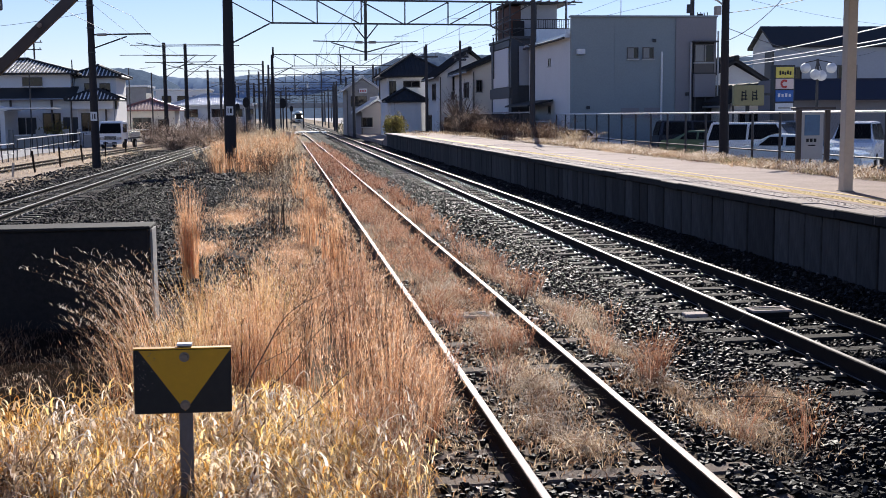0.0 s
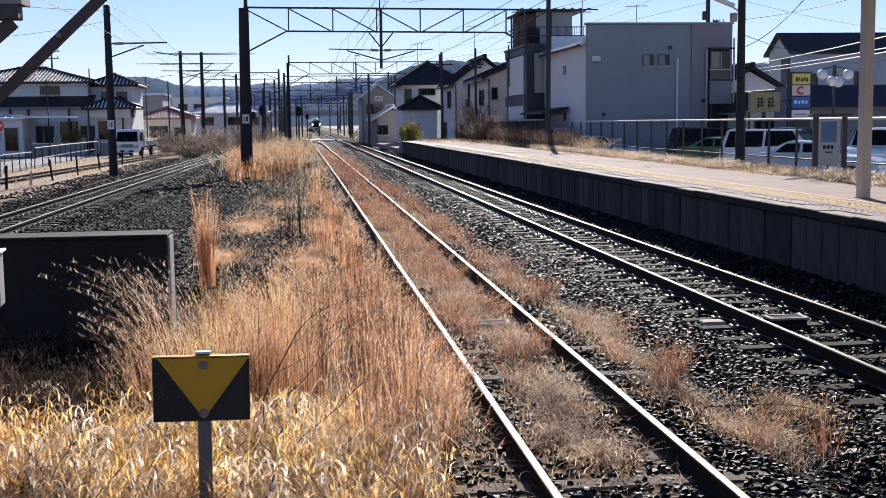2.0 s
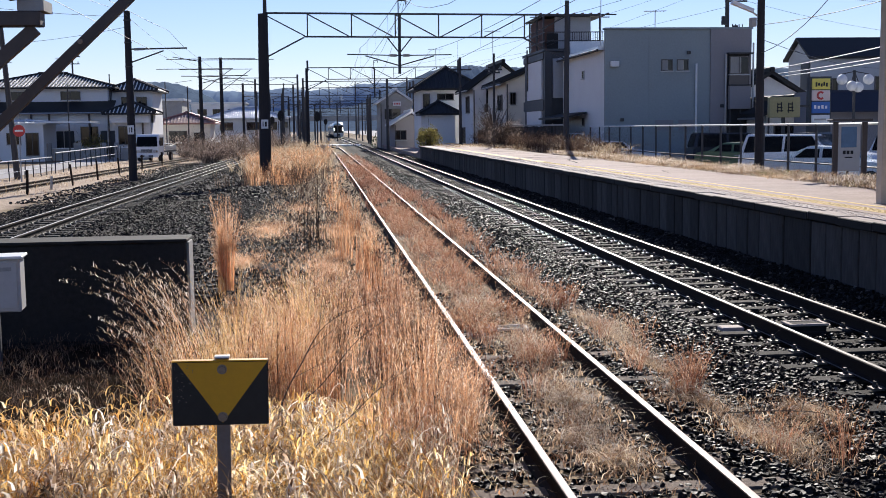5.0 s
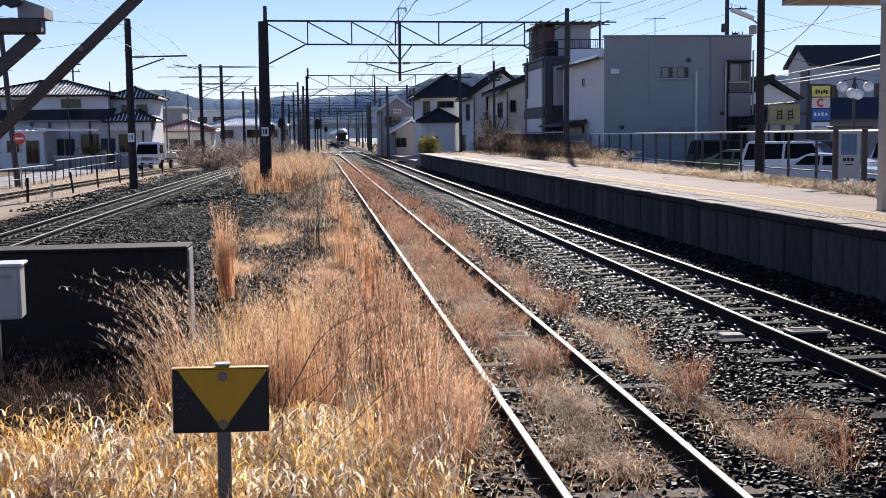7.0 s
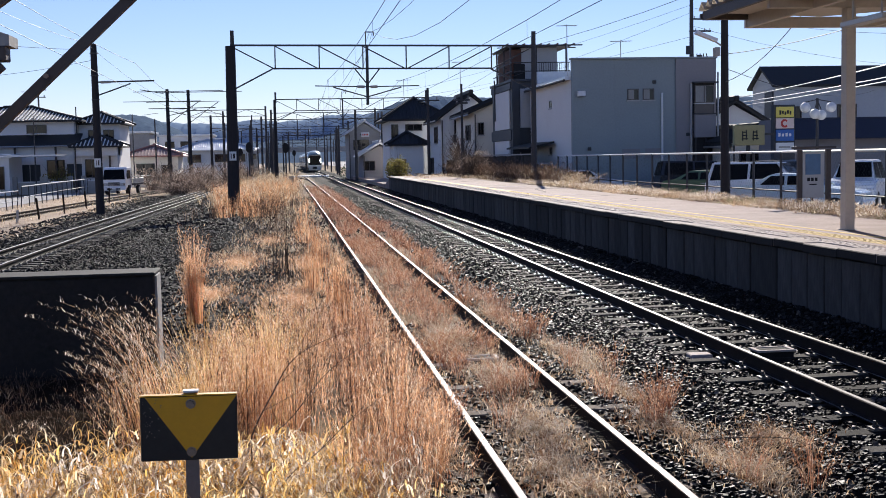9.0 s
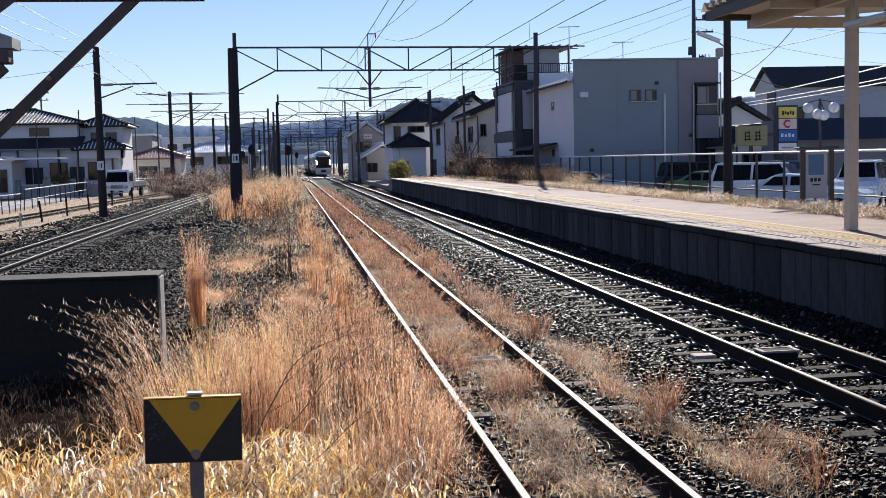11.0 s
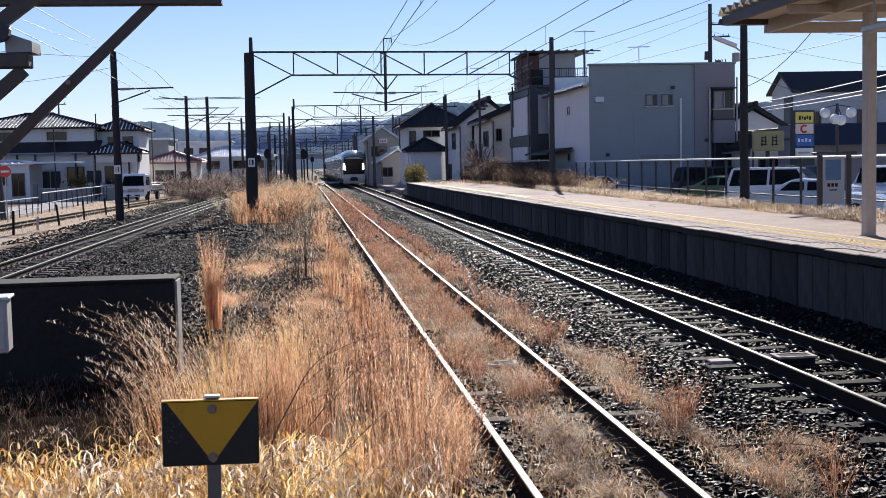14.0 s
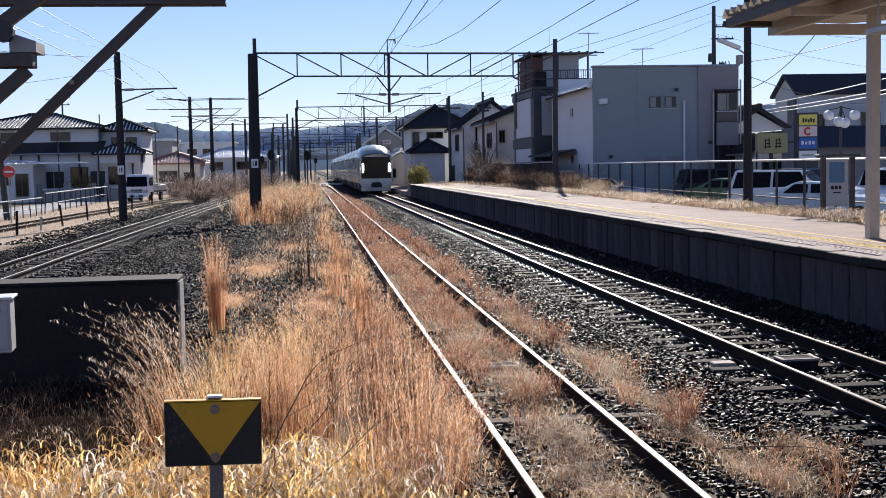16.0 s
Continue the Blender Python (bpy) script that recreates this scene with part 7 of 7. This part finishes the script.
plumes("reeds", np.array([(-1.12, 9.9, 0), (-1.25, 9.8, 0), (-1.05, 9.5, 0), (-1.2, 10.3, 0), (-0.95, 10.2, 0), (-1.35, 10.1, 0)]), 24, (1.3, 1.95), 0.16, REED, BLEACHED, "arching plumed reeds before the dark wall", 0.0055, 17, 0.075, (0.15, 0.6), 0.26, 0.42, math.pi)
plumes("reeds", np.array([(-1.25, 9.7, 0), (-1.4, 9.9, 0), (-1.1, 9.6, 0)]), 26, (0.6, 1.1), 0.16, RUSSET, FLUFF, "orange reeds at the foot of the arching plumes", 0.005, 10, 0.06, (0.1, 0.6))
plumes("reeds", np.array([(-1.95, 9.7, 0), (-2.0, 10.0, 0)]), 5, (0.9, 1.3), 0.12, PALE, BLEACHED, "bent pale plume before the dark wall", 0.005, 18, 0.065, (0.5, 1.0), 0.55, 0.4, math.pi)
plumes("reeds", np.array([(1.0, 8.1, 0), (1.08, 8.5, 0), (0.95, 7.8, 0), (1.0, 8.9, 0), (1.12, 9.4, 0)]), 34, (0.5, 0.9), 0.09, REED, FLUFF, "orange reeds close to the siding rail")
grass("reeds", scatter(120, -0.9, 0.95, 6.8, 15, 0, 2.3, 2.0), (0.8, 1.5), 0.006, (0.02, 0.25), M_STALK, "dark bare stems among the reeds", "reeds", 0.05, 4, 0.1)
for cx, cy, r in ((0.62, 10.4, 0.1), (0.7, 9.2, 0.08), (0.05, 10.6, 0.09), (-0.5, 8.6, 0.08), (0.45, 8.0, 0.08)):
    tufts("reeds", np.array([(cx, cy, 0), (cx + 0.06, cy + 0.5, 0)]), 60, (0.8, 1.3), r, 0.006, BROWN, "dark brown upright reed tussock", 5, 0.08, fan=(0.02, 0.2))
grass("reeds", scatter(1500, -3.8, -1.0, 7.6, 13.0, 0.5, 1.5, 8), (0.1, 0.42), 0.006, (0.3, 1.4), BROWN, "shaded brown stalks before the wall", "reeds", 0.35, 4, 0.1)
plumes("edge_grass", scatter(34, 0.7, 1.2, 7.5, 16), 22, (0.2, 0.5), 0.12, RUSSET, FLUFF, "russet and pale grass along the siding", 0.005, 8, 0.06, fan=(0.2, 0.9))
grass("field_grass", near_wall(scatter(2600, -1.9, 1.25, 14.5, 34, 1.4, 0.7, 6.0)), (0.05, 0.18), 0.007, (0.6, 2.2), PALE, "short pale dead grass between the tracks", "grass", 0.25)
grass("field_grass", scatter(1800, -1.9, 1.2, 30, 62, 1.3, 0.5, 6.0), (0.08, 0.3), 0.013, (0.5, 1.6), PALE, "short pale dead grass farther off", "grass", 0.2)


def clump(x, y, r, n, h, mat, label, w=0.007, hairs=5, lean=(0.02, 0.16)):
    a, q = rng.uniform(0, math.tau, n), r * np.sqrt(rng.uniform(0, 1, n))
    base = np.stack([x + q * np.cos(a), y + q * np.sin(a), np.full(n, ground_z(x, y) - 0.02)], 1)
    grass("grass_clump", base, h, w, lean, mat, label, "grass", 0.04, hairs, 0.14)


def litter(cx, cy, rx, ry, n, label):
    """A patch of flattened pale straw lying on the stone."""
    a, q = rng.uniform(0, math.tau, n), np.abs(rng.normal(0, 0.6, n))
    base = np.stack([cx + rx * q * np.cos(a), cy + ry * q * np.sin(a), np.full(n, ground_z(cx, cy) + 0.01)], 1)
    grass("straw_litter", base, (0.05, 0.2), 0.009, (0.8, 2.4), FLUFF, label, "litter", 0.3, 2, 0.07, hair_from=0.2)


for cx, cy, rx, ry, n in ((-1.25, 28.5, 0.75, 3.0, 1500), (-1.45, 21.5, 0.5, 1.8, 700), (0.1, 20.5, 0.8, 3.4, 1800), (0.3, 27.5, 0.7, 3.0, 900), (1.08, 14, 0.14, 6.0, 420), (1.1, 26, 0.16, 7.0, 420), (-0.6, 36, 0.9, 4.0, 700)):
    litter(cx, cy, rx, ry, n, "pale flattened straw on dark stone")
plumes("grass_clump", np.array([(-1.5, 18.0, 0), (-1.46, 18.08, 0), (-1.53, 18.1, 0)]), 110, (1.0, 1.75), 0.09, REED, FLUFF, "narrow upright tuft of orange reed", 0.006, 8, 0.09, fan=(0.02, 0.2))
clump(-2.15, 16.2, 0.2, 60, (0.4, 0.7), PALE, "pale plumed tuft beside the wall end")
clump(-0.25, 26.0, 0.36, 34, (0.5, 1.5), M_STALK, "dark brown dead stalks", 0.017, 1)
clump(-0.1, 23.0, 0.4, 16, (0.7, 1.2), M_STALK, "thin dark dead stalks", 0.012, 3)
for x, y, r, n, h in ((0.4, 22.0, 0.2, 130, (0.5, 1.15)), (0.7, 19.6, 0.14, 80, (0.4, 0.9)), (0.72, 26.0, 0.2, 100, (0.4, 1.0)), (0.62, 31, 0.2, 70, (0.4, 0.9)), (0.75, 17.0, 0.15, 110, (0.4, 1.0))):
    clump(x, y, r, n, h, REED, "upright tuft of orange reed along the siding", 0.008, 3)
grass("brush", scatter(110, -1.0, 0.3, 36, 47, 0.8, 0.6, 11), (0.5, 1.25), 0.014, (0.05, 0.35), BROWN, "dark brown dead brush", "brush", 0.05, 5, 0.2)
tufts("far_reeds", scatter(42, -3.8, 0.3, 62, 95), 34, (0.9, 1.6), 0.5, 0.02, REED, "far stand of orange dead reeds", 5, 0.25, fan=(0.1, 0.5))
tufts("far_reeds", scatter(80, -4.6, 0.4, 58, 105), 30, (0.8, 1.6), 0.6, 0.022, PALE, "far stand of pale plumed reeds", 6, 0.25, fan=(0.1, 0.6))
tufts("far_reeds", scatter(80, -6.0, 0.6, 95, 150), 22, (1.0, 1.8), 0.8, 0.03, PALE, "distant stand of pale plumed reeds", 5, 0.35, fan=(0.1, 0.6))
tufts("far_brush", scatter(9, -1.6, 0.2, 48, 64), 24, (0.8, 1.5), 0.5, 0.018, BROWN, "dark brown dead brush beyond the stalks", 6, 0.25, fan=(0.1, 0.5), category="brush")
tufts("far_reeds", scatter(10, 0.3, 0.9, 34, 70), 24, (0.5, 1.0), 0.3, 0.014, REED, "orange tufts along the far siding", 4, 0.16, fan=(0.1, 0.4))
tufts("post_foot_brush", scatter(34, -3.6, -0.6, 52, 64), 30, (0.5, 1.5), 0.3, 0.013, REED, "orange reed tufts round the gantry foot", 4, 0.16, fan=(0.05, 0.4), category="brush")
tufts("post_foot_brush", scatter(16, -4.4, -2.2, 50, 56), 14, (0.6, 1.3), 0.3, 0.012, BROWN, "bare brown stalks before the gantry foot", 2, 0.12, fan=(0.03, 0.3), category="brush")
grass("siding_weed", scatter(800, 1.62, 2.36, 11.5, 34, 1.3, 2.2, 21), (0.05, 0.2), 0.008, (0.3, 1.4), RUSSET, "low russet weeds between the siding rails", "weeds", 0.15, 3, 0.06, hair_from=0.25)
grass("siding_weed", scatter(2600, 1.3, 3.3, 28, 100, 1.2, 0.7, 22), (0.1, 0.32), 0.016, (0.2, 0.9), RUSSET, "low russet weeds along the far siding", "weeds", 0.1, 2, 0.1)
for cx, cy, rx, ry, n in ((3.3, 13.2, 0.42, 1.6, 1700), (3.25, 11.2, 0.38, 1.0, 765), (3.4, 8.3, 0.5, 0.9, 1275), (3.15, 9.5, 0.42, 0.7, 595), (2.05, 9.4, 0.42, 1.7, 1054), (2.1, 11.8, 0.4, 1.4, 952), (1.85, 8.2, 0.4, 0.9, 408), (1.15, 9.5, 0.2, 2.6, 850), (2.95, 16.5, 0.3, 2.4, 850), (1.2, 13.5, 0.16, 3.2, 680), (3.9, 8.9, 0.35, 0.7, 442), (2.0, 7.6, 0.45, 0.7, 420), (2.0, 14.5, 0.4, 2.0, 1530)):
    mat_of_grass(cx, cy, rx, ry, n, MATTED, "low tangled mat of fine pale dry grass on stone")
# separate low tussocks about the siding, thick in places
plumes("siding_weed", np.array([(2.05, 10.9, 0), (2.15, 11.05, 0), (1.95, 11.0, 0), (2.35, 11.25, 0), (3.42, 10.4, 0), (3.5, 10.55, 0), (3.05, 9.4, 0), (3.15, 9.6, 0), (1.3, 9.6, 0), (1.35, 9.9, 0), (3.35, 15.4, 0), (3.2, 15.0, 0), (2.95, 14.3, 0), (3.0, 12.2, 0), (2.95, 10.6, 0), (3.6, 12.6, 0), (1.3, 11.6, 0), (1.22, 12.6, 0), (1.75, 12.2, 0), (2.3, 13.6, 0), (1.8, 9.6, 0), (2.9, 16.2, 0), (3.3, 8.0, 0), (3.7, 7.7, 0)]), 46, (0.28, 0.52), 0.1, RUSSET, RUSTFLUFF, "russet bushy tussocks by the siding rails", 0.005, 9, 0.05, fan=(0.15, 0.7))
plumes("siding_weed", scatter(46, 2.68, 3.3, 14.5, 32), 30, (0.2, 0.45), 0.13, RUSSET, RUSTFLUFF, "russet bushy weeds on the stone shoulder", 0.006, 9, 0.06, fan=(0.2, 1.0))
plumes("siding_weed", scatter(40, 1.6, 2.38, 12.6, 34), 26, (0.14, 0.34), 0.13, RUSSET, MATTED, "pale bushy weeds between the siding rails", 0.006, 9, 0.06, fan=(0.3, 1.2))
plumes("siding_weed", scatter(64, 1.6, 2.38, 12.6, 32), 34, (0.16, 0.46), 0.12, RUSSET, RUSTFLUFF, "russet bushy weeds between the siding rails", 0.006, 9, 0.06, fan=(0.3, 1.2))
tufts("siding_weed", scatter(90, 1.65, 3.2, 28, 75), 32, (0.15, 0.45), 0.2, 0.013, RUSSET, "russet tussocks along the far siding", 4, 0.12, fan=(0.2, 0.8), category="weeds", hair_from=0.3)


def on_verge(p):
    p = p.copy()
    p[:, 2] = [verge_z(x) for x in p[:, 0]]
    edge = np.array([10.25 + 0.35 * noise.noise(Vector((0.0, y * 0.45, 7.0))) + 0.25 * noise.noise(Vector((3.0, y * 1.7, 7.0))) + 0.02 * max(0.0, y - 30) for y in p[:, 1]])
    return p[(p[:, 0] > edge)]


grass("platform_weeds", on_verge(scatter(1700, 10.0, 13.6, 17, 45, 1.2, 1.0, 31)), (0.06, 0.24), 0.009, (0.8, 2.6), MATTED, "pale weeds along the back of the platform", "weeds", 0.25, 2, 0.1, hair_from=0.3)
grass("platform_weeds", on_verge(scatter(2200, 10.4, 14.0, 42, 80, 0.4, 0.5, 32)), (0.1, 0.34), 0.014, (0.7, 2.2), PALE, "pale weeds along the far platform back", "weeds", 0.2, 2, 0.16, hair_from=0.3)
grass("platform_weeds", (lambda q: q + np.array([0, 0, PZ + 0.28]))(scatter(500, 7.9, 11, 66, 81, 0.3, 0.5, 33)), (0.1, 0.3), 0.016, (0.3, 1.0), PALE, "sparse dry weeds on the platform end", "weeds", 0.2, 2, 0.1)
grass("strip_grass", scatter(3500, -16.5, -10.0, 46, 100, 0.4, 0.4, 34), (0.05, 0.25), 0.016, (0.3, 1.0), PALE, "sparse dry grass on the sandy strip", "grass", 0.2)
tufts("platform_weeds", on_verge(scatter(44, 10.4, 13.6, 17, 50)), 34, (0.1, 0.34), 0.25, 0.01, FERN, "dull green weeds along the platform back", 5, 0.1, fan=(0.4, 1.4), droop=0.4, category="weeds")
plumes("platform_weeds", on_verge(scatter(120, 10.2, 12.4, 17, 54, 1.0, 0.7, 41)), 24, (0.18, 0.52), 0.2, BROWN, BLEACHED, "pale curled weeds at the edge of the paving", 0.01, 9, 0.13, fan=(0.6, 2.0), droop=0.55)
tufts("platform_weeds", on_verge(scatter(120, 10.2, 13.6, 17, 46)), 26, (0.1, 0.32), 0.24, 0.008, MATTED, "pale weed tussocks along the platform back", 5, 0.1, fan=(0.6, 2.0), droop=0.55, category="weeds")
tufts("platform_weeds", on_verge(scatter(40, 10.8, 13.9, 18, 60)), 26, (0.12, 0.42), 0.3, 0.009, BROWN, "brown weed tussocks along the platform back", 5, 0.1, fan=(0.3, 1.2), droop=0.35, category="weeds")
grass("platform_brush", on_verge(scatter(1800, 11.6, 13.5, 54, 92, 0.7, 0.4, 35)), (0.3, 1.1), 0.018, (0.1, 0.6), BROWN, "brown dead brush before the board fence", "brush", 0.15, 5, 0.2)

tufts("platform_brush", on_verge(scatter(60, 11.4, 13.5, 50, 84)), 40, (1.0, 1.9), 0.4, 0.014, BROWN, "tangled brown brambles along the platform back", 8, 0.25, fan=(0.1, 0.9), droop=0.4, category="brush", segs=5)
tufts("platform_brush", on_verge(scatter(40, 12.2, 13.5, 48, 84)), 36, (0.6, 1.5), 0.35, 0.013, PALE, "pale dead stems among the brambles", 6, 0.18, fan=(0.3, 1.3), droop=0.4, category="brush", segs=4)


def shrub(name, x, y, z, rx, ry, rz, n, leaf, mat, label, twigs=40):
    """A loose bush: many small leaves in uneven lobes on thin twigs."""
    t = thing(name, x, y, z, 0, label, "shrub", "shrubs beside the line")
    bm = bmesh.new()
    lobes = [(rng.uniform(-0.6, 0.6) * rx, rng.uniform(-0.6, 0.6) * ry, rng.uniform(0.25, 0.8) * rz, rng.uniform(0.35, 0.6)) for _ in range(9)]
    for k in range(twigs):
        l = lobes[k % 9]
        q = Vector((l[0] + rng.normal(0, 0.25) * rx, l[1] + rng.normal(0, 0.25) * ry, l[2] + abs(rng.normal(0.2, 0.3)) * rz))
        m = Vector((q.x * 0.45, q.y * 0.45, q.z * 0.6))
        s = Vector((rng.normal(0, 0.12) * rx, rng.normal(0, 0.12) * ry, -0.1))
        rod(bm, s, m, 0.025, 0.015, 5)
        rod(bm, m, q, 0.015, 0.005, 5)
    tagged(part("twig", bm, M_BARK, t), kind="stuff")
    pick = rng.integers(0, 9, n)
    L = np.array(lobes)[pick]
    d = rng.normal(0, 1, (n, 3))
    d /= np.linalg.norm(d, axis=1)[:, None]
    d *= (rng.uniform(0.3, 1, n) ** 0.5)[:, None]
    c = L[:, :3] + d * L[:, 3:] * np.array([rx, ry, rz])
    c[:, 2] = np.abs(c[:, 2])
    v, f = blades(c, rng.uniform(0.6, 1.3, n) * leaf, np.full(n, leaf * (0.5 if twigs < 80 else 0.2)), rng.uniform(0.2, 1.5, n), rng.uniform(0, math.tau, n), 0.4, 2)
    tagged(np_mesh("leaves", v, f, mat, t), kind="stuff")


shrub("bush", 8.4, 88.5, 0.3, 1.1, 2.2, 1.7, 2600, 0.16, GREENISH, "yellow-green bush beyond the platform end")
shrub("bush", 11.6, 74, 0.9, 1.3, 3.0, 1.5, 1600, 0.12, TAN, "bare brown bramble on the platform back", 160)
shrub("bush", 12.4, 82, 0.9, 1.5, 4.0, 2.3, 1800, 0.13, BROWN, "tall bare brown bramble by the board fence", 200)
shrub("bush", 12.8, 68, 0.9, 0.9, 3.0, 1.1, 1300, 0.12, BROWN, "low brown bramble by the board fence", 120)
shrub("bush", 7.4, 142, -0.3, 1.2, 2.5, 2.2, 900, 0.2, DARKGREEN, "dark green bush beside the far tracks")
shrub("bush", 9.0, 130, 0.2, 1.2, 3.0, 1.6, 700, 0.2, BROWN, "brown brush by the far houses", 90)
for x, y, rx, rz in ((-8.3, 90, 2.2, 1.2), (-6.8, 96, 2.4, 1.8), (-10.2, 103, 2.2, 1.6), (-8.5, 106, 3.0, 2.0), (-12.5, 112, 3, 2.0), (-5.2, 104, 2.2, 2.2), (-4.0, 118, 2.4, 1.8)):
    shrub("bush", x, y, -0.3, rx, 3.0, rz, 2400, 0.2, TAN, "bare brown brush between the tracks and the road", 130)
shrub("garden_bush", -20.3, 106, -0.3, 1.4, 1.2, 2.2, 1600, 0.16, GREENISH, "trimmed garden bush before the white house")
for x, y, s in ((-31, 185, 4), (-24, 240, 4.5), (-16, 250, 4.5), (-12, 255, 4), (-36, 230, 5), (22, 130, 3.5)):
    shrub("garden_bush", x, y, -0.3, s, s * 0.7, s * 1.3, 3200, 0.65, DARKGREEN, "dark evergreen trees behind the houses", 30)


def dead_branch(pts, r):
    """A thin curving branch with a few side twigs."""
    pts = [Vector(p) for p in pts]
    fine = []
    for i in range(len(pts) - 1):
        p0, p1, p2, p3 = pts[max(i - 1, 0)], pts[i], pts[i + 1], pts[min(i + 2, len(pts) - 1)]
        for k in range(6):
            t = k / 6
            fine.append(0.5 * ((2 * p1) + (p2 - p0) * t + (2 * p0 - 5 * p1 + 4 * p2 - p3) * t * t + (3 * p1 - p0 - 3 * p2 + p3) * t ** 3))
    fine.append(pts[-1])
    bm = bmesh.new()
    for i in range(len(fine) - 1):
        rod(bm, fine[i], fine[i + 1], r * (1 - 0.7 * i / len(fine)), r * (1 - 0.7 * (i + 1) / len(fine)), 5)
    for k in range(4):
        o = fine[int(len(fine) * (0.4 + 0.13 * k))]
        d = Vector((random.uniform(-0.1, 0.28), random.uniform(-0.1, 0.1), random.uniform(0.08, 0.25)))
        rod(bm, o, o + d, r * 0.5, r * 0.2, 4)
    tagged(part("dead_branch", bm, M_BARK), "thin bare brown branch standing in the grass", "branch", "branches in the grass")


dead_branch([(-0.3, 6.6, -0.3), (-0.28, 6.7, 0.45), (-0.12, 6.9, 0.8), (0.05, 7.1, 1.0), (0.42, 7.3, 1.12)], 0.0055)
dead_branch([(-0.4, 6.5, -0.3), (-0.25, 6.7, 0.42), (0.0, 6.9, 0.66), (0.22, 7.0, 0.9), (0.55, 7.2, 1.08)], 0.0045)
dead_branch([(-0.25, 6.4, -0.3), (-0.1, 6.5, 0.3), (0.16, 6.7, 0.5), (0.42, 6.8, 0.72)], 0.005)
dead_branch([(3.45, 8.9, -0.25), (3.46, 8.9, 0.1), (3.44, 8.92, 0.38)], 0.005)
dead_branch([(3.2, 9.0, -0.18), (3.5, 8.8, -0.12), (3.9, 8.6, -0.1), (4.1, 8.4, -0.17)], 0.007)


def motions():
    """The train comes on along the main line at a steady speed."""
    def rows():
        out = []
        for k in range(17):
            y = 400.0 - 19.0 * k
            yaw = -math.degrees(math.atan2(main_x(y + 10) - main_x(y - 10), 20.0))
            out.append((float(k), pose(main_x(y), y, 0, 0, 0, yaw)))
        return out
    walk(train, rows())


motions()
